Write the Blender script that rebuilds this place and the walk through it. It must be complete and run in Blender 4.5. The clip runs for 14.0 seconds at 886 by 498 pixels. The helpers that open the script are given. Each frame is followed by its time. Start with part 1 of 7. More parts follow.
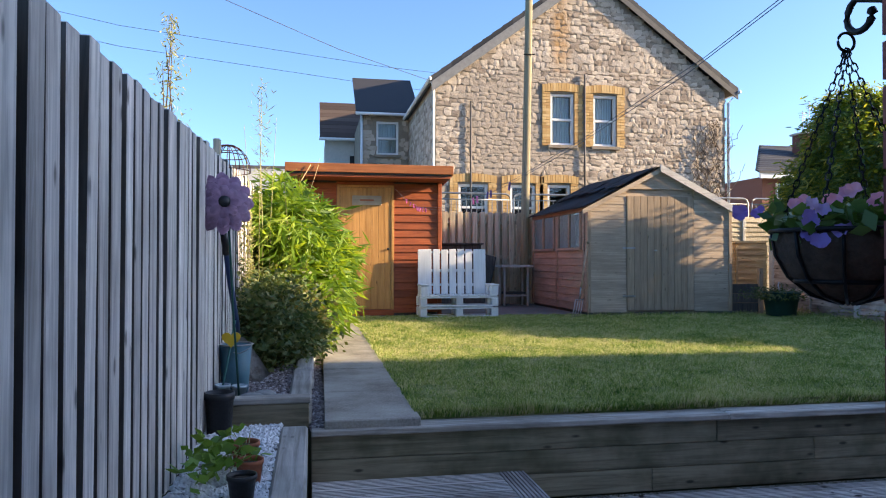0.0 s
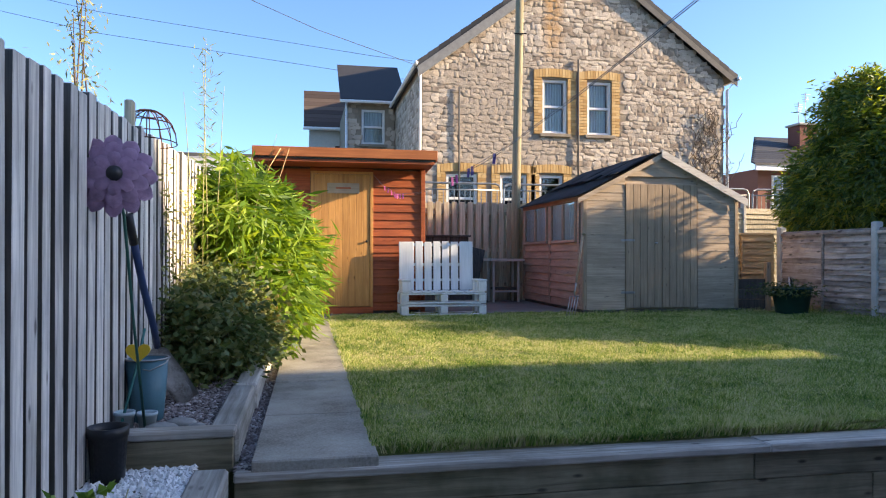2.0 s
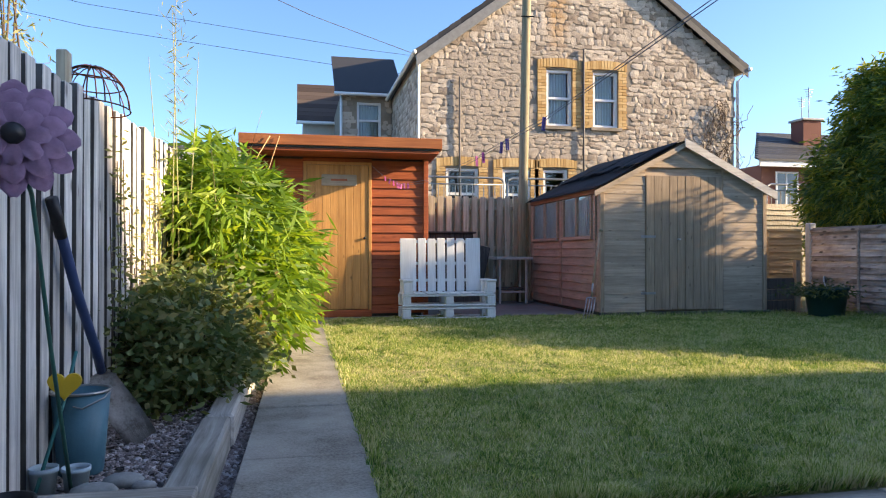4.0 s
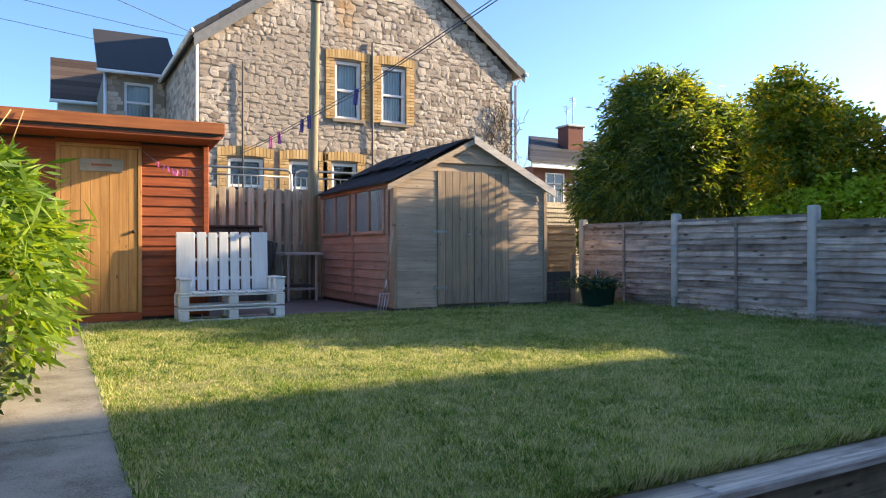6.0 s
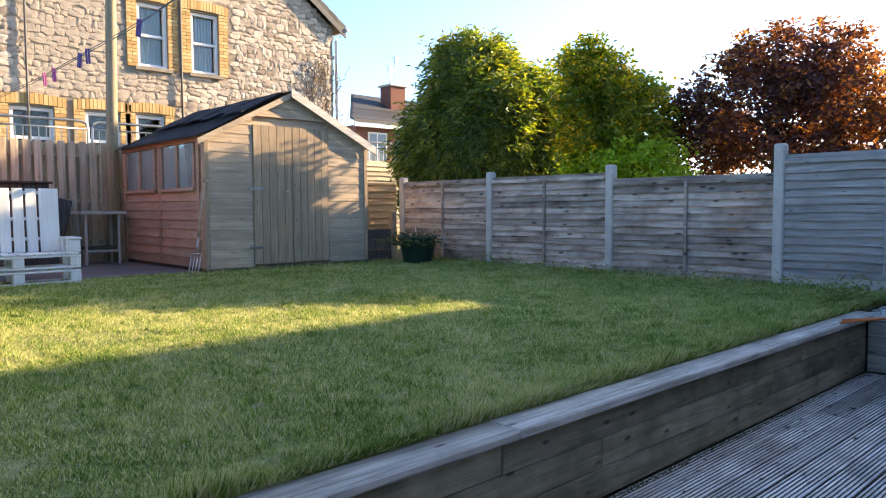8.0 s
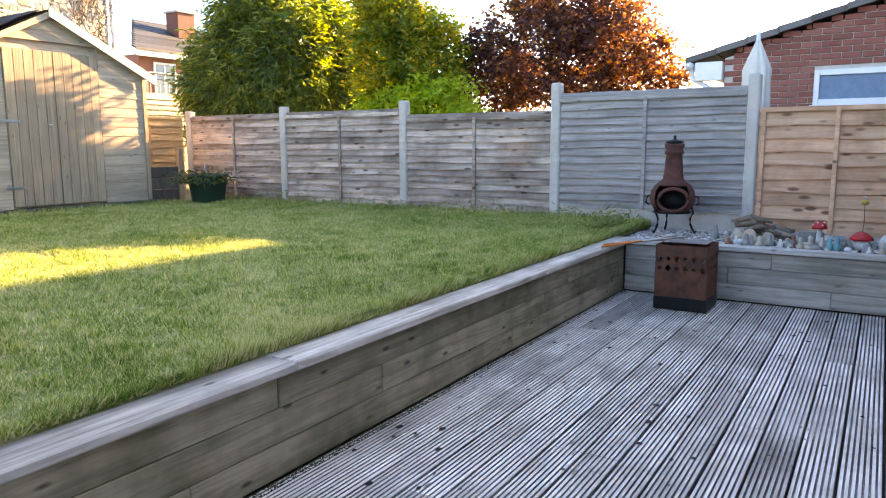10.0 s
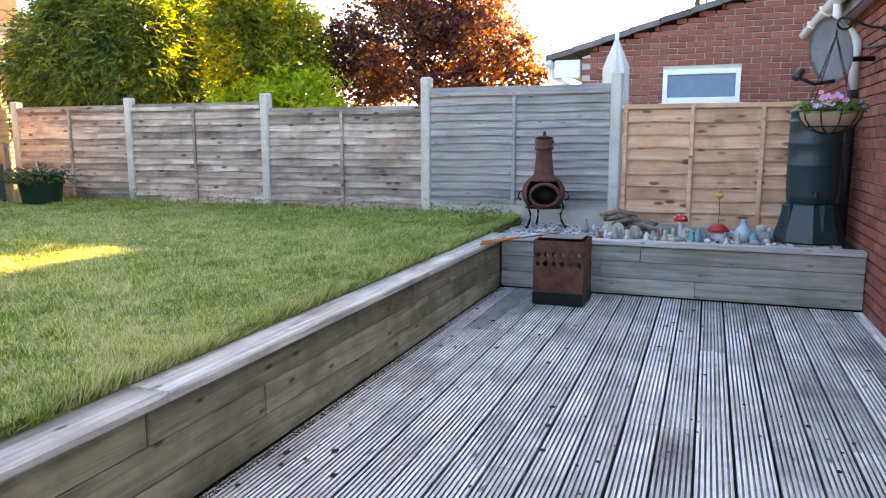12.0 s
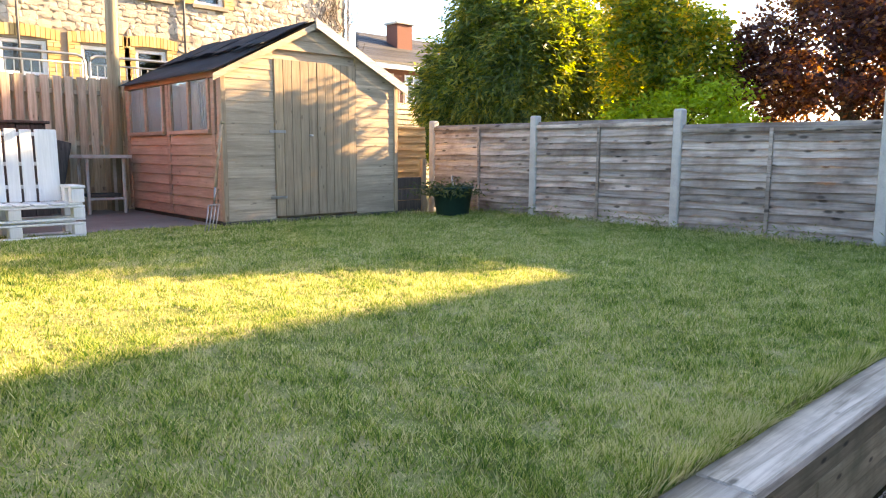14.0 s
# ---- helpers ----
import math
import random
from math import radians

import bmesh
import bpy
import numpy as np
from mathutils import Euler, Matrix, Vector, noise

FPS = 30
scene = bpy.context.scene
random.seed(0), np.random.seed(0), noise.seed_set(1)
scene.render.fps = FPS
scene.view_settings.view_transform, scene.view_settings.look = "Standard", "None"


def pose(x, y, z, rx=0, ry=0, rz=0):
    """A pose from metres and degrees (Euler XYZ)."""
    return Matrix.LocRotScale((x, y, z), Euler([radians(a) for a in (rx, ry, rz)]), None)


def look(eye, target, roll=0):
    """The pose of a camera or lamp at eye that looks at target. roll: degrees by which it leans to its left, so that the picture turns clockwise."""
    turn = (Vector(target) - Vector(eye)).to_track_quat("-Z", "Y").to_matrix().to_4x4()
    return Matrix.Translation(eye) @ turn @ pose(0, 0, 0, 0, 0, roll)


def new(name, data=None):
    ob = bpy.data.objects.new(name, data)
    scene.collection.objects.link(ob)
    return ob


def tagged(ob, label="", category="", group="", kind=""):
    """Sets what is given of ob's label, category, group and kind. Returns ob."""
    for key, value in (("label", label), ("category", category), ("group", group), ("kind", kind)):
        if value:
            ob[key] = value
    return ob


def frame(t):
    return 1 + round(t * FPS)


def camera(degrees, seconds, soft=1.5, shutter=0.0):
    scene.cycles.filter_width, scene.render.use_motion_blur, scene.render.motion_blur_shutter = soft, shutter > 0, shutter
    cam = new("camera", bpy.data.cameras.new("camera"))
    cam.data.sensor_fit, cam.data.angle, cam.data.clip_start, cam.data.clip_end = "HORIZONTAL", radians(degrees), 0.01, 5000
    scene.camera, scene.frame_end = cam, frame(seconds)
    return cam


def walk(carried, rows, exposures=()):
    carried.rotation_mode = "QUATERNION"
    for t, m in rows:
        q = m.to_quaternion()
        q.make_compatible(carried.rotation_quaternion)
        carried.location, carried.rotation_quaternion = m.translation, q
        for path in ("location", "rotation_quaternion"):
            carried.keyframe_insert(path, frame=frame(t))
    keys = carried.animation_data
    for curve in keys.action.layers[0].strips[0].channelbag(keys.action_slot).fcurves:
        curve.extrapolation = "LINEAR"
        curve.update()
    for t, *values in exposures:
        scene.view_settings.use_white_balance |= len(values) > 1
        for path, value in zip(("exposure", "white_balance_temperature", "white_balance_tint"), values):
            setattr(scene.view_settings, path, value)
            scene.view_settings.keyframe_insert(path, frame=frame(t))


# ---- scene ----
cam = camera(63.9, 14.0, soft=1.1)
PATH = [
    (0, (0.065, -0.642, 1.266), (0.425, 1.325, 1.298), 0.1),
    (0.5, (0.12, -0.519, 1.246), (0.49, 1.446, 1.277), 0.0),
    (1, (0.218, -0.312, 1.249), (0.6, 1.651, 1.279), -0.0),
    (1.5, (0.283, -0.094, 1.25), (0.667, 1.869, 1.27), 0.0),
    (2, (0.321, 0.161, 1.256), (0.705, 2.123, 1.271), 0.1),
    (2.5, (0.368, 0.383, 1.251), (0.752, 2.346, 1.265), 0.0),
    (5, (0.33, 1.221, 1.249), (0.784, 3.168, 1.252), 0.2),
    (5.5, (0.349, 1.286, 1.251), (1.073, 3.15, 1.25), 0.1),
    (6, (0.388, 1.324, 1.246), (1.349, 3.078, 1.243), -0.1),
    (6.5, (0.414, 1.341, 1.236), (1.502, 3.019, 1.223), -0.1),
    (7, (0.421, 1.346, 1.239), (1.606, 2.957, 1.203), -0.2),
    (9.5, (0.534, 1.256, 1.158), (2.132, 2.43, 0.895), -0.1),
    (10, (0.549, 1.238, 1.177), (2.231, 2.28, 0.889), -0.2),
    (10.5, (0.565, 1.236, 1.155), (2.323, 2.143, 0.862), -0.1),
    (11, (0.58, 1.25, 1.154), (2.397, 2.033, 0.857), -0.1),
    (11.5, (0.615, 1.318, 1.152), (2.462, 2.024, 0.853), -0.1),
    (12, (0.686, 1.448, 1.18), (2.539, 2.137, 0.878), -0.1),
    (12.5, (0.666, 1.59, 1.186), (2.488, 2.359, 0.887), -0.0),
    (13, (0.629, 1.798, 1.222), (2.321, 2.823, 0.93), 0.2),
    (13.5, (0.616, 1.98, 1.272), (2.135, 3.25, 0.991), 0.3),
    (14, (0.663, 2.284, 1.248), (2.014, 3.734, 0.976), 0.3),
]
EXPOSURES = [(0.0, 1.78, 6800, 10), (5.0, 1.78, 7000, 9), (7.0, 1.9, 6750, 8), (9.5, 3.2, 9700, 16), (12.0, 3.65, 11400, 19), (13.0, 3.45, 11000, 17), (14.0, 3.12, 9800, 14)]
walk(cam, [(t, look(eye, target, roll)) for t, eye, target, roll in PATH], EXPOSURES)

# ---- light ----
TO_SUN = Vector((2.8, -0.67, 1.0)).normalized()
world = bpy.data.worlds.new("world")
scene.world = world
world.use_nodes = True
sky = world.node_tree.nodes.new("ShaderNodeTexSky")
sky.sky_type = "NISHITA"
sky.sun_disc = False
sky.sun_elevation = math.asin(TO_SUN.z)
sky.sun_rotation = math.atan2(TO_SUN.x, TO_SUN.y)
sky.air_density, sky.dust_density, sky.ozone_density = 0.75, 1.0, 5.0
world.node_tree.links.new(sky.outputs[0], world.node_tree.nodes["Background"].inputs[0])
world.node_tree.nodes["Background"].inputs[1].default_value = 0.12
sun_data = bpy.data.lights.new("sun", "SUN")
sun_data.energy, sun_data.angle, sun_data.color = 4.2, radians(0.53), (1.0, 0.79, 0.55)
sun = new("sun", sun_data)
sun.matrix_world = look(TO_SUN * 60, (0, 0, 0))

# ---- material helpers ----
rng = random.Random(7)
nrng = np.random.default_rng(7)


class Nodes:
    """A material's node tree with short ways to add the usual nodes."""

    def __init__(self, name, rough=0.8, metal=0.0, spec=0.3):
        self.mat = bpy.data.materials.new(name)
        self.mat.use_nodes = True
        self.tree = self.mat.node_tree
        self.bsdf = self.tree.nodes["Principled BSDF"]
        self.bsdf.inputs["Roughness"].default_value = rough
        self.bsdf.inputs["Metallic"].default_value = metal
        self.bsdf.inputs["Specular IOR Level"].default_value = spec

    def add(self, kind):
        return self.tree.nodes.new("ShaderNode" + kind)

    def put(self, socket, value):
        if isinstance(value, bpy.types.NodeSocket):
            self.tree.links.new(value, socket)
        else:
            socket.default_value = value

    def place(self, random_shift=True, scale=(1, 1, 1), space="world"):
        if space == "world":
            vec = self.add("NewGeometry").outputs["Position"]
        else:
            vec = self.add("TexCoord").outputs["Object"]
        if random_shift:
            info = self.add("ObjectInfo")
            mul = self.add("VectorMath")
            mul.operation = "MULTIPLY"
            self.put(mul.inputs[0], info.outputs["Random"])
            mul.inputs[1].default_value = (37.0, 53.0, 71.0)
            plus = self.add("VectorMath")
            self.put(plus.inputs[0], vec)
            self.put(plus.inputs[1], mul.outputs[0])
            vec = plus.outputs[0]
        m = self.add("Mapping")
        self.put(m.inputs["Vector"], vec)
        m.inputs["Scale"].default_value = scale
        return m.outputs[0]

    def noise(self, vec, scale, detail=4.0, rough=0.6, warp=0.0):
        n = self.add("TexNoise")
        self.put(n.inputs["Vector"], vec)
        n.inputs["Scale"].default_value = scale
        n.inputs["Detail"].default_value = detail
        n.inputs["Roughness"].default_value = rough
        n.inputs["Distortion"].default_value = warp
        return n.outputs["Fac"]

    def voronoi(self, vec, scale, out="Distance"):
        n = self.add("TexVoronoi")
        self.put(n.inputs["Vector"], vec)
        n.inputs["Scale"].default_value = scale
        return n.outputs[out]

    def ramp(self, fac, stops):
        r = self.add("ValToRGB")
        self.put(r.inputs[0], fac)
        e = r.color_ramp.elements
        while len(e) < len(stops):
            e.new(0.5)
        for item, (p, c) in zip(e, stops):
            item.position = p
            item.color = (*c, 1) if len(c) == 3 else c
        return r.outputs[0]

    def mix(self, fac, a, b, blend="MIX"):
        m = self.add("Mix")
        m.data_type = "RGBA"
        m.blend_type = blend
        self.put(m.inputs[0], fac)
        self.put(m.inputs[6], (*a, 1) if isinstance(a, tuple) else a)
        self.put(m.inputs[7], (*b, 1) if isinstance(b, tuple) else b)
        return m.outputs[2]

    def math(self, op, a, b):
        m = self.add("Math")
        m.operation = op
        self.put(m.inputs[0], a)
        self.put(m.inputs[1], b)
        return m.outputs[0]

    def tone(self, lo, hi, island=False):
        """A grey between lo and hi, one for each object or loose piece."""
        if island:
            r = self.add("NewGeometry").outputs["Random Per Island"]
        else:
            r = self.add("ObjectInfo").outputs["Random"]
        return self.ramp(r, [(0, (lo,) * 3), (1, (hi,) * 3)])

    def bump(self, height, strength=0.4, depth=0.01):
        b = self.add("Bump")
        self.put(b.inputs["Height"], height)
        b.inputs["Strength"].default_value = strength
        b.inputs["Distance"].default_value = depth
        self.put(self.bsdf.inputs["Normal"], b.outputs[0])

    def color(self, c):
        self.put(self.bsdf.inputs["Base Color"], (*c, 1) if isinstance(c, tuple) else c)
        return self.mat


def wood(name, light, dark, axis, stain=(0.12, 0.11, 0.09), stains=0.5, rough=0.85, spread=(0.75, 1.15), knots=0.6, fine=1.0, knot_size=0.06):
    """Timber with grain along an axis, stains, knots and a tone of its own for each board."""
    g = Nodes(name, rough)
    k = {"x": (1.2, 22, 22), "y": (22, 1.2, 22), "z": (22, 22, 1.2)}[axis]
    vec = g.place(True, tuple(v * fine for v in k))
    grain = g.noise(vec, 1.6, 6, 0.65, 0.6)
    col = g.ramp(grain, [(0.3, dark), (0.62, light)])
    flat = g.place(True)
    big = g.ramp(g.noise(flat, 2.3, 4, 0.6), [(0.42, (0, 0, 0)), (0.72, (stains,) * 3)])
    col = g.mix(big, col, stain)
    kv = g.place(True, {"x": (4, 11, 11), "y": (11, 4, 11), "z": (11, 11, 4)}[axis])
    spots = g.ramp(g.voronoi(kv, 1.0), [(knot_size, (knots,) * 3), (knot_size * 1.6 + 0.034, (0, 0, 0))])
    col = g.mix(spots, col, tuple(c * 0.35 for c in dark))
    col = g.mix(1.0, col, g.tone(*spread), "MULTIPLY")
    g.bump(grain, 0.35, 0.006)
    return g.color(col)


def plain(name, color, rough=0.5, metal=0.0, spec=0.4, vary=0.25, scale=9.0, bump=0.15):
    """Paint, plastic or metal with slight mottling and wear."""
    g = Nodes(name, rough, metal, spec)
    vec = g.place(True)
    n = g.noise(vec, scale, 5, 0.6)
    dark = tuple(c * (1 - vary) for c in color)
    col = g.ramp(n, [(0.3, dark), (0.7, color)])
    fine = g.noise(vec, scale * 9, 3, 0.5)
    g.put(g.bsdf.inputs["Roughness"], g.ramp(fine, [(0.3, (rough * 0.8,) * 3), (0.7, (min(1, rough * 1.2),) * 3)]))
    g.bump(fine, bump, 0.004)
    return g.color(col)


def leaf(name, stops, trans=0.35, rough=0.5, patch=1.9, through_tint=(2.0, 1.75, 0.75)):
    """Foliage: each leaf has its own tone, some light passes through."""
    g = Nodes(name, rough, 0, 0.35)
    r = g.add("NewGeometry").outputs["Random Per Island"]
    n = g.noise(g.place(False), patch, 3)
    f = g.math("ADD", g.math("MULTIPLY", r, 0.42), g.math("MULTIPLY", n, 0.68))
    col = g.ramp(f, stops)
    tr = g.add("BsdfTranslucent")
    g.put(tr.inputs["Color"], g.mix(1.0, col, through_tint, "MULTIPLY"))
    ms = g.add("MixShader")
    ms.inputs[0].default_value = trans
    g.color(col)
    g.put(ms.inputs[1], g.bsdf.outputs[0])
    g.put(ms.inputs[2], tr.outputs[0])
    g.put(g.tree.nodes["Material Output"].inputs[0], ms.outputs[0])
    return g.mat


def pebble(name, stops, rough=0.7):
    g = Nodes(name, rough)
    col = g.ramp(g.add("NewGeometry").outputs["Random Per Island"], stops)
    n = g.noise(g.place(False), 90, 3)
    col = g.mix(0.25, col, g.ramp(n, [(0.3, (0.3, 0.3, 0.3)), (0.7, (1, 1, 1))]), "MULTIPLY")
    return g.color(col)


def ground_mat(name, stops, scale=3.0, bump=0.6, rough=0.95, fine=60.0):
    g = Nodes(name, rough, 0, 0.2)
    vec = g.place(False)
    a = g.noise(vec, scale, 6, 0.65)
    b = g.noise(vec, fine, 4, 0.7)
    col = g.ramp(g.math("ADD", g.math("MULTIPLY", a, 0.65), g.math("MULTIPLY", b, 0.35)), stops)
    g.bump(b, bump, 0.01)
    return g.color(col)


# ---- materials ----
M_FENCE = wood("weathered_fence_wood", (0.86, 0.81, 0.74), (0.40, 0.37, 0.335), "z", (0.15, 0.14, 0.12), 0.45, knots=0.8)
# Dark copy of the fence wood: shade painted on edges and back boards.
M_FENCESHADE = wood("shaded_fence_wood", (0.17, 0.16, 0.145), (0.07, 0.066, 0.06), "z", (0.05, 0.05, 0.04), 0.5, knots=0.4)
M_GROOVE = ground_mat("dark_groove", [(0.36, (0.06, 0.054, 0.048)), (0.5, (0.20, 0.18, 0.16)), (0.64, (0.42, 0.39, 0.36))], 2.2, 0.5, 0.95, 70)
# Pale wood, lightened further for sunlight that doesn't reach the slat fence.
M_BACKFENCE = wood("pale_fence_wood", (0.58, 0.49, 0.35), (0.33, 0.27, 0.185), "z", (0.2, 0.17, 0.12), 0.3)
M_DECK = wood("weathered_deck_wood", (0.90, 0.85, 0.78), (0.50, 0.44, 0.385), "x", (0.20, 0.165, 0.13), 0.75, spread=(0.66, 1.15), knots=0.9)
M_DECK_Y = wood("weathered_deck_wood_across", (0.56, 0.53, 0.50), (0.25, 0.23, 0.21), "y", (0.15, 0.13, 0.11), 0.6)
# Base tone includes the shade on the upright front; stains and knots are real.
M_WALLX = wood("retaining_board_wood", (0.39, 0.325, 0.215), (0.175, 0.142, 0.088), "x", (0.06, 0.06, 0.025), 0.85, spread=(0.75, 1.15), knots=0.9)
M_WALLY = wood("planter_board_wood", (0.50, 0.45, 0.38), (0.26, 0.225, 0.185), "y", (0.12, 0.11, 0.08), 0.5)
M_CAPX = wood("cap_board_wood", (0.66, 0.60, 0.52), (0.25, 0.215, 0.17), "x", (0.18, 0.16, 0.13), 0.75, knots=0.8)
M_CAPY = wood("sleeper_wood", (0.53, 0.50, 0.45), (0.24, 0.22, 0.19), "y", (0.2, 0.19, 0.15), 0.55)
M_LAP = wood("weathered_lap_wood", (0.60, 0.50, 0.42), (0.30, 0.24, 0.195), "y", (0.12, 0.075, 0.055), 0.85, spread=(0.62, 1.15), knots=1.0, knot_size=0.11)
M_LAPGREY = wood("grey_lap_wood", (0.40, 0.37, 0.345), (0.17, 0.155, 0.145), "y", (0.15, 0.14, 0.13), 0.65, spread=(0.78, 1.1))
M_LAPNEW = wood("new_lap_wood", (0.76, 0.46, 0.30), (0.56, 0.30, 0.18), "y", (0.27, 0.12, 0.06), 0.75, spread=(0.8, 1.12), knots=1.0, knot_size=0.13)
M_LAPX = wood("golden_lap_wood", (0.50, 0.34, 0.17), (0.32, 0.20, 0.09), "x", (0.25, 0.16, 0.08), 0.4)
M_CABIN = wood("red_stained_cladding", (0.40, 0.105, 0.035), (0.23, 0.05, 0.018), "x", (0.13, 0.045, 0.022), 0.5, 0.6, (0.8, 1.15), 0.4)
M_FASCIA = wood("orange_stained_fascia", (0.42, 0.15, 0.05), (0.27, 0.085, 0.03), "x", (0.22, 0.075, 0.03), 0.4, 0.55)
M_DOOR = wood("golden_pine_door_wood", (0.60, 0.32, 0.105), (0.42, 0.20, 0.06), "z", (0.32, 0.15, 0.05), 0.35, 0.5, (0.88, 1.08), 0.8)
M_SHEDX = wood("shed_cladding_wood", (0.52, 0.405, 0.29), (0.31, 0.235, 0.165), "x", (0.21, 0.17, 0.13), 0.4, spread=(0.85, 1.12))
M_SHEDY = wood("shed_side_wood", (0.47, 0.31, 0.22), (0.31, 0.20, 0.14), "y", (0.20, 0.13, 0.09), 0.4, spread=(0.85, 1.12))
M_SHEDZ = wood("shed_door_wood", (0.45, 0.335, 0.225), (0.27, 0.195, 0.125), "z", (0.2, 0.16, 0.12), 0.4, spread=(0.85, 1.1))
M_WHITEWOOD = wood("white_painted_wood", (0.80, 0.80, 0.78), (0.66, 0.66, 0.64), "z", (0.55, 0.54, 0.5), 0.25, 0.55, (0.92, 1.04), 0.15)
M_BARGEPALE = wood("pale_barge_wood", (0.72, 0.68, 0.62), (0.48, 0.44, 0.39), "x", (0.3, 0.26, 0.2), 0.3)
M_POLE = wood("pole_wood", (0.34, 0.29, 0.19), (0.19, 0.16, 0.10), "z", (0.22, 0.22, 0.12), 0.4)
M_DARKWOOD = wood("dark_stained_wood", (0.12, 0.105, 0.09), (0.05, 0.045, 0.04), "z")
M_LOG = wood("log_wood", (0.30, 0.23, 0.17), (0.10, 0.075, 0.055), "x")
M_CONCRETE = ground_mat("concrete_post_stone", [(0.3, (0.36, 0.335, 0.295)), (0.55, (0.52, 0.49, 0.44)), (0.75, (0.60, 0.575, 0.53))], 5, 0.3, 0.9, 110)
M_PATH = ground_mat("path_concrete", [(0.36, (0.15, 0.13, 0.105)), (0.5, (0.34, 0.31, 0.26)), (0.66, (0.48, 0.445, 0.385))], 1.7, 0.35, 0.9, 90)
M_PATIO = ground_mat("patio_concrete", [(0.3, (0.13, 0.12, 0.105)), (0.55, (0.22, 0.205, 0.185)), (0.8, (0.3, 0.28, 0.25))], 1.6, 0.4, 0.9, 80)
M_SOIL = ground_mat("soil", [(0.3, (0.045, 0.035, 0.025)), (0.6, (0.10, 0.08, 0.06)), (0.8, (0.16, 0.13, 0.10))], 4, 1.0)
M_TURF = ground_mat("turf_soil", [(0.36, (0.09, 0.13, 0.03)), (0.48, (0.20, 0.22, 0.07)), (0.62, (0.42, 0.36, 0.19))], 3.0, 1.0, 0.95, 70)
M_GROUND = ground_mat("rough_ground", [(0.3, (0.06, 0.075, 0.03)), (0.6, (0.13, 0.13, 0.07)), (0.8, (0.2, 0.18, 0.12))], 0.5, 0.8)
M_WHITECHIP = pebble("white_chippings", [(0, (0.78, 0.78, 0.77)), (0.8, (0.88, 0.88, 0.87)), (1, (0.55, 0.54, 0.52))])
M_SLATECHIP = pebble("brown_gravel", [(0, (0.10, 0.075, 0.07)), (0.45, (0.23, 0.18, 0.165)), (0.8, (0.36, 0.30, 0.28)), (1, (0.5, 0.46, 0.44))])
M_BEACH = pebble("beach_pebbles", [(0, (0.2, 0.185, 0.165)), (0.5, (0.46, 0.43, 0.39)), (1, (0.75, 0.72, 0.68))])
M_UPVC = plain("white_plastic", (0.78, 0.78, 0.77), 0.35, vary=0.06)
M_BLACKPLASTIC = plain("black_plastic", (0.022, 0.022, 0.024), 0.45)
M_IRON = plain("black_iron", (0.018, 0.018, 0.018), 0.5, 0.6, 0.5, 0.3)
M_BUTT = plain("dark_green_plastic", (0.015, 0.042, 0.048), 0.42, vary=0.2, scale=4)
M_TUB = plain("green_tub_plastic", (0.012, 0.05, 0.038), 0.5)
M_PAIL = plain("blue_pail_paint", (0.065, 0.17, 0.22), 0.45, vary=0.2)
M_STEEL = plain("bare_steel", (0.45, 0.44, 0.42), 0.35, 0.9, 0.5, 0.35)
M_FELT = ground_mat("roof_felt", [(0.3, (0.05, 0.052, 0.058)), (0.6, (0.10, 0.105, 0.115)), (0.8, (0.16, 0.165, 0.175))], 2.5, 0.5, 0.9, 70)
M_CABLE = plain("black_cable", (0.02, 0.02, 0.022), 0.6)


def rust(name, base, dark):
    g = Nodes(name, 0.85, 0.15)
    v = g.place(True)
    col = g.ramp(g.noise(v, 7, 6, 0.7), [(0.3, dark), (0.55, base), (0.75, tuple(c * 1.35 for c in base))])
    g.bump(g.noise(v, 60, 4), 0.3, 0.004)
    return g.color(col)


M_RUST = rust("rusty_iron", (0.16, 0.06, 0.035), (0.045, 0.024, 0.02))
M_TERRA = rust("terracotta_iron", (0.135, 0.050, 0.038), (0.06, 0.027, 0.021))
M_POT = plain("terracotta_plastic", (0.42, 0.13, 0.06), 0.6)


def glass_mat(name, tint, rough=0.02):
    g = Nodes(name, rough, 0.0, 0.8)
    g.bsdf.inputs["Transmission Weight"].default_value = 1.0
    g.bsdf.inputs["IOR"].default_value = 1.45
    return g.color(tint)


M_GLASS = glass_mat("window_glass", (0.85, 0.92, 0.95))
# Near-black colour standing for the unlit space behind windows.
M_DARKROOM = plain("unlit_interior", (0.03, 0.035, 0.04), 0.9)
M_NET = plain("net_curtain", (0.42, 0.46, 0.44), 0.9, vary=0.15, scale=4)

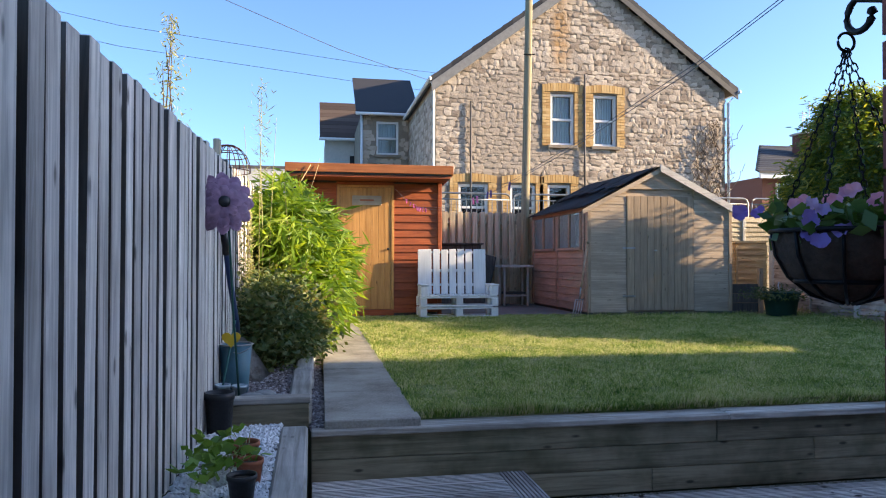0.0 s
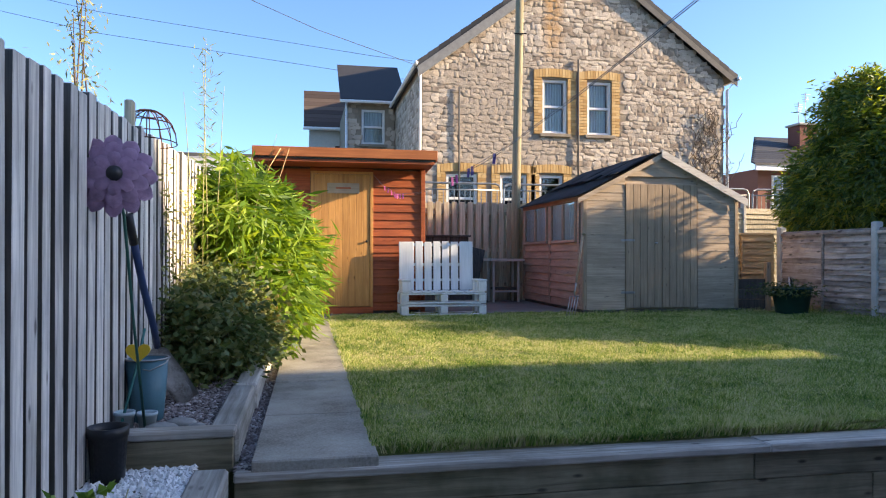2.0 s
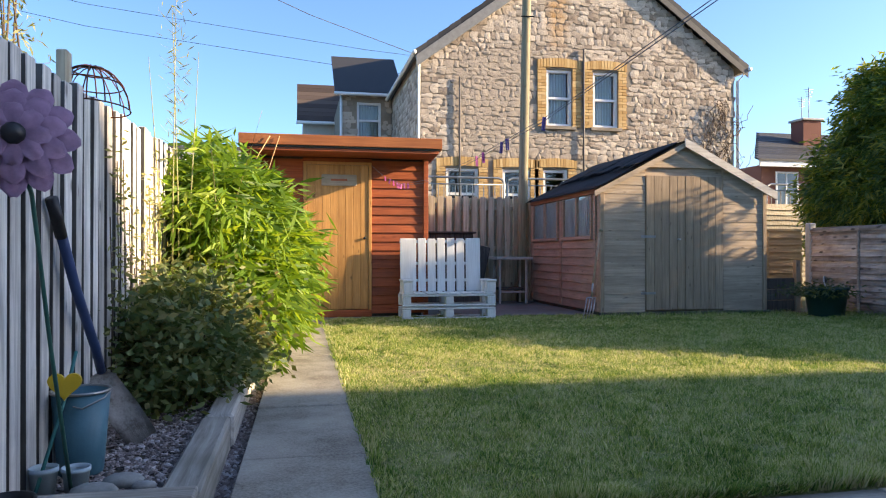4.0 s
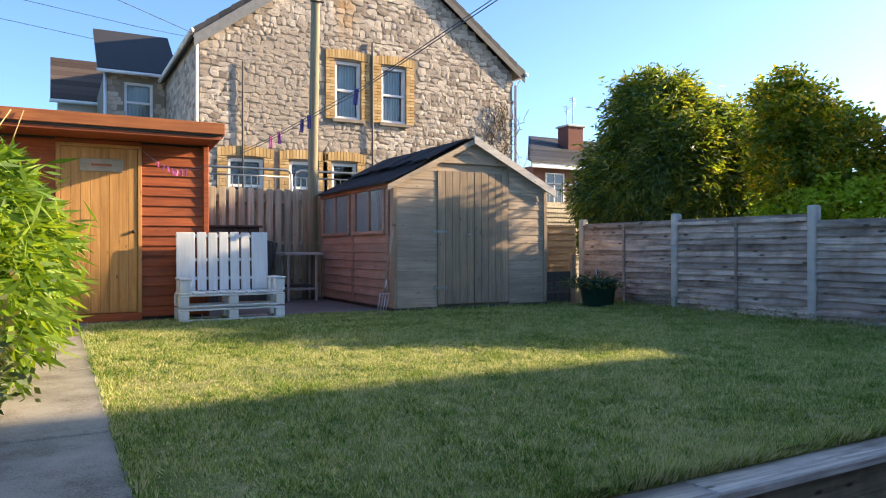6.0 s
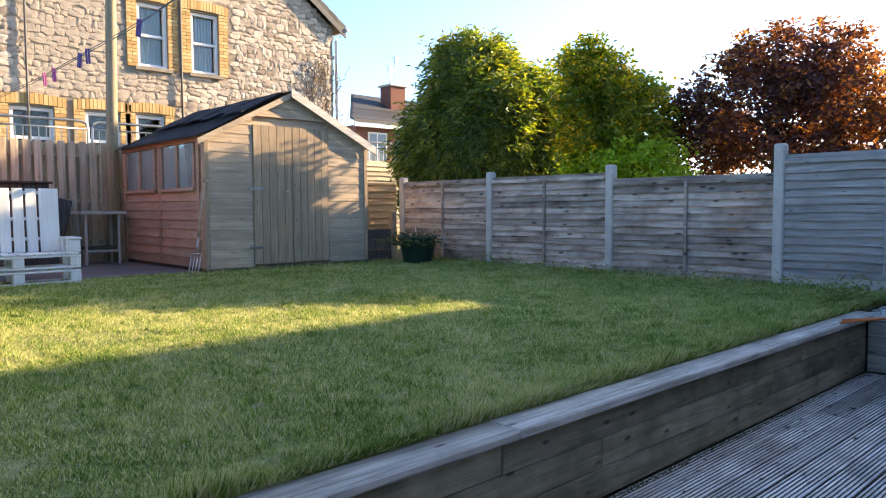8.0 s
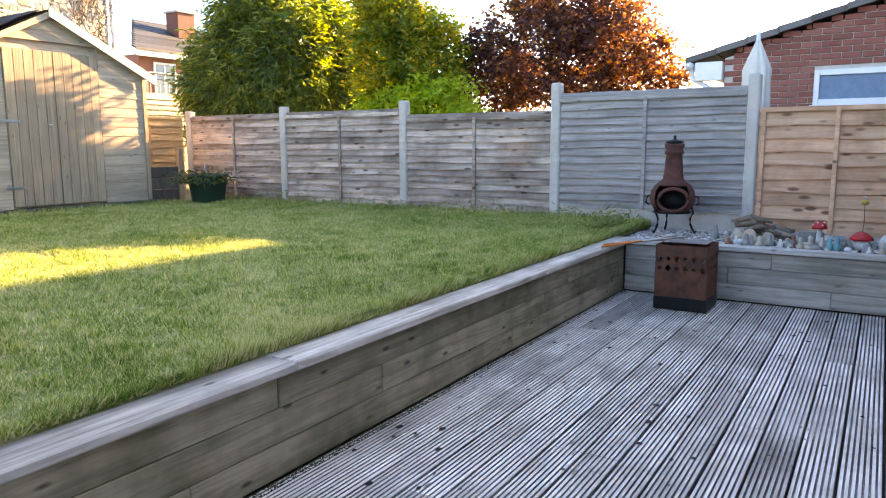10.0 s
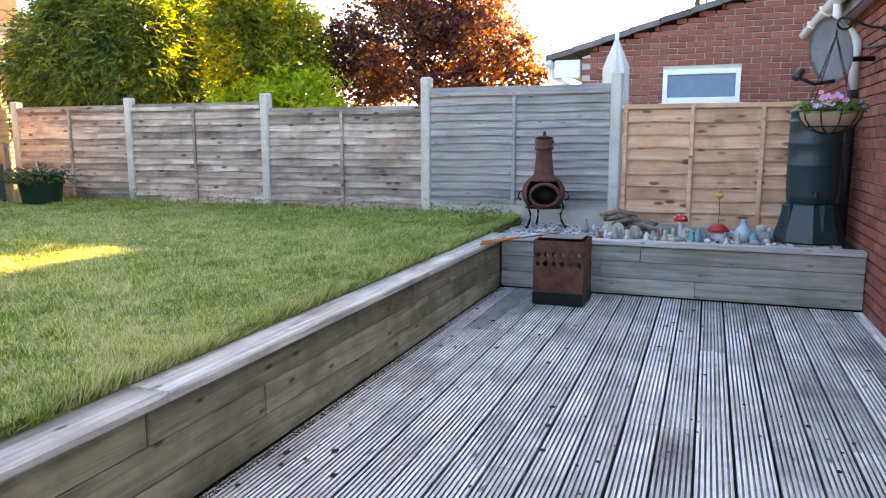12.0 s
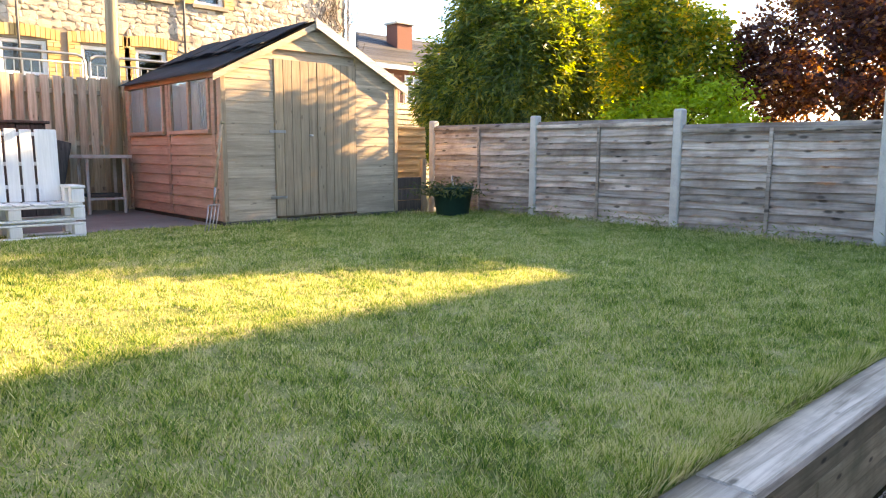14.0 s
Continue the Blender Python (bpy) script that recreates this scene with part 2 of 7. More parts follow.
# ---- mesh helpers ----
def bm_box(bm, x0, y0, z0, x1, y1, z1, chamfer=0.0):
    """A box with its long edges eased, added to bm."""
    if chamfer <= 0:
        co = [(x, y, z) for z in (z0, z1) for y in (y0, y1) for x in (x0, x1)]
        v = [bm.verts.new(c) for c in co]
        for f in ((0, 2, 3, 1), (4, 5, 7, 6), (0, 1, 5, 4), (2, 6, 7, 3), (0, 4, 6, 2), (1, 3, 7, 5)):
            bm.faces.new([v[i] for i in f])
        return v
    c = min(chamfer, 0.45 * min(x1 - x0, y1 - y0, z1 - z0))
    pts = {}
    vs = []
    for i, x in enumerate((x0, x1)):
        for j, y in enumerate((y0, y1)):
            for k, z in enumerate((z0, z1)):
                sx, sy, sz = (c if i == 0 else -c), (c if j == 0 else -c), (c if k == 0 else -c)
                pts[i, j, k] = [bm.verts.new((x, y + sy, z + sz)), bm.verts.new((x + sx, y, z + sz)), bm.verts.new((x + sx, y + sy, z))]
                vs += pts[i, j, k]
    P = pts

    def face(*v):
        bm.faces.new(v)

    for a in (0, 1):
        loop = [P[a, 0, 0][0], P[a, 0, 1][0], P[a, 1, 1][0], P[a, 1, 0][0]]
        face(*(loop if a == 0 else loop[::-1]))
        loop = [P[0, a, 0][1], P[1, a, 0][1], P[1, a, 1][1], P[0, a, 1][1]]
        face(*(loop if a == 0 else loop[::-1]))
        loop = [P[0, 0, a][2], P[0, 1, a][2], P[1, 1, a][2], P[1, 0, a][2]]
        face(*(loop if a == 0 else loop[::-1]))
    for a in (0, 1):
        for b in (0, 1):
            face(P[a, b, 0][0], P[a, b, 1][0], P[a, b, 1][1], P[a, b, 0][1])
            face(P[a, 0, b][0], P[a, 1, b][0], P[a, 1, b][2], P[a, 0, b][2])
            face(P[0, a, b][1], P[1, a, b][1], P[1, a, b][2], P[0, a, b][2])
    for p in P.values():
        face(*p)
    bmesh.ops.recalc_face_normals(bm, faces=bm.faces[-26:])
    return vs


def mesh_of(bm, name, mat, smooth=False):
    me = bpy.data.meshes.new(name)
    bm.to_mesh(me)
    bm.free()
    me.materials.append(mat)
    if smooth:
        for p in me.polygons:
            p.use_smooth = True
    return me


def part(name, bm, material, parent=None, label="", smooth=False, at=None):
    """Links a bmesh or mesh as one object under a thing or a part."""
    me = bm if isinstance(bm, bpy.types.Mesh) else mesh_of(bm, name, material, smooth)
    ob = new(name, me)
    if parent is not None:
        ob.parent = parent
    if at is not None:
        ob.matrix_basis = at
    if label:
        ob["label"] = label
    return ob


def thing(name, label, category, group="", kind="", at=None):
    ob = new(name)
    ob.empty_display_size = 0.1
    if at is not None:
        ob.matrix_basis = at
    return tagged(ob, label, category, group, kind)


def setting(name, bm, material, label, category, smooth=False):
    return tagged(part(name, bm, material, None, "", smooth), label, category, "", "structure")


BOX_CACHE = {}


def box_mesh(sx, sy, sz, mat, chamfer=0.004):
    """A shared box mesh centred on its base, for repeated pieces."""
    key = (round(sx, 3), round(sy, 3), round(sz, 3), mat.name, chamfer)
    if key not in BOX_CACHE:
        bm = bmesh.new()
        bm_box(bm, -sx / 2, -sy / 2, 0, sx / 2, sy / 2, sz, chamfer)
        BOX_CACHE[key] = mesh_of(bm, "piece", mat)
    return BOX_CACHE[key]


def piece(name, parent, sx, sy, sz, mat, at, chamfer=0.004, label=""):
    return part(name, box_mesh(sx, sy, sz, mat, chamfer), mat, parent, label, at=at)


def boxpart(name, parent, mat, x0, y0, z0, x1, y1, z1, chamfer=0.005, label=""):
    bm = bmesh.new()
    bm_box(bm, x0, y0, z0, x1, y1, z1, chamfer)
    return part(name, bm, mat, parent, label)


def lathe(bm, profile, segments=24, center=(0, 0), cap=True):
    """Turns (radius, z) pairs round an upright axis."""
    rings = []
    for r, z in profile:
        rings.append([bm.verts.new((center[0] + r * math.cos(2 * math.pi * i / segments), center[1] + r * math.sin(2 * math.pi * i / segments), z)) for i in range(segments)])
    for a, b in zip(rings, rings[1:]):
        for i in range(segments):
            j = (i + 1) % segments
            bm.faces.new((a[i], a[j], b[j], b[i]))
    if cap:
        bm.faces.new(rings[0][::-1])
        bm.faces.new(rings[-1])
    return bm


def tube(bm, points, radius, sides=6):
    """A round bar along a line of points; radius may be one number or one a point."""
    pts = [Vector(p) for p in points]
    radii = radius if isinstance(radius, (list, tuple)) else [radius] * len(pts)
    rings = []
    for i, p in enumerate(pts):
        d = (pts[min(i + 1, len(pts) - 1)] - pts[max(i - 1, 0)]).normalized()
        a = d.orthogonal().normalized() if abs(d.z) > 0.99 else d.cross(Vector((0, 0, 1))).normalized()
        b = d.cross(a)
        rings.append([bm.verts.new(p + radii[i] * (math.cos(2 * math.pi * k / sides) * a + math.sin(2 * math.pi * k / sides) * b)) for k in range(sides)])
    for a, b in zip(rings, rings[1:]):
        for k in range(sides):
            j = (k + 1) % sides
            bm.faces.new((a[k], a[j], b[j], b[k]))
    bm.faces.new(rings[0][::-1])
    bm.faces.new(rings[-1])
    return bm


def tubepart(name, parent, mat, points, radius, sides=8, label=""):
    return part(name, tube(bmesh.new(), points, radius, sides), mat, parent, label, True)


def blade_mesh(name, verts, per, mat):
    """Many like polygons of `per` corners each from one array of corners."""
    n = len(verts) // per
    me = bpy.data.meshes.new(name)
    me.vertices.add(len(verts))
    me.vertices.foreach_set("co", np.asarray(verts, dtype=np.float32).ravel())
    me.loops.add(len(verts))
    me.loops.foreach_set("vertex_index", np.arange(len(verts), dtype=np.int32))
    me.polygons.add(n)
    me.polygons.foreach_set("loop_start", np.arange(0, len(verts), per, dtype=np.int32))
    me.polygons.foreach_set("loop_total", np.full(n, per, dtype=np.int32))
    me.update(calc_edges=True)
    me.materials.append(mat)
    return me


def leaf_cards(centres, normals_up, length, width, droop=0.3, fold=True):
    """Corners of pointed leaves (four-cornered) at the centres: each lies along its own direction."""
    n = len(centres)
    az = nrng.uniform(0, 2 * np.pi, n)
    el = nrng.normal(-droop, 0.45, n)
    d = np.stack([np.cos(az) * np.cos(el), np.sin(az) * np.cos(el), np.sin(el)], 1)
    d = d + normals_up
    d /= np.linalg.norm(d, axis=1)[:, None]
    r = nrng.normal(size=(n, 3))
    s = np.cross(d, r)
    s /= np.linalg.norm(s, axis=1)[:, None]
    L = length * nrng.uniform(0.6, 1.25, n)[:, None]
    W = width * nrng.uniform(0.7, 1.2, n)[:, None]
    a = centres - d * L * 0.1
    b = centres + d * L * 0.4 + s * W * 0.5
    c = centres + d * L
    e = centres + d * L * 0.4 - s * W * 0.5
    return np.stack([a, b, c, e], 1).reshape(-1, 3)


def chips(name, n, x0, y0, x1, y1, z, size, mat, flat=0.6):
    """Loose small stones, eight faces each, strewn over a rectangle."""
    c = np.stack([nrng.uniform(x0, x1, n), nrng.uniform(y0, y1, n), z + nrng.uniform(0, size * 0.5, n)], 1)
    base = np.array([(1, 0, 0), (-1, 0, 0), (0, 1, 0), (0, -1, 0), (0, 0, flat), (0, 0, -flat)], dtype=float)
    faces = np.array([(0, 2, 4), (2, 1, 4), (1, 3, 4), (3, 0, 4), (2, 0, 5), (1, 2, 5), (3, 1, 5), (0, 3, 5)])
    s = size * nrng.uniform(0.35, 0.75, (n, 1, 1))
    v = base[None] * s * nrng.uniform(0.6, 1.3, (n, 6, 1))
    a = nrng.uniform(0, 2 * np.pi, n)
    t = nrng.uniform(-0.5, 0.5, n)
    ca, sa = np.cos(a)[:, None], np.sin(a)[:, None]
    x, y, w = v[..., 0], v[..., 1], v[..., 2]
    x, w = x * np.cos(t)[:, None] - w * np.sin(t)[:, None], x * np.sin(t)[:, None] + w * np.cos(t)[:, None]
    v = np.stack([x * ca - y * sa, x * sa + y * ca, w], -1) + c[:, None]
    f = (faces[None] + 6 * np.arange(n)[:, None, None]).reshape(-1, 3)
    me = bpy.data.meshes.new(name)
    me.from_pydata(v.reshape(-1, 3).tolist(), [], f.tolist())
    me.materials.append(mat)
    return me

# ---- ground ----
LAWN_Z = 0.46
bm = bmesh.new()
for x0, y0, x1, y1 in ((-300, -300, 300, 3.12), (-300, 3.12, 300, 400)):
    z = -0.12 if y1 < 4 else 0.40
    v = [bm.verts.new(p) for p in ((x0, y0, z), (x1, y0, z), (x1, y1, z), (x0, y1, z))]
    bm.faces.new(v)
v = [bm.verts.new(p) for p in ((-300, 3.12, -0.12), (300, 3.12, -0.12), (300, 3.12, 0.40), (-300, 3.12, 0.40))]
bm.faces.new(v)
bmesh.ops.remove_doubles(bm, verts=bm.verts, dist=0.001)
setting("ground", bm, M_GROUND, "rough grassy ground around the garden", "ground")


def path_right(y):
    """x of the edge between path and lawn."""
    return 0.62 + max(0.0, y - 6.0) * 0.032


def lawn_back(x):
    """y of the lawn's far edge."""
    return 9.62 - max(0.0, x - 2.5) * 0.115


nx, ny = 60, 60
verts, faces = [], []
for j in range(ny + 1):
    for i in range(nx + 1):
        v = j / ny
        y = 3.13 + v * (9.6 - 3.13)
        x = path_right(y) + (7.38 - path_right(y)) * i / nx
        y = 3.13 + v * (lawn_back(x) - 3.13) if j != 1 else 3.135
        edge = min(1.0, (x - path_right(y)) / 0.08)
        z = LAWN_Z - 0.025 + 0.02 * edge + 0.018 * noise.noise(Vector((x * 1.1, y * 1.1, 0))) + 0.006 * noise.noise(Vector((x * 5, y * 5, 3)))
        verts.append((x, y if j else 3.118, z if j else 0.40))
for j in range(ny):
    for i in range(nx):
        a = j * (nx + 1) + i
        faces.append((a, a + 1, a + nx + 2, a + nx + 1))
me = bpy.data.meshes.new("lawn")
me.from_pydata(verts, [], faces)
me.materials.append(M_TURF)
setting("lawn", me, None, "patchy mown back-garden lawn with worn spots", "lawn")


def grass_material():
    g = Nodes("grass_blades", 0.6, 0, 0.25)
    isl = g.add("NewGeometry").outputs["Random Per Island"]
    vec = g.place(False)
    big = g.noise(vec, 1.1, 5, 0.7, 0.5)
    mid = g.noise(vec, 9.0, 6, 0.85)
    f = g.math("ADD", g.math("MULTIPLY", big, 0.26), g.math("ADD", g.math("MULTIPLY", mid, 0.32), g.math("MULTIPLY", g.noise(vec, 22.0, 4, 0.8), 0.42)))
    f = g.math("ADD", f, g.math("MULTIPLY", g.math("SUBTRACT", g.noise(vec, 3.2, 4, 0.7), 0.48), 0.45))
    f = g.math("ADD", f, g.math("MULTIPLY", g.math("SUBTRACT", isl, 0.5), 0.34))
    col = g.ramp(f, [(0.335, (0.06, 0.15, 0.022)), (0.445, (0.21, 0.32, 0.05)), (0.54, (0.43, 0.48, 0.12)), (0.64, (0.70, 0.64, 0.34))])
    tr = g.add("BsdfTranslucent")
    g.put(tr.inputs["Color"], col)
    ms = g.add("MixShader")
    ms.inputs[0].default_value = 0.4
    g.color(col)
    g.put(ms.inputs[1], g.bsdf.outputs[0])
    g.put(ms.inputs[2], tr.outputs[0])
    g.put(g.tree.nodes["Material Output"].inputs[0], ms.outputs[0])
    return g.mat


def grass(n, near):
    """Short mown blades over the lawn; `near` crowds them towards the wall."""
    u = nrng.uniform(0, 1, n) ** near
    y = 3.12 + u * 6.5
    x = nrng.uniform(0.60, 7.36, n)
    x = np.where(x < 0.62 + np.maximum(0, y - 6) * 0.032 - 0.02 + nrng.uniform(-0.05, 0.03, n), x + 0.25, x)
    keep = y < 9.62 - np.maximum(0, x - 2.5) * 0.115 + nrng.uniform(-0.06, 0.05, n)
    bare = np.array([noise.noise(Vector((a * 0.8, b * 0.8, 9))) + 0.5 * noise.noise(Vector((a * 3.1, b * 3.1, 2))) for a, b in zip(x[::1], y[::1])])
    keep &= (bare < 0.62) | (nrng.uniform(0, 1, n) < 0.5)
    x, y, bare = x[keep], y[keep], bare[keep]
    n = len(x)
    h = nrng.uniform(0.010, 0.028, n) * (1.05 - 0.45 * np.clip(bare, 0, 1))
    clump = np.array([noise.noise(Vector((a * 9.0, b * 9.0, 4))) for a, b in zip(x, y)])
    h *= np.clip(1.0 + 1.3 * clump, 0.5, 2.1)
    w = nrng.uniform(0.0018, 0.0036, n) * (0.8 + 0.12 * (y - 3))
    a = nrng.uniform(0, 2 * np.pi, n)
    lean = nrng.normal(0, 0.55, (n, 2)) * h[:, None]
    z = LAWN_Z - 0.007 + np.array([0.018 * noise.noise(Vector((a * 1.1, b * 1.1, 0))) + 0.006 * noise.noise(Vector((a * 5, b * 5, 3))) for a, b in zip(x, y)])
    dx, dy = np.cos(a) * w, np.sin(a) * w
    p0 = np.stack([x - dx, y - dy, z], 1)
    p1 = np.stack([x + dx, y + dy, z], 1)
    p2 = np.stack([x + lean[:, 0], y + lean[:, 1], z + h], 1)
    return np.stack([p0, p1, p2], 1).reshape(-1, 3)


blades = grass(520000, 1.4)
tufts_x = np.concatenate([nrng.uniform(5.2, 7.38, 2600), nrng.uniform(4.0, 6.7, 900), 0.60 + nrng.uniform(0, 0.08, 1800)])
tufts_y = np.concatenate([np.zeros(2600), np.zeros(900), nrng.uniform(3.2, 9.3, 1800)])
tufts_y[:2600] = nrng.uniform(3.3, 9.3, 2600)
tufts_x[:2600] = 7.38 - np.abs(nrng.normal(0, 0.10, 2600))
tufts_y[2600:3500] = 9.25 - np.abs(nrng.normal(0, 0.09, 900))
n = len(tufts_x)
h = nrng.uniform(0.025, 0.075, n)
h[3500:] *= 0.45
a = nrng.uniform(0, 2 * np.pi, n)
lean = nrng.normal(0, 0.4, (n, 2)) * h[:, None]
tuft = np.stack([
    np.stack([tufts_x - np.cos(a) * 0.004, tufts_y - np.sin(a) * 0.004, np.full(n, LAWN_Z - 0.01)], 1),
    np.stack([tufts_x + np.cos(a) * 0.004, tufts_y + np.sin(a) * 0.004, np.full(n, LAWN_Z - 0.01)], 1),
    np.stack([tufts_x + lean[:, 0], tufts_y + lean[:, 1], LAWN_Z + h], 1)], 1).reshape(-1, 3)
n = 9000
ex = nrng.uniform(0.64, 7.3, n)
ey = 3.115 + np.abs(nrng.normal(0, 0.035, n))
eh = nrng.uniform(0.02, 0.05, n) * np.clip(1.0 + 0.8 * np.sin(ex * 3.7) * np.sin(ex * 9.1), 0.4, 1.8)
ea = nrng.uniform(0, 2 * np.pi, n)
edge = np.stack([
    np.stack([ex - np.cos(ea) * 0.0035, ey - np.sin(ea) * 0.0035, np.full(n, 0.425)], 1),
    np.stack([ex + np.cos(ea) * 0.0035, ey + np.sin(ea) * 0.0035, np.full(n, 0.425)], 1),
    np.stack([ex + nrng.normal(0, 0.018, n), ey - 0.018 + nrng.normal(0, 0.02, n), 0.445 + eh], 1)], 1).reshape(-1, 3)
tuft = np.concatenate([tuft, edge])
M_GRASS = grass_material()
tagged(new("grass", blade_mesh("grass", np.concatenate([blades, tuft]), 3, M_GRASS)), "short mown green grass with dry straw patches", "grass", "", "stuff")

# path of concrete slabs, with the patio behind the lawn
path = thing("path", "grey concrete slab path along the lawn edge", "path", "", "structure")
y = 2.985
i = 0
while y < 9.3:
    L = 0.92 if i else 0.80
    y2 = min(y + L, 9.32)
    bm = bmesh.new()
    z1 = LAWN_Z + rng.uniform(-0.004, 0.004)
    left = 0.125 + 0.012 * (y - 3)
    bm_box(bm, 0.0, 0, 0.405, 1.0, y2 - y - 0.012, z1, 0.006)
    for v in bm.verts:
        yy = v.co.y + y
        lx = 0.125 + 0.012 * (yy - 3)
        v.co = (lx + v.co.x * (path_right(yy) - 0.004 - lx), yy, v.co.z)
    part("slab", bm, M_PATH, path)
    y = y2
    i += 1
bm = bmesh.new()
bm_box(bm, -0.5, 9.33, 0.402, 4.4, 12.9, 0.452, 0.004)
setting("patio", bm, M_PATIO, "dark worn concrete patio behind the lawn", "patio")

# ---- deck ----
def deck_board(length, width, mat, axis="x"):
    """A grooved deck board, its top at z = 0."""
    key = ("deck", round(length, 2), width, mat.name)
    if key in BOX_CACHE:
        return BOX_CACHE[key]
    prof = [(0.0, -0.028), (0.0, -0.003), (0.003, 0.0)]
    n = 6
    pitch = (width - 0.012) / n
    for k in range(n):
        u = 0.006 + k * pitch
        prof += [(u + pitch * 0.29, 0.0), (u + pitch * 0.35, -0.008), (u + pitch * 0.65, -0.008), (u + pitch * 0.71, 0.0)]
    prof += [(width - 0.003, 0.0), (width, -0.003), (width, -0.028)]
    bm = bmesh.new()
    a = [bm.verts.new((0, u, z)) for u, z in prof]
    b = [bm.verts.new((length, u, z)) for u, z in prof]
    for i in range(len(prof)):
        j = (i + 1) % len(prof)
        bm.faces.new((a[i], b[i], b[j], a[j]))
    bm.faces.new(a[::-1])
    bm.faces.new(b)
    bmesh.ops.recalc_face_normals(bm, faces=bm.faces[:])
    # Groove floors, board sides and underside take the darker material.
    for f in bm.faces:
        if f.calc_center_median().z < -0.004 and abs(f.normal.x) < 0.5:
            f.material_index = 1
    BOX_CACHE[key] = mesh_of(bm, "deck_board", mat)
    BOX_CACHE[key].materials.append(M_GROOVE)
    return BOX_CACHE[key]


deck = thing("deck", "weathered grey grooved timber decking with black knots", "decking", "", "structure")
pitch = 0.1415
row = 0
y = 2.998 - 0.134
while y > -3.2:
    x0, x1 = 0.062, (6.19 if y > 0.44 else 0.98)
    cuts = [x0, x1]
    if x1 > 2:
        c = rng.choice((2.4, 3.0, 3.6, 4.2, 4.8)) + 0.05
        cuts = [x0, c, x1]
    for p, q in zip(cuts, cuts[1:]):
        part("deck_board", deck_board(q - p - 0.004, 0.130, M_DECK), M_DECK, deck, at=pose(p, y, rng.uniform(-0.0015, 0.001), 0, 0, rng.uniform(-0.03, 0.03)))
    y -= pitch
    row += 1
boxpart("edge_board", deck, M_DECK, 1.04, 0.393, -0.03, 6.19, 0.452, -0.001, 0.004)
bm = bmesh.new()
bm_box(bm, 0.05, -3.3, -0.11, 6.2, 2.99, -0.06)
part("joists", bm, M_DARKWOOD, deck)

# knots and nail heads on the deck
M_KNOT = plain("dark_knot", (0.012, 0.010, 0.009), 0.9)
bm = bmesh.new()
for i in range(150):
    x, yy = rng.uniform(1.3, 6.1), rng.uniform(0.5, 2.95)
    r = rng.choice((0.006, 0.008, 0.012, 0.018))
    vs = [bm.verts.new((x + r * rng.uniform(0.7, 1.6) * math.cos(k * 1.047), yy + r * rng.uniform(0.6, 1.0) * math.sin(k * 1.047), 0.0022)) for k in range(6)]
    bm.faces.new(vs)
part("knots", bm, M_KNOT, deck, "black knots and nail heads")

step = thing("deck_step", "low grooved timber step against the retaining wall", "step", "", "structure")
for k in range(4):
    part("deck_board", deck_board(0.96, 0.136, M_DECK), M_DECK, step, at=pose(0.066, 2.85 - k * pitch, 0.155))
part("end_board", deck_board(0.57, 0.136, M_DECK_Y), M_DECK_Y, step, at=pose(1.168, 2.425, 0.155, 0, 0, 90))
boxpart("riser", step, M_WALLX, 0.066, 2.435, 0.003, 1.165, 2.455, 0.125)
boxpart("side", step, M_WALLY, 1.145, 2.457, 0.003, 1.165, 2.985, 0.125)

# ---- retaining wall between deck and lawn ----
wall = thing("retaining_wall", "stacked weathered timber boards with a capping board", "retaining wall", "", "structure")
rows_z = [(0.003, 0.128), (0.131, 0.256), (0.259, 0.378)]
splits = [(0.06, 1.9, 4.15, 6.2), (0.06, 2.9, 4.6, 6.2), (0.06, 2.29, 5.0, 6.2)]
for (z0, z1), s in zip(rows_z, splits):
    for p, q in zip(s, s[1:]):
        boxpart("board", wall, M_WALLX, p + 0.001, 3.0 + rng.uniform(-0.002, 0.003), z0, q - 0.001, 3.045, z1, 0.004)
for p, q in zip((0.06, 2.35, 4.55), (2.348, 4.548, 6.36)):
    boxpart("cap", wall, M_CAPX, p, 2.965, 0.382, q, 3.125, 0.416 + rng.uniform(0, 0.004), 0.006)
boxpart("backing", wall, M_DARKWOOD, 0.06, 3.046, 0.0, 6.36, 3.11, 0.38, 0)

M_LITTER = pebble("leaf_litter", [(0, (0.05, 0.047, 0.02)), (0.5, (0.065, 0.06, 0.026)), (1, (0.085, 0.075, 0.036))], 0.95)
tagged(new("leaf_litter", chips("leaf_litter", 9000, 1.2, 2.955, 6.18, 2.998, -0.004, 0.008, M_LITTER, 0.35)), "mossy soil and leaf litter at the wall foot", "leaf litter", "", "stuff")

# planter at the far end of the deck
planter = thing("end_planter", "raised timber planter filled with beach pebbles", "planter", "", "structure")
for k, (z0, z1) in enumerate(rows_z):
    s = ((0.395, 1.5, 2.995), (0.395, 2.2, 2.995), (0.395, 1.9, 2.995))[k]
    for p, q in zip(s, s[1:]):
        boxpart("board", planter, M_WALLY, 6.215, p + 0.001, z0, 6.255, q - 0.001, z1, 0.004)
boxpart("cap", planter, M_CAPY, 6.185, 0.395, 0.382, 6.31, 2.96, 0.418, 0.006)
boxpart("fill", planter, M_SOIL, 6.257, 0.395, 0.0, 7.36, 3.11, 0.385, 0)
tagged(new("planter_pebbles", chips("planter_pebbles", 3800, 6.31, 0.5, 7.34, 3.08, 0.385, 0.032, M_BEACH, 0.55)), "mixed pale beach pebbles filling the planter", "pebbles", "", "stuff")

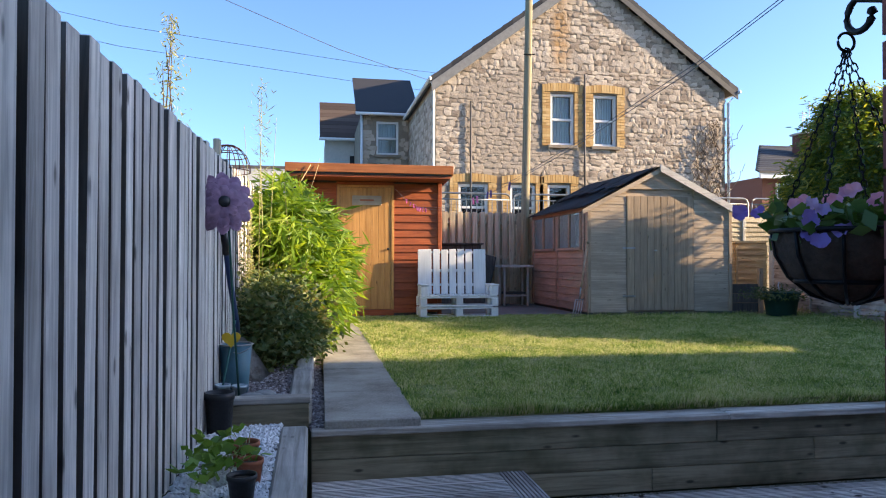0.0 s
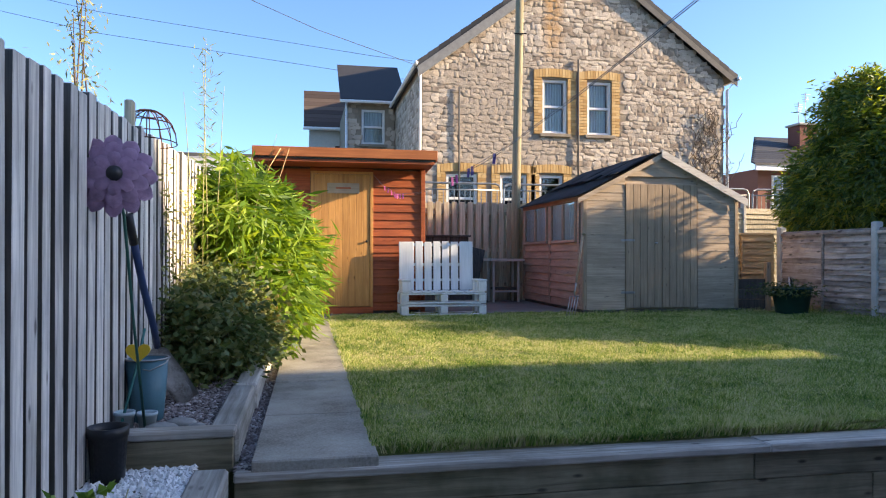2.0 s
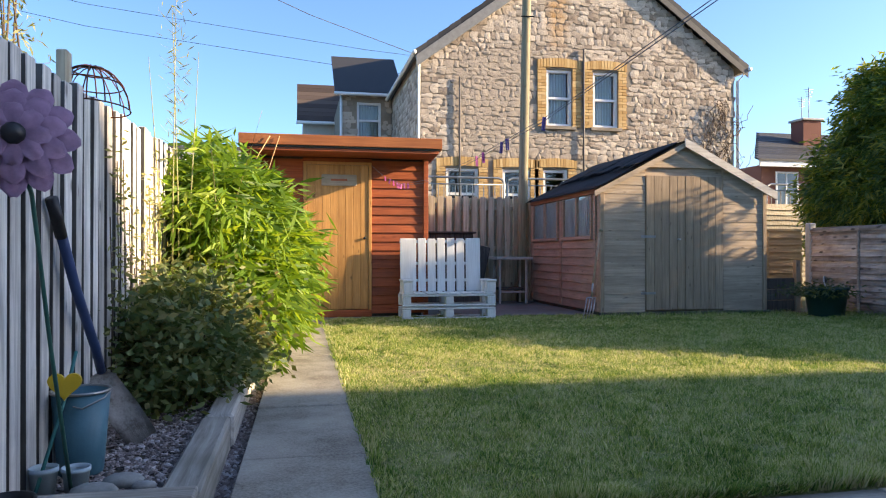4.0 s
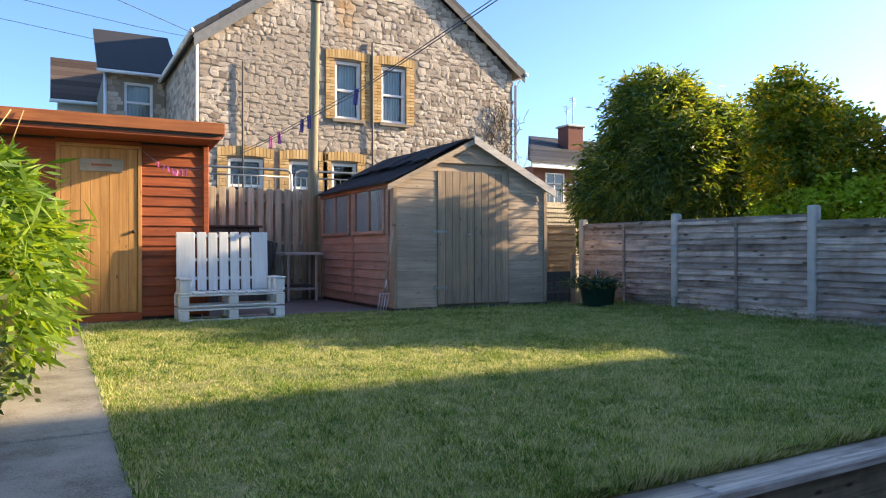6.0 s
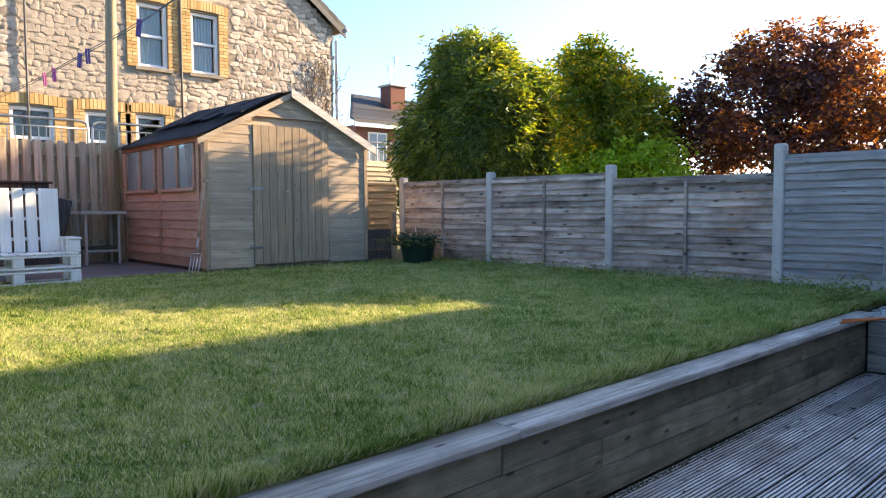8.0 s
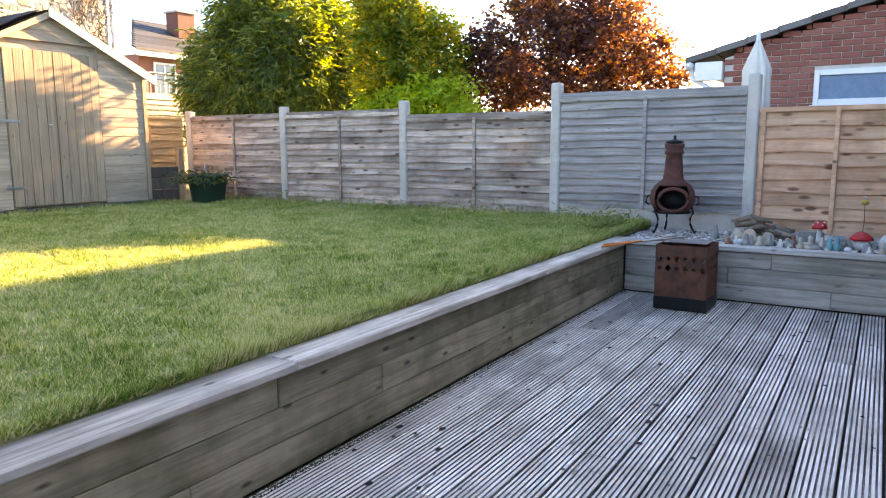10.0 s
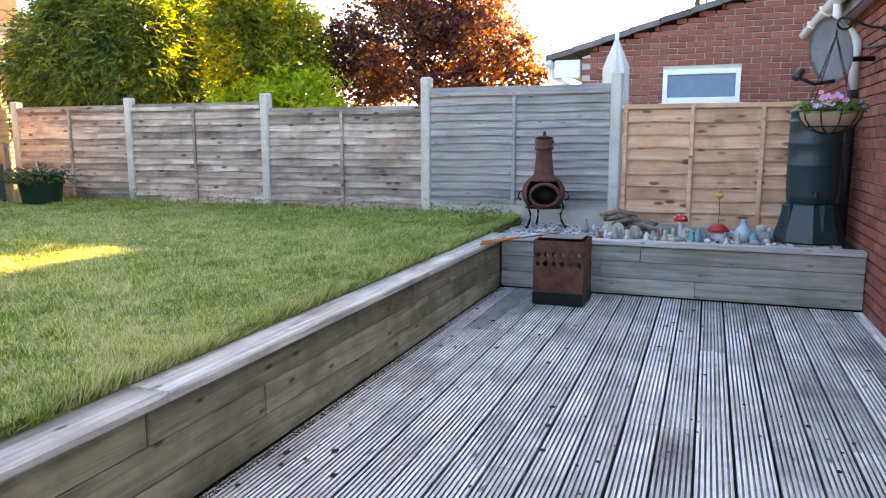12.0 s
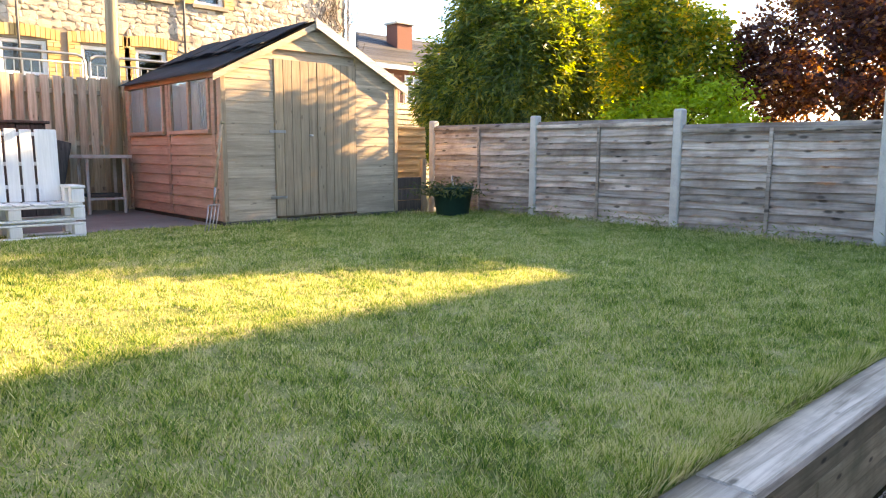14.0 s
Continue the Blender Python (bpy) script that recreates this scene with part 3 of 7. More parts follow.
# low white-gravel bed beside the deck
bed = thing("gravel_bed", "low timber-edged bed beside the deck", "planter bed", "", "structure")
for p, q in ((-1.6, 0.95), (0.955, 2.955)):
    boxpart("sleeper", bed, M_CAPY, -0.085, p, 0.28, 0.045, q, 0.448, 0.012)
    boxpart("board", bed, M_WALLY, -0.02, p, 0.003, 0.035, q, 0.277, 0.004)
boxpart("fill", bed, M_SOIL, -0.45, -1.6, 0.0, -0.087, 3.05, 0.425, 0)
tagged(new("white_chippings", chips("white_chippings", 5200, -0.44, 0.6, -0.09, 3.04, 0.425, 0.026, M_WHITECHIP, 0.7)), "bright white stone chippings in the low bed", "gravel", "", "stuff")

# raised bed beside the path
bed2 = thing("raised_bed", "raised flower bed edged with weathered timber sleepers", "raised bed", "", "structure")
boxpart("front_board", bed2, M_WALLX, -0.45, 3.062, 0.40, 0.05, 3.10, 0.535, 0.004)
boxpart("front_cap", bed2, M_CAPX, -0.45, 3.05, 0.537, 0.058, 3.155, 0.568, 0.006)
y = 3.16
for L in (0.98, 1.2, 1.2, 1.5, 1.2):
    bm = bmesh.new()
    x = 0.012 * (y - 3)
    bm_box(bm, -0.06 + x, y, 0.40, 0.06 + x, y + L - 0.008, 0.555 + rng.uniform(-0.008, 0.006), 0.012)
    part("sleeper", bm, M_CAPY, bed2)
    y += L
boxpart("soil", bed2, M_SOIL, -0.45, 3.105, 0.40, -0.062, 9.3, 0.515, 0)
tagged(new("brown_gravel", chips("brown_gravel", 3600, -0.44, 3.16, -0.05, 4.6, 0.512, 0.022, M_SLATECHIP, 0.5)), "purple-brown slate gravel in the raised bed", "gravel", "", "stuff")
tagged(new("path_gravel", chips("path_gravel", 2400, 0.063, 3.02, 0.13, 6.5, 0.40, 0.026, M_SLATECHIP, 0.6)), "dark gravel strip between sleepers and path", "gravel", "", "stuff")

# ---- left fence: upright boards on both sides of the rails ----
fence = thing("board_fence", "tall weathered grey board-on-board timber fence", "fence", "", "structure")


def fence_top(y):
    return 1.745 + 0.030 * min(y, 6.0)


def fence_board(sx, sy, sz):
    """A sawn board with a weathered broad face; shade is painted dark on its edges."""
    key = ("fence", sx, sy, sz)
    if key not in BOX_CACHE:
        bm = bmesh.new()
        bm_box(bm, -sx / 2, -sy / 2, 0, sx / 2, sy / 2, sz, 0.003)
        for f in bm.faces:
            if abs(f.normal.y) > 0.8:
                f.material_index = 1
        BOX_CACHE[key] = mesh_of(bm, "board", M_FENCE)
        BOX_CACHE[key].materials.append(M_FENCESHADE)
    return BOX_CACHE[key]


k = 0
y = -2.2
while y < 9.4:
    top = fence_top(max(y, 0)) + rng.uniform(-0.008, 0.008)
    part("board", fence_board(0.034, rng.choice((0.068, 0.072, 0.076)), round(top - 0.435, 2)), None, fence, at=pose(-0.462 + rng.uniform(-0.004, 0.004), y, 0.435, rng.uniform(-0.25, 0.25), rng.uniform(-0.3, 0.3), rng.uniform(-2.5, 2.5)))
    # Back boards get the dark copy, for the shade in the gaps.
    piece("back_board", fence, 0.02, 0.112, round(top - 0.45, 2), M_FENCESHADE, pose(-0.60, y + 0.0575, 0.43, 0, 0, 0), 0.003)
    y += 0.115
    k += 1
for z in (0.62, 1.14, 1.62):
    boxpart("rail", fence, M_FENCE, -0.533, -2.3, z, -0.475, 9.45, z + 0.075, 0.004)

# ---- right fence: lapped panels between concrete posts ----
POST_Y = (9.73, 7.90, 6.01, 4.12, 2.26)
POST_TOP = (1.67, 1.68, 1.69, 1.80, 1.79)
right = thing("panel_fence", "weathered lapped timber fence panels between concrete posts", "fence", "", "structure")


def lap_board(length, width, mat, axis):
    """A thin sawn board with a wavy lower edge, leaning as it laps the next."""
    bm = bmesh.new()
    n = 9
    ph = rng.uniform(0, 9)
    top, low = [], []
    for i in range(n + 1):
        u = length * i / n
        wob = 0.006 * math.sin(ph + i * 1.3) + rng.uniform(-0.003, 0.003)
        for lst, z, t in ((top, width, 0.0), (low, wob, 0.034)):
            for off in (t, t + 0.011):
                c = (u, -off, z) if axis == "x" else (-off, u, z)
                lst.append(bm.verts.new(c))
    for i in range(n):
        a, b = 2 * i, 2 * i + 2
        bm.faces.new((low[a + 1], low[b + 1], top[b + 1], top[a + 1]))
        bm.faces.new((low[b], low[a], top[a], top[b]))
        bm.faces.new((low[a], low[b], low[b + 1], low[a + 1]))
        bm.faces.new((top[b], top[a], top[a + 1], top[b + 1]))
    bmesh.ops.recalc_face_normals(bm, faces=bm.faces[:])
    return mesh_of(bm, "lap_board", mat)


def lap_panel(parent, x, y0, y1, z0, z1, mat, battens, step=0.074):
    z = z0
    pool = [lap_board(y1 - y0, step + 0.022, mat, "y") for _ in range(4)]
    while z < z1 - 0.03:
        part("lap_board", rng.choice(pool), mat, parent, at=pose(x + rng.uniform(-0.001, 0.001), y0, z + rng.uniform(-0.003, 0.003)))
        z += step
    for b in battens:
        boxpart("batten", parent, mat, x - 0.058, b - 0.018, z0, x - 0.036, b + 0.018, z1, 0.003)
    boxpart("top_rail", parent, mat, x - 0.055, y0, z1 - 0.03, x + 0.02, y1, z1 + 0.012, 0.004)


for y, top in zip(POST_Y, POST_TOP):
    bm = bmesh.new()
    bm_box(bm, 7.36, y - 0.05, 0.35, 7.47, y + 0.05, top, 0.014)
    part("post", bm, M_CONCRETE, right, "pale concrete post")
tops = ((1.56, 1.57), (1.55, 1.56), (1.50, 1.46), (1.63, 1.64))
for (a, b), (t0, t1), mat in zip(zip(POST_Y, POST_Y[1:]), tops, (M_LAP, M_LAP, M_LAP, M_LAPGREY)):
    lap_panel(right, 7.42, b + 0.052, a - 0.052, 0.56 if mat is M_LAPGREY else 0.47, 0.5 * (t0 + t1), mat, ((a + b) / 2,) if mat is not M_LAPGREY else (b + 0.95,))
boxpart("gravel_board", right, M_CONCRETE, 7.40, POST_Y[4] + 0.052, 0.38, 7.44, POST_Y[3] - 0.052, 0.555, 0.006)
newp = thing("new_panel", "pale new golden lapped fence panel with knots", "fence panel", "", "structure")
lap_panel(newp, 7.42, 0.50, 2.205, 0.42, 1.485, M_LAPNEW, (0.62, 1.03, 1.60, 2.17), 0.115)

# panel and low boards beside the shed
side = thing("corner_panel", "golden lapped fence panel beside the shed", "fence panel", "", "structure")
pool = [lap_board(0.95, 0.115, M_LAPX, "x") for _ in range(3)]
for k in range(11):
    part("lap_board", pool[k % 3], M_LAPX, side, at=pose(6.48, 9.95, 0.46 + 0.1 * k))
boxpart("top_rail", side, M_LAPX, 6.48, 9.90, 1.55, 7.40, 9.97, 1.59)
boxpart("batten", side, M_LAPX, 6.85, 9.90, 0.46, 6.89, 9.925, 1.55)
low = thing("low_board_wall", "low dark board edging with a short post", "edging", "", "structure")
for k in range(3):
    boxpart("board", low, M_DARKWOOD, 6.42, 9.50, 0.46 + 0.15 * k, 6.98, 9.53, 0.605 + 0.15 * k)
boxpart("post", low, M_SHEDZ, 6.98, 9.47, 0.44, 7.05, 9.54, 1.15)

# ---- back fence behind the patio ----
back = thing("slat_fence", "pale vertical slat fence behind the patio", "fence", "", "structure")
x = 1.9
while x < 4.6:
    piece("slat", back, 0.095, 0.018, 1.72, M_BACKFENCE, pose(x, 12.28 + rng.uniform(-0.003, 0.003), 0.45, 0, rng.uniform(-0.3, 0.3)), 0.004)
    piece("back_slat", back, 0.095, 0.018, 1.70, M_BACKFENCE, pose(x + 0.07, 12.36, 0.45), 0.003)
    x += 0.142
for z in (0.7, 1.3, 1.95):
    boxpart("rail", back, M_BACKFENCE, 1.8, 12.295, z, 4.7, 12.345, z + 0.06)

# ---- cabin ----
cabin = thing("garden_cabin", "red-stained timber garden cabin with a golden pine door", "shed")
boxpart("body", cabin, M_DARKWOOD, -0.10, 9.88, 0.453, 1.88, 12.0, 2.42, 0)


def shiplap(length, expose, mat, axis="x", flip=1):
    """A wedge-shaped cladding board, thicker at its lower edge."""
    bm = bmesh.new()
    n = 6
    prof = ((0, 0), (-0.022, 0.0), (-0.024, 0.004), (-0.006, expose + 0.006), (0, expose + 0.006))
    rings = []
    for i in range(n + 1):
        u = length * i / n
        dz = rng.uniform(-0.0025, 0.0025)
        rings.append([bm.verts.new((u, d * flip, z + (dz if k < 3 else 0)) if axis == "x" else (d * flip, u, z + (dz if k < 3 else 0))) for k, (d, z) in enumerate(prof)])
    for a, b in zip(rings, rings[1:]):
        for k in range(5):
            bm.faces.new((a[k], a[(k + 1) % 5], b[(k + 1) % 5], b[k]))
    bm.faces.new(rings[0])
    bm.faces.new(rings[-1][::-1])
    bmesh.ops.recalc_face_normals(bm, faces=bm.faces[:])
    return mesh_of(bm, "cladding", mat)


CY = 9.86
for x0, x1 in ((-0.13, 0.40), (1.245, 1.90)):
    pool = [shiplap(x1 - x0, 0.112, M_CABIN) for _ in range(3)]
    for k in range(17):
        part("cladding", rng.choice(pool), M_CABIN, cabin, at=pose(x0, CY, 0.49 + k * 0.112))
boxpart("cladding_head", cabin, M_CABIN, 0.40, 9.835, 2.365, 1.245, 9.87, 2.42, 0.003)
for x in (-0.165, 1.90):
    boxpart("corner_post", cabin, M_CABIN, x, 9.815, 0.46, x + 0.06, 9.90, 2.44)
for y in (9.9,):
    pool = [shiplap(2.1, 0.112, M_CABIN, "y", -1) for _ in range(2)]
    for k in range(17):
        part("cladding", pool[k % 2], M_CABIN, cabin, at=pose(1.90, y, 0.49 + k * 0.112))
bm = bmesh.new()
v = bm_box(bm, -0.30, 9.33, 2.47, 2.01, 12.2, 2.60, 0)
for p in v:
    if p.co.y > 11:
        p.co.z -= 0.22
part("roof", bm, M_FELT, cabin, "dark felt roof")
boxpart("fascia", cabin, M_FASCIA, -0.32, 9.295, 2.49, 2.035, 9.325, 2.612, 0.004, "orange-brown fascia board")
for x in (-0.32, 2.013):
    bm = bmesh.new()
    v = bm_box(bm, x, 9.326, 2.48, x + 0.022, 12.2, 2.61)
    for p in v:
        if p.co.y > 11:
            p.co.z -= 0.22
    part("verge", bm, M_FASCIA, cabin)
boxpart("soffit", cabin, M_CABIN, -0.29, 9.33, 2.43, 2.0, 9.9, 2.465, 0.003)
# the door, of upright planks
door = boxpart("door", cabin, M_DOOR, 0.45, 9.842, 0.545, 1.20, 9.858, 2.335, 0)
for k in range(8):
    piece("plank", door, 0.0905, 0.016, 1.785, M_DOOR, pose(0.4975 + k * 0.0932, 9.834, 0.548), 0.003)
for x0, z0, x1, z1 in ((0.405, 0.50, 0.447, 2.36), (1.203, 0.50, 1.243, 2.36), (0.405, 2.338, 1.243, 2.372)):
    boxpart("door_frame", cabin, M_DOOR, x0, 9.815, z0, x1, 9.86, z1, 0.003)
bm = bmesh.new()
bm_box(bm, 0.405, 9.80, 0.455, 1.243, 9.86, 0.54, 0.004)
part("threshold", bm, M_CABIN, cabin)
tubepart("knob", door, M_IRON, [(1.155, 9.826, 1.43), (1.155, 9.80, 1.43)], [0.014, 0.018], 10, "small dark door knob")
M_PLAQUE = wood("pale_plaque_wood", (0.66, 0.56, 0.42), (0.5, 0.41, 0.3), "x", knots=0.1)
sign = tagged(boxpart("door_sign", None, M_PLAQUE, 0.625, 9.808, 2.075, 1.055, 9.8255, 2.215, 0.006), "pale wooden name plaque on the cabin door", "sign")
boxpart("lettering", sign, M_POT, 0.74, 9.8055, 2.135, 0.94, 9.8075, 2.16, 0)

for x0, x1, z1 in ((0.03, -0.20, 2.0), (0.135, -0.10, 1.6)):
    cane = thing("roof_cane", "thin pale cane leaning against the cabin roof edge", "cane", "canes against the cabin")
    tubepart("shaft", cane, M_LAPX, [(x0, 9.275, 2.58), ((x0 + x1) / 2 - 0.02, 9.25, (2.58 + z1) / 2 + 0.05), (x1, 9.2, z1), (x1 - 0.10, 9.1, 0.462)], 0.006, 6)

# ---- shed ----
SX0, SX1, SY0, SY1, SB = 4.06, 6.38, 9.30, 12.05, 0.50
EAVE, APEX, MIDX = 2.07, 2.66, 5.21
shed = thing("garden_shed", "weathered overlap timber shed with felt roof", "shed")
bm = bmesh.new()
prof = [(SX0 + 0.03, SB), (SX1 - 0.03, SB), (SX1 - 0.03, EAVE), (MIDX, APEX - 0.03), (SX0 + 0.03, EAVE)]
a = [bm.verts.new((x, SY0 + 0.03, z)) for x, z in prof]
b = [bm.verts.new((x, SY1, z)) for x, z in prof]
for i in range(5):
    j = (i + 1) % 5
    if i != 4:
        bm.faces.new((a[i], a[j], b[j], b[i]))
bm.faces.new(a[::-1])
bm.faces.new(b)
# side wall toward the patio with real window openings
bmesh.ops.recalc_face_normals(bm, faces=bm.faces[:])
part("body", bm, M_SHEDX, shed)
for x in (4.15, 5.2, 6.25):
    boxpart("skid", shed, M_DARKWOOD, x - 0.04, SY0, 0.43, x + 0.04, SY1, 0.498)
boxpart("base_board", shed, M_DARKWOOD, SX0 - 0.02, SY0 - 0.05, 0.455, SX1 + 0.06, SY0 + 0.02, 0.497)


def gable_x(z):
    """The shed front's left and right limits at height z."""
    if z <= EAVE:
        return SX0, SX1
    f = (z - EAVE) / (APEX - EAVE)
    return SX0 + f * (MIDX - SX0), SX1 - f * (SX1 - MIDX)


z = SB
while z < APEX - 0.05:
    l0, r0 = gable_x(z)
    l1, r1 = gable_x(min(z + 0.115, APEX))
    spans = [(0, 4.665), (5.765, 9)] if z < 2.24 else [(0, 9)]
    for s0, s1 in spans:
        bm = bmesh.new()
        pts = [(max(l0, s0), 0, z), (min(r0, s1), 0, z), (min(r1, s1), 1, z + 0.115), (max(l1, s0), 1, z + 0.115)]
        if pts[2][0] - pts[3][0] < 0.02:
            continue
        f = [bm.verts.new((x, SY0 - (0.004 if k else 0.010), zz)) for x, k, zz in pts]
        r = [bm.verts.new((x, SY0 + 0.029, zz)) for x, k, zz in pts]
        bm.faces.new(f)
        for i in range(4):
            j = (i + 1) % 4
            bm.faces.new((f[j], f[i], r[i], r[j]))
        bmesh.ops.recalc_face_normals(bm, faces=bm.faces[:])
        part("cladding", bm, M_SHEDX, shed)
    z += 0.115
for n, (x0, x1) in enumerate(((4.675, 5.212), (5.22, 5.755))):
    d = boxpart("door", shed, M_SHEDZ, x0, SY0 - 0.002, 0.52, x1, SY0 + 0.012, 2.235, 0)
    w = (x1 - x0) / 5
    for k in range(5):
        piece("plank", d, w - 0.004, 0.016, 1.712, M_SHEDZ, pose(x0 + w * (k + 0.5), SY0 - 0.012, 0.522), 0.003)
    if n == 0:
        tubepart("handle", d, M_STEEL, [(5.13, SY0 - 0.02, 1.42), (5.13, SY0 - 0.05, 1.42), (5.09, SY0 - 0.05, 1.42)], 0.011, 8, "steel turn handle")
        for zz in (0.72, 1.44):
            boxpart("hinge", d, M_STEEL, 4.60, SY0 - 0.026, zz, 4.80, SY0 - 0.021, zz + 0.03, 0)
for x in (SX0 - 0.012, SX1 - 0.045):
    boxpart("corner_trim", shed, M_SHEDZ, x, SY0 - 0.028, SB, x + 0.055, SY0 + 0.03, EAVE + 0.01, 0.004)
# patio side: boards below and above a row of windows
pool = [shiplap(SY1 - SY0 - 0.04, 0.115, M_SHEDY, "y", 1) for _ in range(3)]
for k in range(8):
    part("cladding", pool[k % 3], M_SHEDY, shed, at=pose(SX0 + 0.028, SY0 + 0.03, SB + k * 0.115))
boxpart("lintel", shed, M_SHEDY, SX0 + 0.004, SY0 + 0.03, 2.01, SX0 + 0.03, SY1, 2.09, 0.003)
for y0, y1 in ((9.56, 10.60), (10.78, 11.92)):
    win = thing("window", "", "")
    win.parent = shed
    for p, q in ((y0, y0 + 0.05), ((y0 + y1) / 2 - 0.025, (y0 + y1) / 2 + 0.025), (y1 - 0.05, y1)):
        boxpart("mullion", win, M_SHEDY, SX0 - 0.014, p, 1.47, SX0 + 0.03, q, 2.0, 0.003)
    boxpart("sill", win, M_SHEDY, SX0 - 0.03, y0, 1.425, SX0 + 0.03, y1, 1.468, 0.003)
    for p, q in ((y0 + 0.052, (y0 + y1) / 2 - 0.027), ((y0 + y1) / 2 + 0.027, y1 - 0.052)):
        pane = boxpart("pane", win, M_GLASS, SX0 + 0.004, p, 1.47, SX0 + 0.008, q, 2.0, 0)
        pane.visible_shadow = False
        boxpart("curtain", win, M_NET, SX0 + 0.02, p, 1.47, SX0 + 0.027, q, 2.0, 0, "pale cloth behind the glass")
for y in (9.36, 9.50, 10.69, 11.98):
    boxpart("stud", shed, M_SHEDY, SX0 + 0.0, y - 0.04, SB, SX0 + 0.0295, y + 0.04, 2.0, 0.003)
tools = thing("stored_canes", "pale canes leaning inside the shed window", "canes")
for k in range(4):
    tubepart("cane", tools, M_WHITEWOOD, [(SX0 + 0.0145, 9.64 + 0.05 * k, 1.50), (SX0 + 0.0145, 9.70 + 0.05 * k + rng.uniform(-0.06, 0.03), 1.97)], 0.005, 5)
# felt roof: two slopes with loose, ragged sheets on the patio side
for sx, ex in ((SX0 - 0.10, -1), (SX1 + 0.10, 1)):
    bm = bmesh.new()
    n, m = 14, 8
    g = []
    for i in range(n + 1):
        y = SY0 - 0.07 + (SY1 + 0.1 - SY0) * i / n
        g.append([])
        for k in range(m + 1):
            f = k / m
            x = MIDX + (sx - MIDX) * f
            slope = (APEX - EAVE) / (MIDX - SX0 if ex < 0 else SX1 - MIDX)
            zz = APEX + 0.03 - slope * abs(x - MIDX) + 0.006 * noise.noise(Vector((x * 4, y * 4, 1)))
            g[-1].append(bm.verts.new((x, y, zz)))
    for i in range(n):
        for k in range(m):
            bm.faces.new((g[i][k], g[i + 1][k], g[i + 1][k + 1], g[i][k + 1]))
    bmesh.ops.solidify(bm, geom=bm.faces[:], thickness=0.022)
    bmesh.ops.recalc_face_normals(bm, faces=bm.faces[:])
    part("roof_slope", bm, M_FELT, shed, "dark grey roofing felt", True)
for s in range(4):
    bm = bmesh.new()
    y0 = SY0 - 0.05 + s * 0.68
    g = []
    for i in range(9):
        y = y0 + 0.72 * i / 8
        g.append([])
        for k in range(9):
            f = (k / 8) * (0.62 + 0.10 * math.sin(s * 2.1 + i * 1.7) + 0.04 * math.sin(i * 4.1 + s))
            x = MIDX + 0.02 - (MIDX - SX0 + 0.08) * f
            slope = (APEX - EAVE) / (MIDX - SX0)
            lift = 0.014 + 0.030 * max(0, noise.noise(Vector((x * 3, y * 3 + s * 7, 5)))) + (0.030 * rng.random() if k == 8 else 0)
            g[-1].append(bm.verts.new((x, y, APEX + 0.045 - slope * abs(x - MIDX) + lift)))
    for i in range(8):
        for k in range(8):
            bm.faces.new((g[i][k], g[i + 1][k], g[i + 1][k + 1], g[i][k + 1]))
    bmesh.ops.solidify(bm, geom=bm.faces[:], thickness=0.006)
    part("loose_felt", bm, M_FELT, shed, "torn loose sheet of felt", True)


def slope_board(name, parent, mat, p, q, y0, y1, drop):
    bm = bmesh.new()
    v = []
    for y in (y0, y1):
        for (x, z) in (p, q):
            v += [bm.verts.new((x, y, z)), bm.verts.new((x, y, z - drop))]
    for f in ((0, 1, 3, 2), (4, 6, 7, 5), (0, 2, 6, 4), (1, 5, 7, 3), (0, 4, 5, 1), (2, 3, 7, 6)):
        bm.faces.new([v[i] for i in f])
    bmesh.ops.recalc_face_normals(bm, faces=bm.faces[:])
    return part(name, bm, mat, parent)


slope_board("barge_board", shed, M_BARGEPALE, (MIDX - 0.03, APEX + 0.05), (SX1 + 0.12, EAVE - 0.025), SY0 - 0.095, SY0 - 0.073, 0.105)
slope_board("barge_board", shed, M_SHEDX, (MIDX + 0.02, APEX + 0.02), (SX0 - 0.10, EAVE - 0.05), SY0 - 0.062, SY0 - 0.045, 0.07)

# ---- stone house behind ----
HY, HX0, HX1 = 17.55, 3.20, 11.45
HEAVE, HAPEX, HMID = 6.02, 9.04, 7.42


def stone_mat():
    g = Nodes("rubble_stone", 0.9, 0, 0.2)
    vec = g.place(False)
    r = g.add("NewGeometry").outputs["Random Per Island"]
    f = g.math("ADD", g.math("MULTIPLY", r, 0.7), g.math("MULTIPLY", g.noise(vec, 9, 5, 0.7), 0.35))
    col = g.ramp(f, [(0.15, (0.25, 0.195, 0.15)), (0.35, (0.38, 0.315, 0.25)), (0.65, (0.49, 0.41, 0.33)), (0.95, (0.58, 0.50, 0.41))])
    st = g.add("Mapping")
    g.put(st.inputs["Vector"], vec)
    st.inputs["Scale"].default_value = (3.0, 3.0, 0.6)
    sepv = g.add("SeparateXYZ")
    g.put(sepv.inputs[0], vec)
    dx = g.math("ABSOLUTE", g.math("SUBTRACT", sepv.outputs[0], 6.6), 0.0)
    dz = g.math("ABSOLUTE", g.math("SUBTRACT", sepv.outputs[2], 7.3), 0.0)
    near = g.math("MULTIPLY", g.ramp(dx, [(0.1, (1, 1, 1)), (0.35, (0, 0, 0))]), g.ramp(g.math("MULTIPLY", dz, 0.5), [(0.2, (1, 1, 1)), (0.6, (0, 0, 0))]))
    col = g.mix(g.math("MULTIPLY", near, g.math("MULTIPLY", g.noise(vec, 6, 3), 1.2)), col, (0.45, 0.24, 0.07))
    g.bump(g.noise(vec, 22, 5, 0.7), 0.6, 0.02)
    return g.color(col)


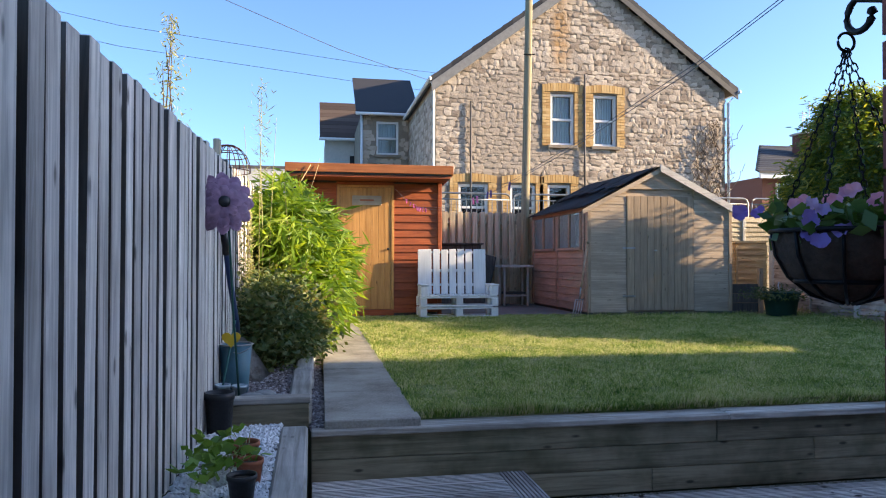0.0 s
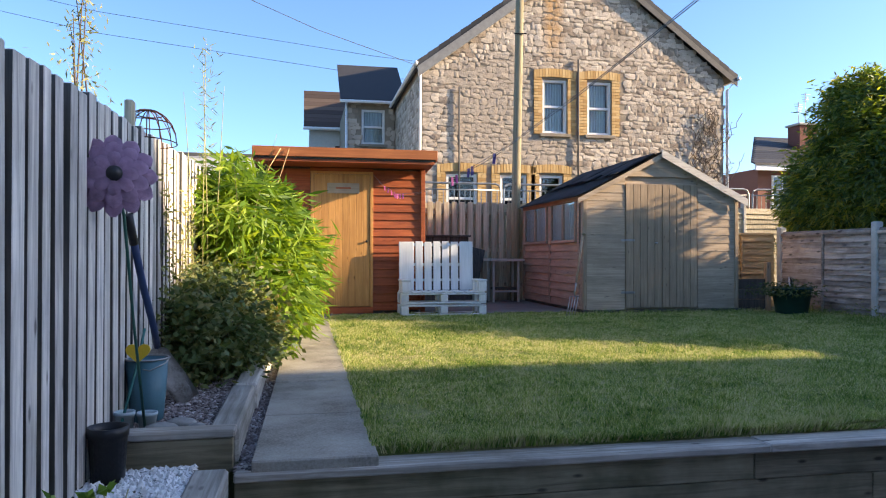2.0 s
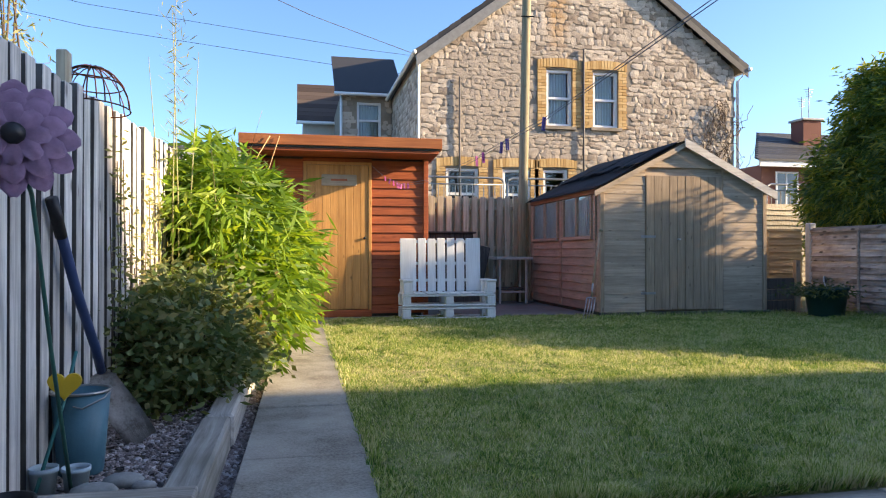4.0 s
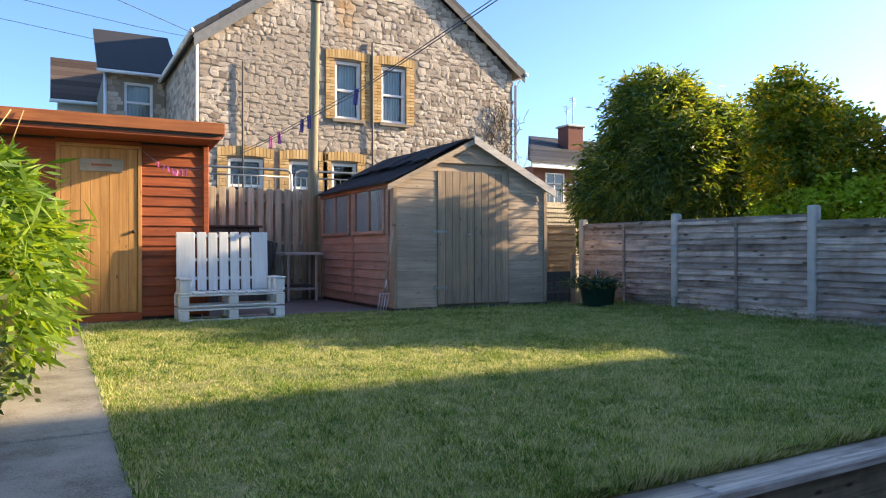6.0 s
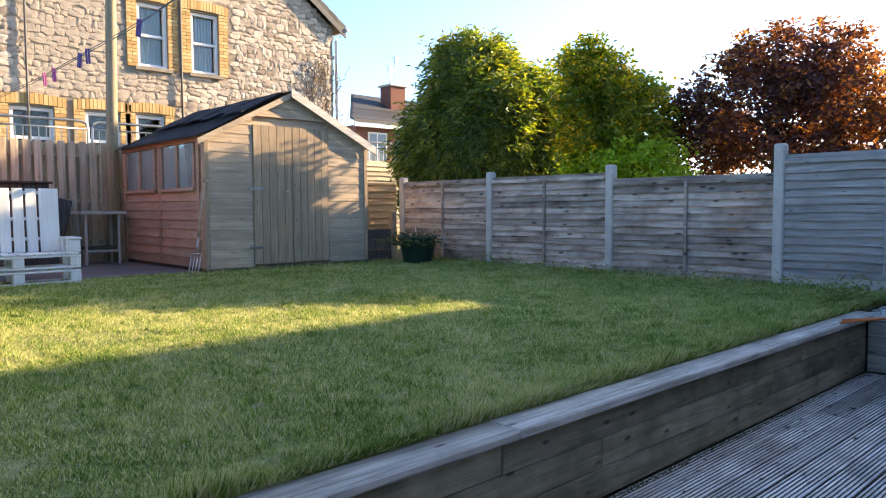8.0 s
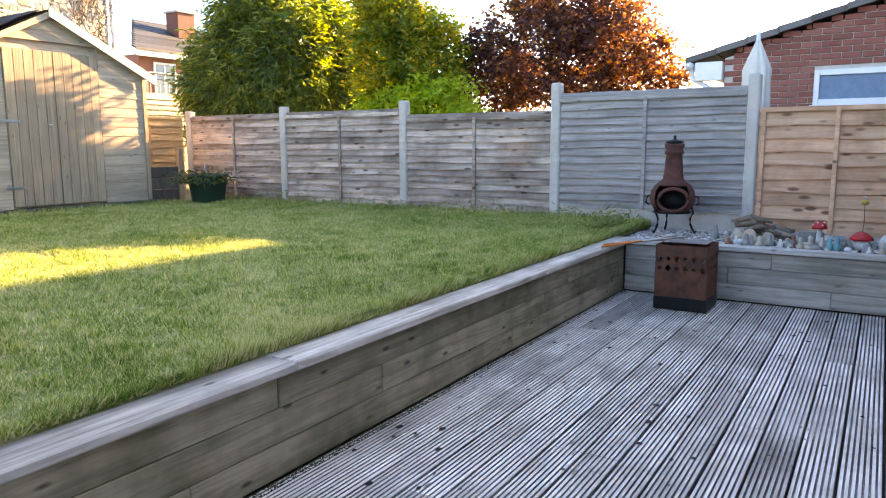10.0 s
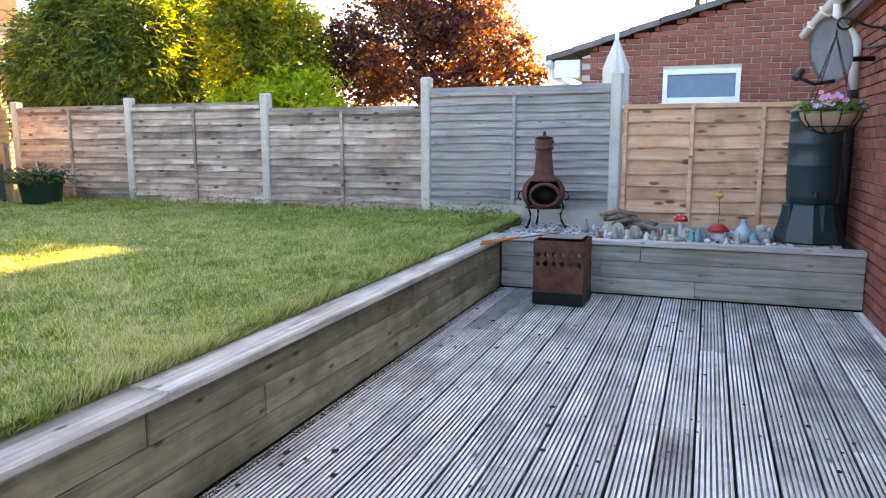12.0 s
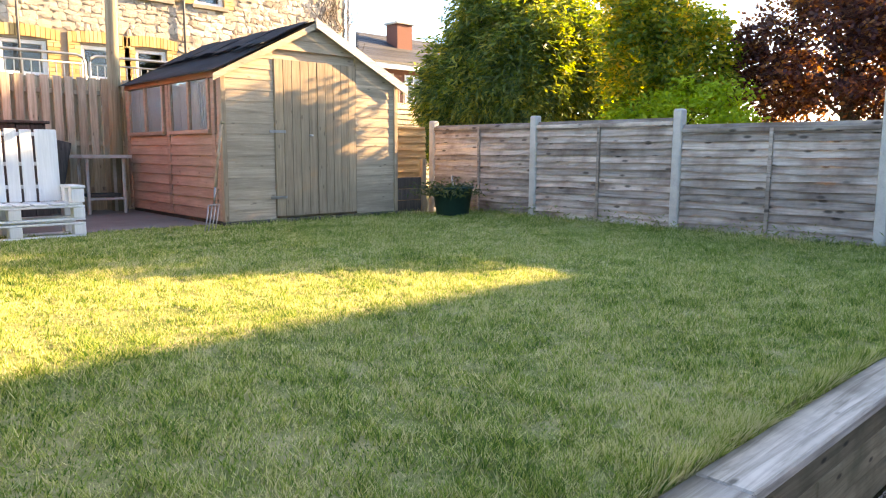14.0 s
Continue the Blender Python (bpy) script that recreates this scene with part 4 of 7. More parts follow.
M_STONE = stone_mat()
M_MORTAR = ground_mat("lime_mortar", [(0.3, (0.20, 0.165, 0.125)), (0.6, (0.30, 0.255, 0.20)), (0.8, (0.38, 0.33, 0.27))], 3, 0.5)


def brick_mat(name, a, b, c, rough=0.85):
    g = Nodes(name, rough)
    v = g.place(False)
    r = g.add("NewGeometry").outputs["Random Per Island"]
    o = g.add("ObjectInfo").outputs["Random"]
    f = g.math("FRACT", g.math("ADD", r, o), 0.0)
    f = g.math("ADD", g.math("MULTIPLY", f, 0.75), g.math("MULTIPLY", g.noise(v, 14, 4), 0.3))
    g.bump(g.noise(v, 70, 4), 0.35, 0.004)
    return g.color(g.ramp(f, [(0.15, a), (0.55, b), (0.95, c)]))


M_YBRICK = brick_mat("yellow_brick", (0.40, 0.24, 0.095), (0.52, 0.335, 0.14), (0.60, 0.42, 0.21))
M_RBRICK = brick_mat("red_brick", (0.22, 0.066, 0.05), (0.28, 0.085, 0.064), (0.33, 0.115, 0.085))
M_BRICKMORTAR = ground_mat("brick_mortar", [(0.3, (0.46, 0.42, 0.37)), (0.7, (0.64, 0.59, 0.53))], 4, 0.4)
M_SLATE = brick_mat("roof_slate", (0.022, 0.023, 0.026), (0.04, 0.04, 0.044), (0.065, 0.063, 0.062), 0.6)
M_BROWNTILE = brick_mat("brown_roof_tile", (0.05, 0.035, 0.028), (0.085, 0.06, 0.048), (0.12, 0.09, 0.07), 0.75)
M_GREYTILE = brick_mat("grey_concrete_tile", (0.10, 0.092, 0.09), (0.15, 0.14, 0.135), (0.20, 0.185, 0.18), 0.85)
M_RENDER = plain("pale_render", (0.62, 0.60, 0.56), 0.9, vary=0.12)

house = thing("stone_house", "two-storey rubble stone house with yellow brick window surrounds", "house")
OPEN = [(6.32, 4.37, 6.99, 5.77), (7.54, 4.37, 8.21, 5.77), (3.80, 2.05, 4.60, 3.28), (5.20, 2.05, 5.90, 3.28), (6.24, 2.05, 6.88, 3.30)]


def wall_with_holes(bm, x0, x1, z0, z1, y0, y1, holes):
    """An upright slab along x, cut by rectangular openings, built from blocks."""
    xs = sorted({x0, x1, *[h[0] for h in holes], *[h[2] for h in holes]})
    zs = sorted({z0, z1, *[h[1] for h in holes], *[h[3] for h in holes]})
    for a, b in zip(xs, xs[1:]):
        for c, d in zip(zs, zs[1:]):
            mx, mz = (a + b) / 2, (c + d) / 2
            if not any(h[0] < mx < h[2] and h[1] < mz < h[3] for h in holes):
                bm_box(bm, a, y0, c, b, y1, d)
    bmesh.ops.remove_doubles(bm, verts=bm.verts[:], dist=0.001)
    seen = {}
    for f in bm.faces:
        seen.setdefault(frozenset(v.index for v in f.verts), []).append(f)
    bmesh.ops.delete(bm, geom=[f for fs in seen.values() if len(fs) > 1 for f in fs], context="FACES_ONLY")


bm = bmesh.new()
wall_with_holes(bm, HX0, HX1, 0.3, HEAVE, HY, HY + 0.4, OPEN)
a = [bm.verts.new(p) for p in ((HX0, HY, HEAVE), (HX1, HY, HEAVE), (HMID, HY, HAPEX))]
b = [bm.verts.new((p.co.x, HY + 0.4, p.co.z)) for p in a]
bm.faces.new(a)
bm.faces.new(b[::-1])
gable = part("gable_wall", bm, M_MORTAR, house)
bm = bmesh.new()
bm_box(bm, HX0, HY + 0.41, 0.3, HX0 + 0.4, 30, HEAVE)
bm_box(bm, HX1 - 0.4, HY + 0.41, 0.3, HX1, 30, HEAVE)
bm_box(bm, HX0, 30, 0.3, HX1, 30.4, HEAVE)
house_side = part("side_wall", bm, M_MORTAR, house)


def roof_slab(name, parent, mat, ridge, eave, y0, y1, thick=0.12, rows=0, label=""):
    """A sloping roof from ridge (x, z) to eave (x, z), with stepped courses."""
    rows = rows or 1
    for r in range(rows):
        bm = bmesh.new()
        f0, f1 = r / rows, (r + 1) / rows
        p = [ridge[0] + (eave[0] - ridge[0]) * f0, ridge[1] + (eave[1] - ridge[1]) * f0]
        q = [ridge[0] + (eave[0] - ridge[0]) * f1, ridge[1] + (eave[1] - ridge[1]) * f1]
        lift = 0.02 if rows > 1 else 0
        v = []
        for y in (y0, y1):
            v += [bm.verts.new((p[0], y, p[1])), bm.verts.new((q[0], y, q[1] + lift)), bm.verts.new((q[0], y, q[1] - thick)), bm.verts.new((p[0], y, p[1] - thick))]
        for f in ((0, 1, 2, 3), (7, 6, 5, 4), (0, 4, 5, 1), (1, 5, 6, 2), (2, 6, 7, 3), (3, 7, 4, 0)):
            bm.faces.new([v[i] for i in f])
        bmesh.ops.recalc_face_normals(bm, faces=bm.faces[:])
        part(name, bm, mat, parent, label)


k = (HAPEX - HEAVE) / (HMID - HX0)
roof_slab("roof_course", house, M_SLATE, (HMID, HAPEX + 0.22), (HX0 - 0.16, HEAVE + 0.0), HY - 0.15, 30.6, 0.14, 16, "dark slate roof")
roof_slab("roof_course", house, M_SLATE, (HMID, HAPEX + 0.22), (HX1 + 0.34, HEAVE + 0.08), HY - 0.15, 30.6, 0.14, 16, "dark slate roof")
M_BARGE = plain("dark_barge_paint", (0.10, 0.095, 0.09), 0.6)
M_BARGEGREY = plain("grey_barge_paint", (0.24, 0.24, 0.235), 0.7)
slope_board("barge_board", house, M_BARGEGREY, (HMID, HAPEX + 0.09), (HX0 - 0.14, HEAVE - 0.13), HY - 0.17, HY - 0.14, 0.27)
slope_board("barge_board", house, M_BARGE, (HMID, HAPEX + 0.09), (HX1 + 0.32, HEAVE - 0.06), HY - 0.17, HY - 0.14, 0.17)

# rubble stones on the gable
def stone_mesh(w, h, seed):
    """An uneven flat-faced stone, its back on y = 0."""
    r = random.Random(seed)
    n = 7
    ring, face = [], []
    bm = bmesh.new()
    for i in range(n):
        t = 2 * math.pi * (i + r.uniform(-0.25, 0.25)) / n
        cx, cz = math.cos(t), math.sin(t)
        k = 1 / max(abs(cx), abs(cz)) ** 0.95
        ring.append(bm.verts.new((cx * k * w * 0.52, 0.0, cz * k * h * 0.52)))
        face.append(bm.verts.new((cx * k * w * 0.485 + r.uniform(-1, 1) * 0.02 * w, -r.uniform(0.010, 0.022), cz * k * h * 0.485)))
    top = bm.verts.new((r.uniform(-0.1, 0.1) * w, -r.uniform(0.012, 0.030), r.uniform(-0.1, 0.1) * h))
    for i in range(n):
        j = (i + 1) % n
        bm.faces.new((ring[i], ring[j], face[j], face[i]))
        bm.faces.new((face[i], face[j], top))
    bmesh.ops.recalc_face_normals(bm, faces=bm.faces[:])
    return bm


stones = []
z = 0.6
srng = random.Random(3)
while z < HAPEX:
    hh = srng.uniform(0.075, 0.165)
    x = HX0
    while x < HX1:
        w = srng.uniform(0.09, 0.30)
        zc = z + hh / 2 + srng.uniform(-0.03, 0.03)
        xc = x + w / 2
        top = HAPEX - abs(xc - HMID) * (HAPEX - HEAVE) / (HMID - HX0 if xc < HMID else HX1 - HMID)
        free = not any(h0 - 0.26 - w * 0.3 < xc < h2 + 0.26 + w * 0.3 and h1 - 0.10 < zc < h3 + 0.26 for h0, h1, h2, h3 in OPEN)
        if zc < top - 0.02 and xc < HX1 - 0.05 and zc > 1.9 and free:
            stones.append((xc, zc, min(w, HX1 - x), hh * srng.uniform(0.95, 1.25)))
        x += w + 0.004
    z += hh + 0.003
stones.sort(key=lambda s: (s[0] - 5.5) ** 2 + (s[1] - 4.6) ** 2)
shared = [mesh_of(stone_mesh(1, 1, s), "stone", M_STONE) for s in range(24)]
for i, (x, zc, w, hh) in enumerate(stones[:280]):
    ob = part("stone", shared[i % 24], M_STONE, gable)
    ob.matrix_basis = Matrix.LocRotScale((x, HY + 0.002, zc), Euler((0, srng.uniform(-0.15, 0.15), 0)), (w * 1.05, 1, hh * 1.05))
co, fc = [], []
for i, (x, zc, w, hh) in enumerate(stones[280:]):
    me = shared[i % 24]
    o = len(co)
    t = srng.uniform(-0.15, 0.15)
    for v in me.vertices:
        px, pz = v.co.x * w * 1.05, v.co.z * hh * 1.05
        co.append((x + px * math.cos(t) - pz * math.sin(t), HY + 0.002 + v.co.y, zc + px * math.sin(t) + pz * math.cos(t)))
    fc += [tuple(o + k for k in p.vertices) for p in me.polygons]
me = bpy.data.meshes.new("rubble")
me.from_pydata(co, [], fc)
me.materials.append(M_STONE)
tagged(part("rubble", me, None, gable), "", "", "", "stuff")


def rubble(owner, u0, u1, z0, z1, place, holes, seed):
    """Joined rubble stones over a plain wall; place(u, out, z) gives a world point."""
    q = random.Random(seed)
    co, fc = [], []
    z = z0
    while z < z1:
        hh = q.uniform(0.09, 0.18)
        u = u0
        while u < u1:
            w = q.uniform(0.12, 0.32)
            uc, zc = u + w / 2, z + hh / 2
            if not any(h[0] - 0.1 < uc < h[2] + 0.1 and h[1] - 0.1 < zc < h[3] + 0.1 for h in holes) and uc + w / 2 < u1 + 0.1:
                me = q.choice(shared)
                o = len(co)
                co += [place(uc + v.co.x * w * 1.05, -v.co.y, zc + v.co.z * hh * 1.05) for v in me.vertices]
                fc += [tuple(o + k for k in p.vertices) for p in me.polygons]
            u += w + 0.004
        z += hh + 0.003
    me = bpy.data.meshes.new("rubble")
    me.from_pydata(co, [], fc)
    me.materials.append(M_STONE)
    tagged(part("rubble", me, None, owner), "", "", "", "stuff")


rubble(house_side, HY + 0.1, 24.0, 2.0, HEAVE - 0.05, lambda u, o, z: (HX0 - 0.002 - o, u, z), [], 31)

# brick surrounds, sashes and sills
def brick_strip(bm, x0, x1, z0, z1, y, bw=0.215, bh=0.068, joint=0.009):
    z, r = z0, 0
    while z < z1 - 0.02:
        x = x0 - (bw / 2 if r % 2 else 0)
        while x < x1 - 0.01:
            a, b = max(x, x0), min(x + bw, x1)
            if b - a > 0.02:
                bm_box(bm, a, y - 0.045, z, b - joint, y + 0.01, min(z + bh, z1), 0)
            x += bw
        z += bh + joint
        r += 1


def sash_window(parent, x0, z0, x1, z1, y, arch=True, curtain=True):
    win = thing("window", "", "")
    win.parent = parent
    fw = 0.07
    for a, b, c, d in ((x0, z0, x0 + fw, z1), (x1 - fw, z0, x1, z1), (x0 + fw, z1 - fw, x1 - fw, z1), (x0 + fw, z0, x1 - fw, z0 + fw), (x0 + fw, (z0 + z1) / 2 - 0.03, x1 - fw, (z0 + z1) / 2 + 0.03)):
        boxpart("window_frame", win, M_UPVC, a, y + 0.05, b, c, y + 0.15, d, 0.004)
    boxpart("pane", win, M_GLASS, x0 + fw, y + 0.13, z0 + fw, x1 - fw, y + 0.136, z1 - fw, 0).visible_shadow = False
    # A dark sheet behind the pane paints the room's lack of light.
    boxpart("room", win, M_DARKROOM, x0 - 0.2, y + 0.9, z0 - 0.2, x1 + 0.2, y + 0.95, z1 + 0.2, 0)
    boxpart("window_sill", win, M_MORTAR, x0 - 0.08, y - 0.09, z0 - 0.09, x1 + 0.08, y + 0.1, z0 - 0.005, 0.006)
    if curtain:
        bm = bmesh.new()
        n = 24
        for i in range(n):
            u0, u1 = x0 + fw + (x1 - x0 - 2 * fw) * i / n, x0 + fw + (x1 - x0 - 2 * fw) * (i + 1) / n
            w0, w1 = 0.22 + 0.012 * math.sin(i * 1.9), 0.22 + 0.012 * math.sin((i + 1) * 1.9)
            bm.faces.new([bm.verts.new(p) for p in ((u0, y + w0, z0), (u1, y + w1, z0), (u1, y + w1, z1), (u0, y + w0, z1))])
        part("curtain", bm, M_NET, win, "pale net curtain")
    if not arch:
        return win
    sur = bmesh.new()
    brick_strip(sur, x0 - 0.235, x0 - 0.003, z0 - 0.02, z1 + 0.02, y)
    brick_strip(sur, x1 + 0.003, x1 + 0.235, z0 - 0.02, z1 + 0.02, y)
    if arch:
        n = 15
        for i in range(n):
            u0 = x0 - 0.235 + (x1 - x0 + 0.47) * i / n
            u1 = u0 + (x1 - x0 + 0.47) / n - 0.008
            rise = 0.06 * (1 - ((i + 0.5) / n * 2 - 1) ** 2)
            bm_box(sur, u0, y - 0.05, z1 + 0.02 + rise * 0.6, u1, y + 0.01, z1 + 0.21 + rise)
    part("brick_surround", sur, M_YBRICK, win, "yellow brick surround")
    return win


for n, (x0, z0, x1, z1) in enumerate(OPEN):
    sash_window(gable, x0, z0, x1, z1, HY, True, n < 2)
# rainwater pipes and plate on the gable
tubepart("downpipe", house, M_UPVC, [(HX1 + 0.10, HY - 0.02, 0.4), (HX1 + 0.10, HY - 0.02, 5.7), (HX1 + 0.30, HY - 0.10, 5.95)], 0.04, 8, "white downpipe")
tubepart("downpipe", house, M_UPVC, [(HX0 - 0.08, HY - 0.03, 0.4), (HX0 - 0.06, HY - 0.03, 5.75), (HX0 - 0.15, HY - 0.10, 5.95)], 0.035, 8, "white downpipe")
tubepart("downpipe", house, M_BARGE, [(4.12, HY - 0.07, 2.0), (4.12, HY - 0.07, 5.45)], 0.022, 6)
tubepart("downpipe", house, M_BARGE, [(7.27, HY - 0.07, 2.0), (7.27, HY - 0.07, 6.3)], 0.025, 6)
tubepart("gutter", house, M_UPVC, [(HX0 - 0.19, HY - 0.2, HEAVE - 0.06), (HX0 - 0.19, 30, HEAVE - 0.06)], 0.05, 8)
tubepart("gutter", house, M_UPVC, [(HX1 + 0.36, HY - 0.2, HEAVE - 0.02), (HX1 + 0.36, 30, HEAVE - 0.02)], 0.05, 8)
# climber stems on the corner
bm = bmesh.new()
crng = random.Random(5)
for i in range(60):
    x, z = 11.35 + crng.uniform(-0.9, 0.15), crng.uniform(2.4, 4.6)
    p = [(x, HY - 0.08, z)]
    for k in range(6):
        x += crng.uniform(-0.16, 0.2)
        z += crng.uniform(-0.02, 0.28)
        p.append((min(x, 12.1), HY - crng.uniform(0.07, 0.13), z))
    tube(bm, p, 0.008, 4)
M_TWIG = plain("bare_twig", (0.12, 0.085, 0.06), 0.9)
tagged(part("climber", bm, M_TWIG), "bare twiggy climber on the stone gable corner", "climbing plant", "", "stuff")

# wing set back behind the stone house, and the roof beyond it
wing = thing("house_wing", "stone rear wing with slate roof and white sash window", "house")
bm = bmesh.new()
wall_with_holes(bm, 1.62, 3.15, 0.4, 6.10, 22.75, 23.1, [(2.10, 4.75, 2.84, 5.86)])
bm_box(bm, 1.62, 23.11, 0.4, 2.0, 28, 6.10)
wing_wall = part("wall", bm, M_MORTAR, wing)
rubble(wing_wall, 1.62, 3.10, 2.2, 6.05, lambda u, o, z: (u, 22.748 - o, z), [(2.10, 4.75, 2.84, 5.86)], 32)
sash_window(wing, 2.10, 4.75, 2.84, 5.86, 22.75, False)
bm = bmesh.new()
v = bm_box(bm, 1.42, 22.45, 6.02, 3.5, 24.8, 6.12)
for p in v:
    if p.co.y > 24:
        p.co.z += 1.66
part("roof", bm, M_SLATE, wing, "black slate roof")
tubepart("downpipe", wing, M_UPVC, [(1.62, 22.68, 0.5), (1.62, 22.68, 6.05)], 0.04, 8)
tubepart("gutter", wing, M_UPVC, [(1.40, 22.4, 6.03), (3.1, 22.4, 6.03)], 0.05, 8)
far = thing("rendered_house", "pale rendered house with brown tiled roof", "house")
boxpart("wall", far, M_RENDER, 0.50, 27.0, 0.4, 3.0, 30, 5.9, 0)
rows = 9
for r in range(rows):
    bm = bmesh.new()
    v = bm_box(bm, 0.30, 26.7 + r * 0.25, 5.9 + r * 0.2, 3.2, 26.7 + (r + 1) * 0.25, 5.98 + r * 0.2)
    for p in v:
        if p.co.y > 26.7 + (r + 0.5) * 0.25:
            p.co.z += 0.19
    part("roof_course", bm, M_BROWNTILE, far, "brown concrete roof tiles")
tubepart("gutter", far, M_UPVC, [(0.28, 26.65, 5.88), (3.0, 26.65, 5.88)], 0.06, 8)
# The window is one dark box, its unlit inside put into the colour.
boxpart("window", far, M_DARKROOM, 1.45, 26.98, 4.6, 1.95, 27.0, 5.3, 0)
grey = thing("flat_outbuilding", "grey-roofed outbuilding behind the fence", "outbuilding")
boxpart("wall", grey, M_RENDER, -4.5, 16.0, 0.4, -0.2, 20, 3.3, 0)
bm = bmesh.new()
v = bm_box(bm, -4.7, 15.8, 2.75, 0.0, 16.8, 2.85)
for p in v:
    if p.co.y > 16.3:
        p.co.z += 0.62
part("roof", bm, plain("grey_sheet_roof", (0.30, 0.31, 0.32), 0.7), grey, "pale grey sheet roof")
boxpart("ridge", grey, M_BARGE, -4.7, 16.75, 3.40, 0.0, 16.9, 3.52, 0.01)

# ---- pallet bench ----
bench = thing("pallet_bench", "white-painted bench made of wooden pallets", "bench")
BX0, BX1, BY0 = 1.56, 2.70, 9.30
for lvl in range(2):
    z = 0.453 + lvl * 0.155
    for x in (BX0, (BX0 + BX1) / 2 - 0.05, BX1 - 0.10):
        for y in (BY0, BY0 + 0.30):
            boxpart("block", bench, M_WHITEWOOD, x, y, z + 0.022, x + 0.10, y + 0.10, z + 0.115)
    for y in (BY0, BY0 + 0.30):
        boxpart("stringer", bench, M_WHITEWOOD, BX0, y, z, BX1, y + 0.10, z + 0.02)
        boxpart("stringer", bench, M_WHITEWOOD, BX0, y, z + 0.117, BX1, y + 0.10, z + 0.137)
for k in range(8):
    x = BX0 + 0.01 + k * 0.142
    boxpart("seat_slat", bench, M_WHITEWOOD, x, BY0 - 0.005, 0.748, x + 0.115, BY0 + 0.40, 0.768)
for k, w in enumerate((0.20, 0.10, 0.10, 0.10, 0.10, 0.10, 0.185)):
    x = BX0 + 0.02 + (0, 0.222, 0.344, 0.466, 0.588, 0.710, 0.832)[k]
    ob = boxpart("back_slat", bench, M_WHITEWOOD, x, 0, 0, x + w, 0.018, 0.66 + rng.uniform(-0.006, 0.006))
    ob.matrix_basis = pose(0, BY0 + 0.34, 0.772, -3)
for z in (0.12, 0.33, 0.60):
    ob = boxpart("back_rail", bench, M_WHITEWOOD, BX0 + 0.02, 0.02, z, BX1 - 0.10, 0.055, z + 0.035)
    ob.matrix_basis = pose(0, BY0 + 0.34, 0.772, -3)
for x in (BX0, BX1 - 0.12):
    boxpart("arm", bench, M_WHITEWOOD, x, BY0 - 0.01, 0.90, x + 0.13, BY0 + 0.33, 0.925)
    boxpart("arm_block", bench, M_WHITEWOOD, x + 0.01, BY0, 0.77, x + 0.12, BY0 + 0.10, 0.898)
    boxpart("arm_block", bench, M_WHITEWOOD, x + 0.01, BY0 + 0.22, 0.77, x + 0.12, BY0 + 0.32, 0.898)

# things on the patio behind the bench
box = thing("plank_bin", "dark grey slatted timber bin", "bin")
for k in range(6):
    piece("plank", box, 0.13, 0.02, 1.08, M_DARKWOOD, pose(2.12 + 0.142 * k, 11.3, 0.453))
boxpart("lid", box, M_DARKWOOD, 2.02, 11.24, 1.535, 2.95, 11.9, 1.565)
boxpart("body", box, M_DARKWOOD, 2.05, 11.312, 0.453, 2.92, 11.85, 1.533)
stand = thing("work_stand", "grey folding work stand with a wooden top", "work stand")
for x, y in ((3.42, 11.65), (3.85, 11.65), (3.42, 11.98), (3.85, 11.98)):
    boxpart("leg", stand, M_CONCRETE, x, y, 0.453, x + 0.035, y + 0.035, 1.14)
boxpart("top", stand, M_CONCRETE, 3.36, 11.58, 1.142, 3.95, 12.08, 1.185)
boxpart("rail", stand, M_CONCRETE, 3.455, 11.655, 0.62, 3.85, 11.68, 0.65)
boxpart("shelf", stand, M_DARKWOOD, 3.46, 11.70, 0.66, 3.84, 11.96, 0.70)
plank = thing("leaning_board", "dark board leaning on the slat fence", "board")
ob = boxpart("board", plank, M_DARKWOOD, -0.16, -0.015, 0.0, 0.16, 0.015, 0.95)
ob.matrix_basis = pose(3.05, 12.08, 0.456, -9, 14, 0)

# ---- utility pole, garden fork ----
pole = thing("telegraph_pole", "tall weathered wooden telegraph pole", "pole")
tubepart("shaft", pole, M_POLE, [(3.93, 12.1, 0.45), (3.955, 12.1, 2.2), (4.01, 12.1, 5.0), (4.06, 12.1, 8.2)], [0.082, 0.078, 0.072, 0.062], 14)
bm = bmesh.new()
for k in range(2):
    z = 5.1 + k * 1.2
    tube(bm, [(3.90, 12.02, z), (4.12, 12.02, z + 0.01)], 0.012, 6)
part("step_iron", bm, M_IRON, pole)
fork = thing("garden_fork", "rusty garden fork leaning on the shed", "garden fork")
tubepart("handle", fork, M_SHEDZ, [(4.03, 9.24, 1.52), (3.89, 9.14, 0.88)], 0.015, 8)
tubepart("grip", fork, M_POLE, [(4.00, 9.18, 1.53), (4.06, 9.26, 1.53)], 0.016, 8)
tubepart("neck", fork, M_STEEL, [(3.89, 9.14, 0.88), (3.855, 9.11, 0.70)], 0.012, 8)
tubepart("crossbar", fork, M_STEEL, [(3.785, 9.08, 0.70), (3.925, 9.13, 0.70)], 0.010, 6)
for k in range(4):
    x = 3.785 + 0.0433 * k
    tubepart("tine", fork, M_STEEL, [(x, 9.08 + 0.015 * k, 0.70), (x - 0.04, 9.04 + 0.015 * k, 0.57), (x - 0.09, 8.99 + 0.015 * k, 0.452)], [0.009, 0.008, 0.005], 5)

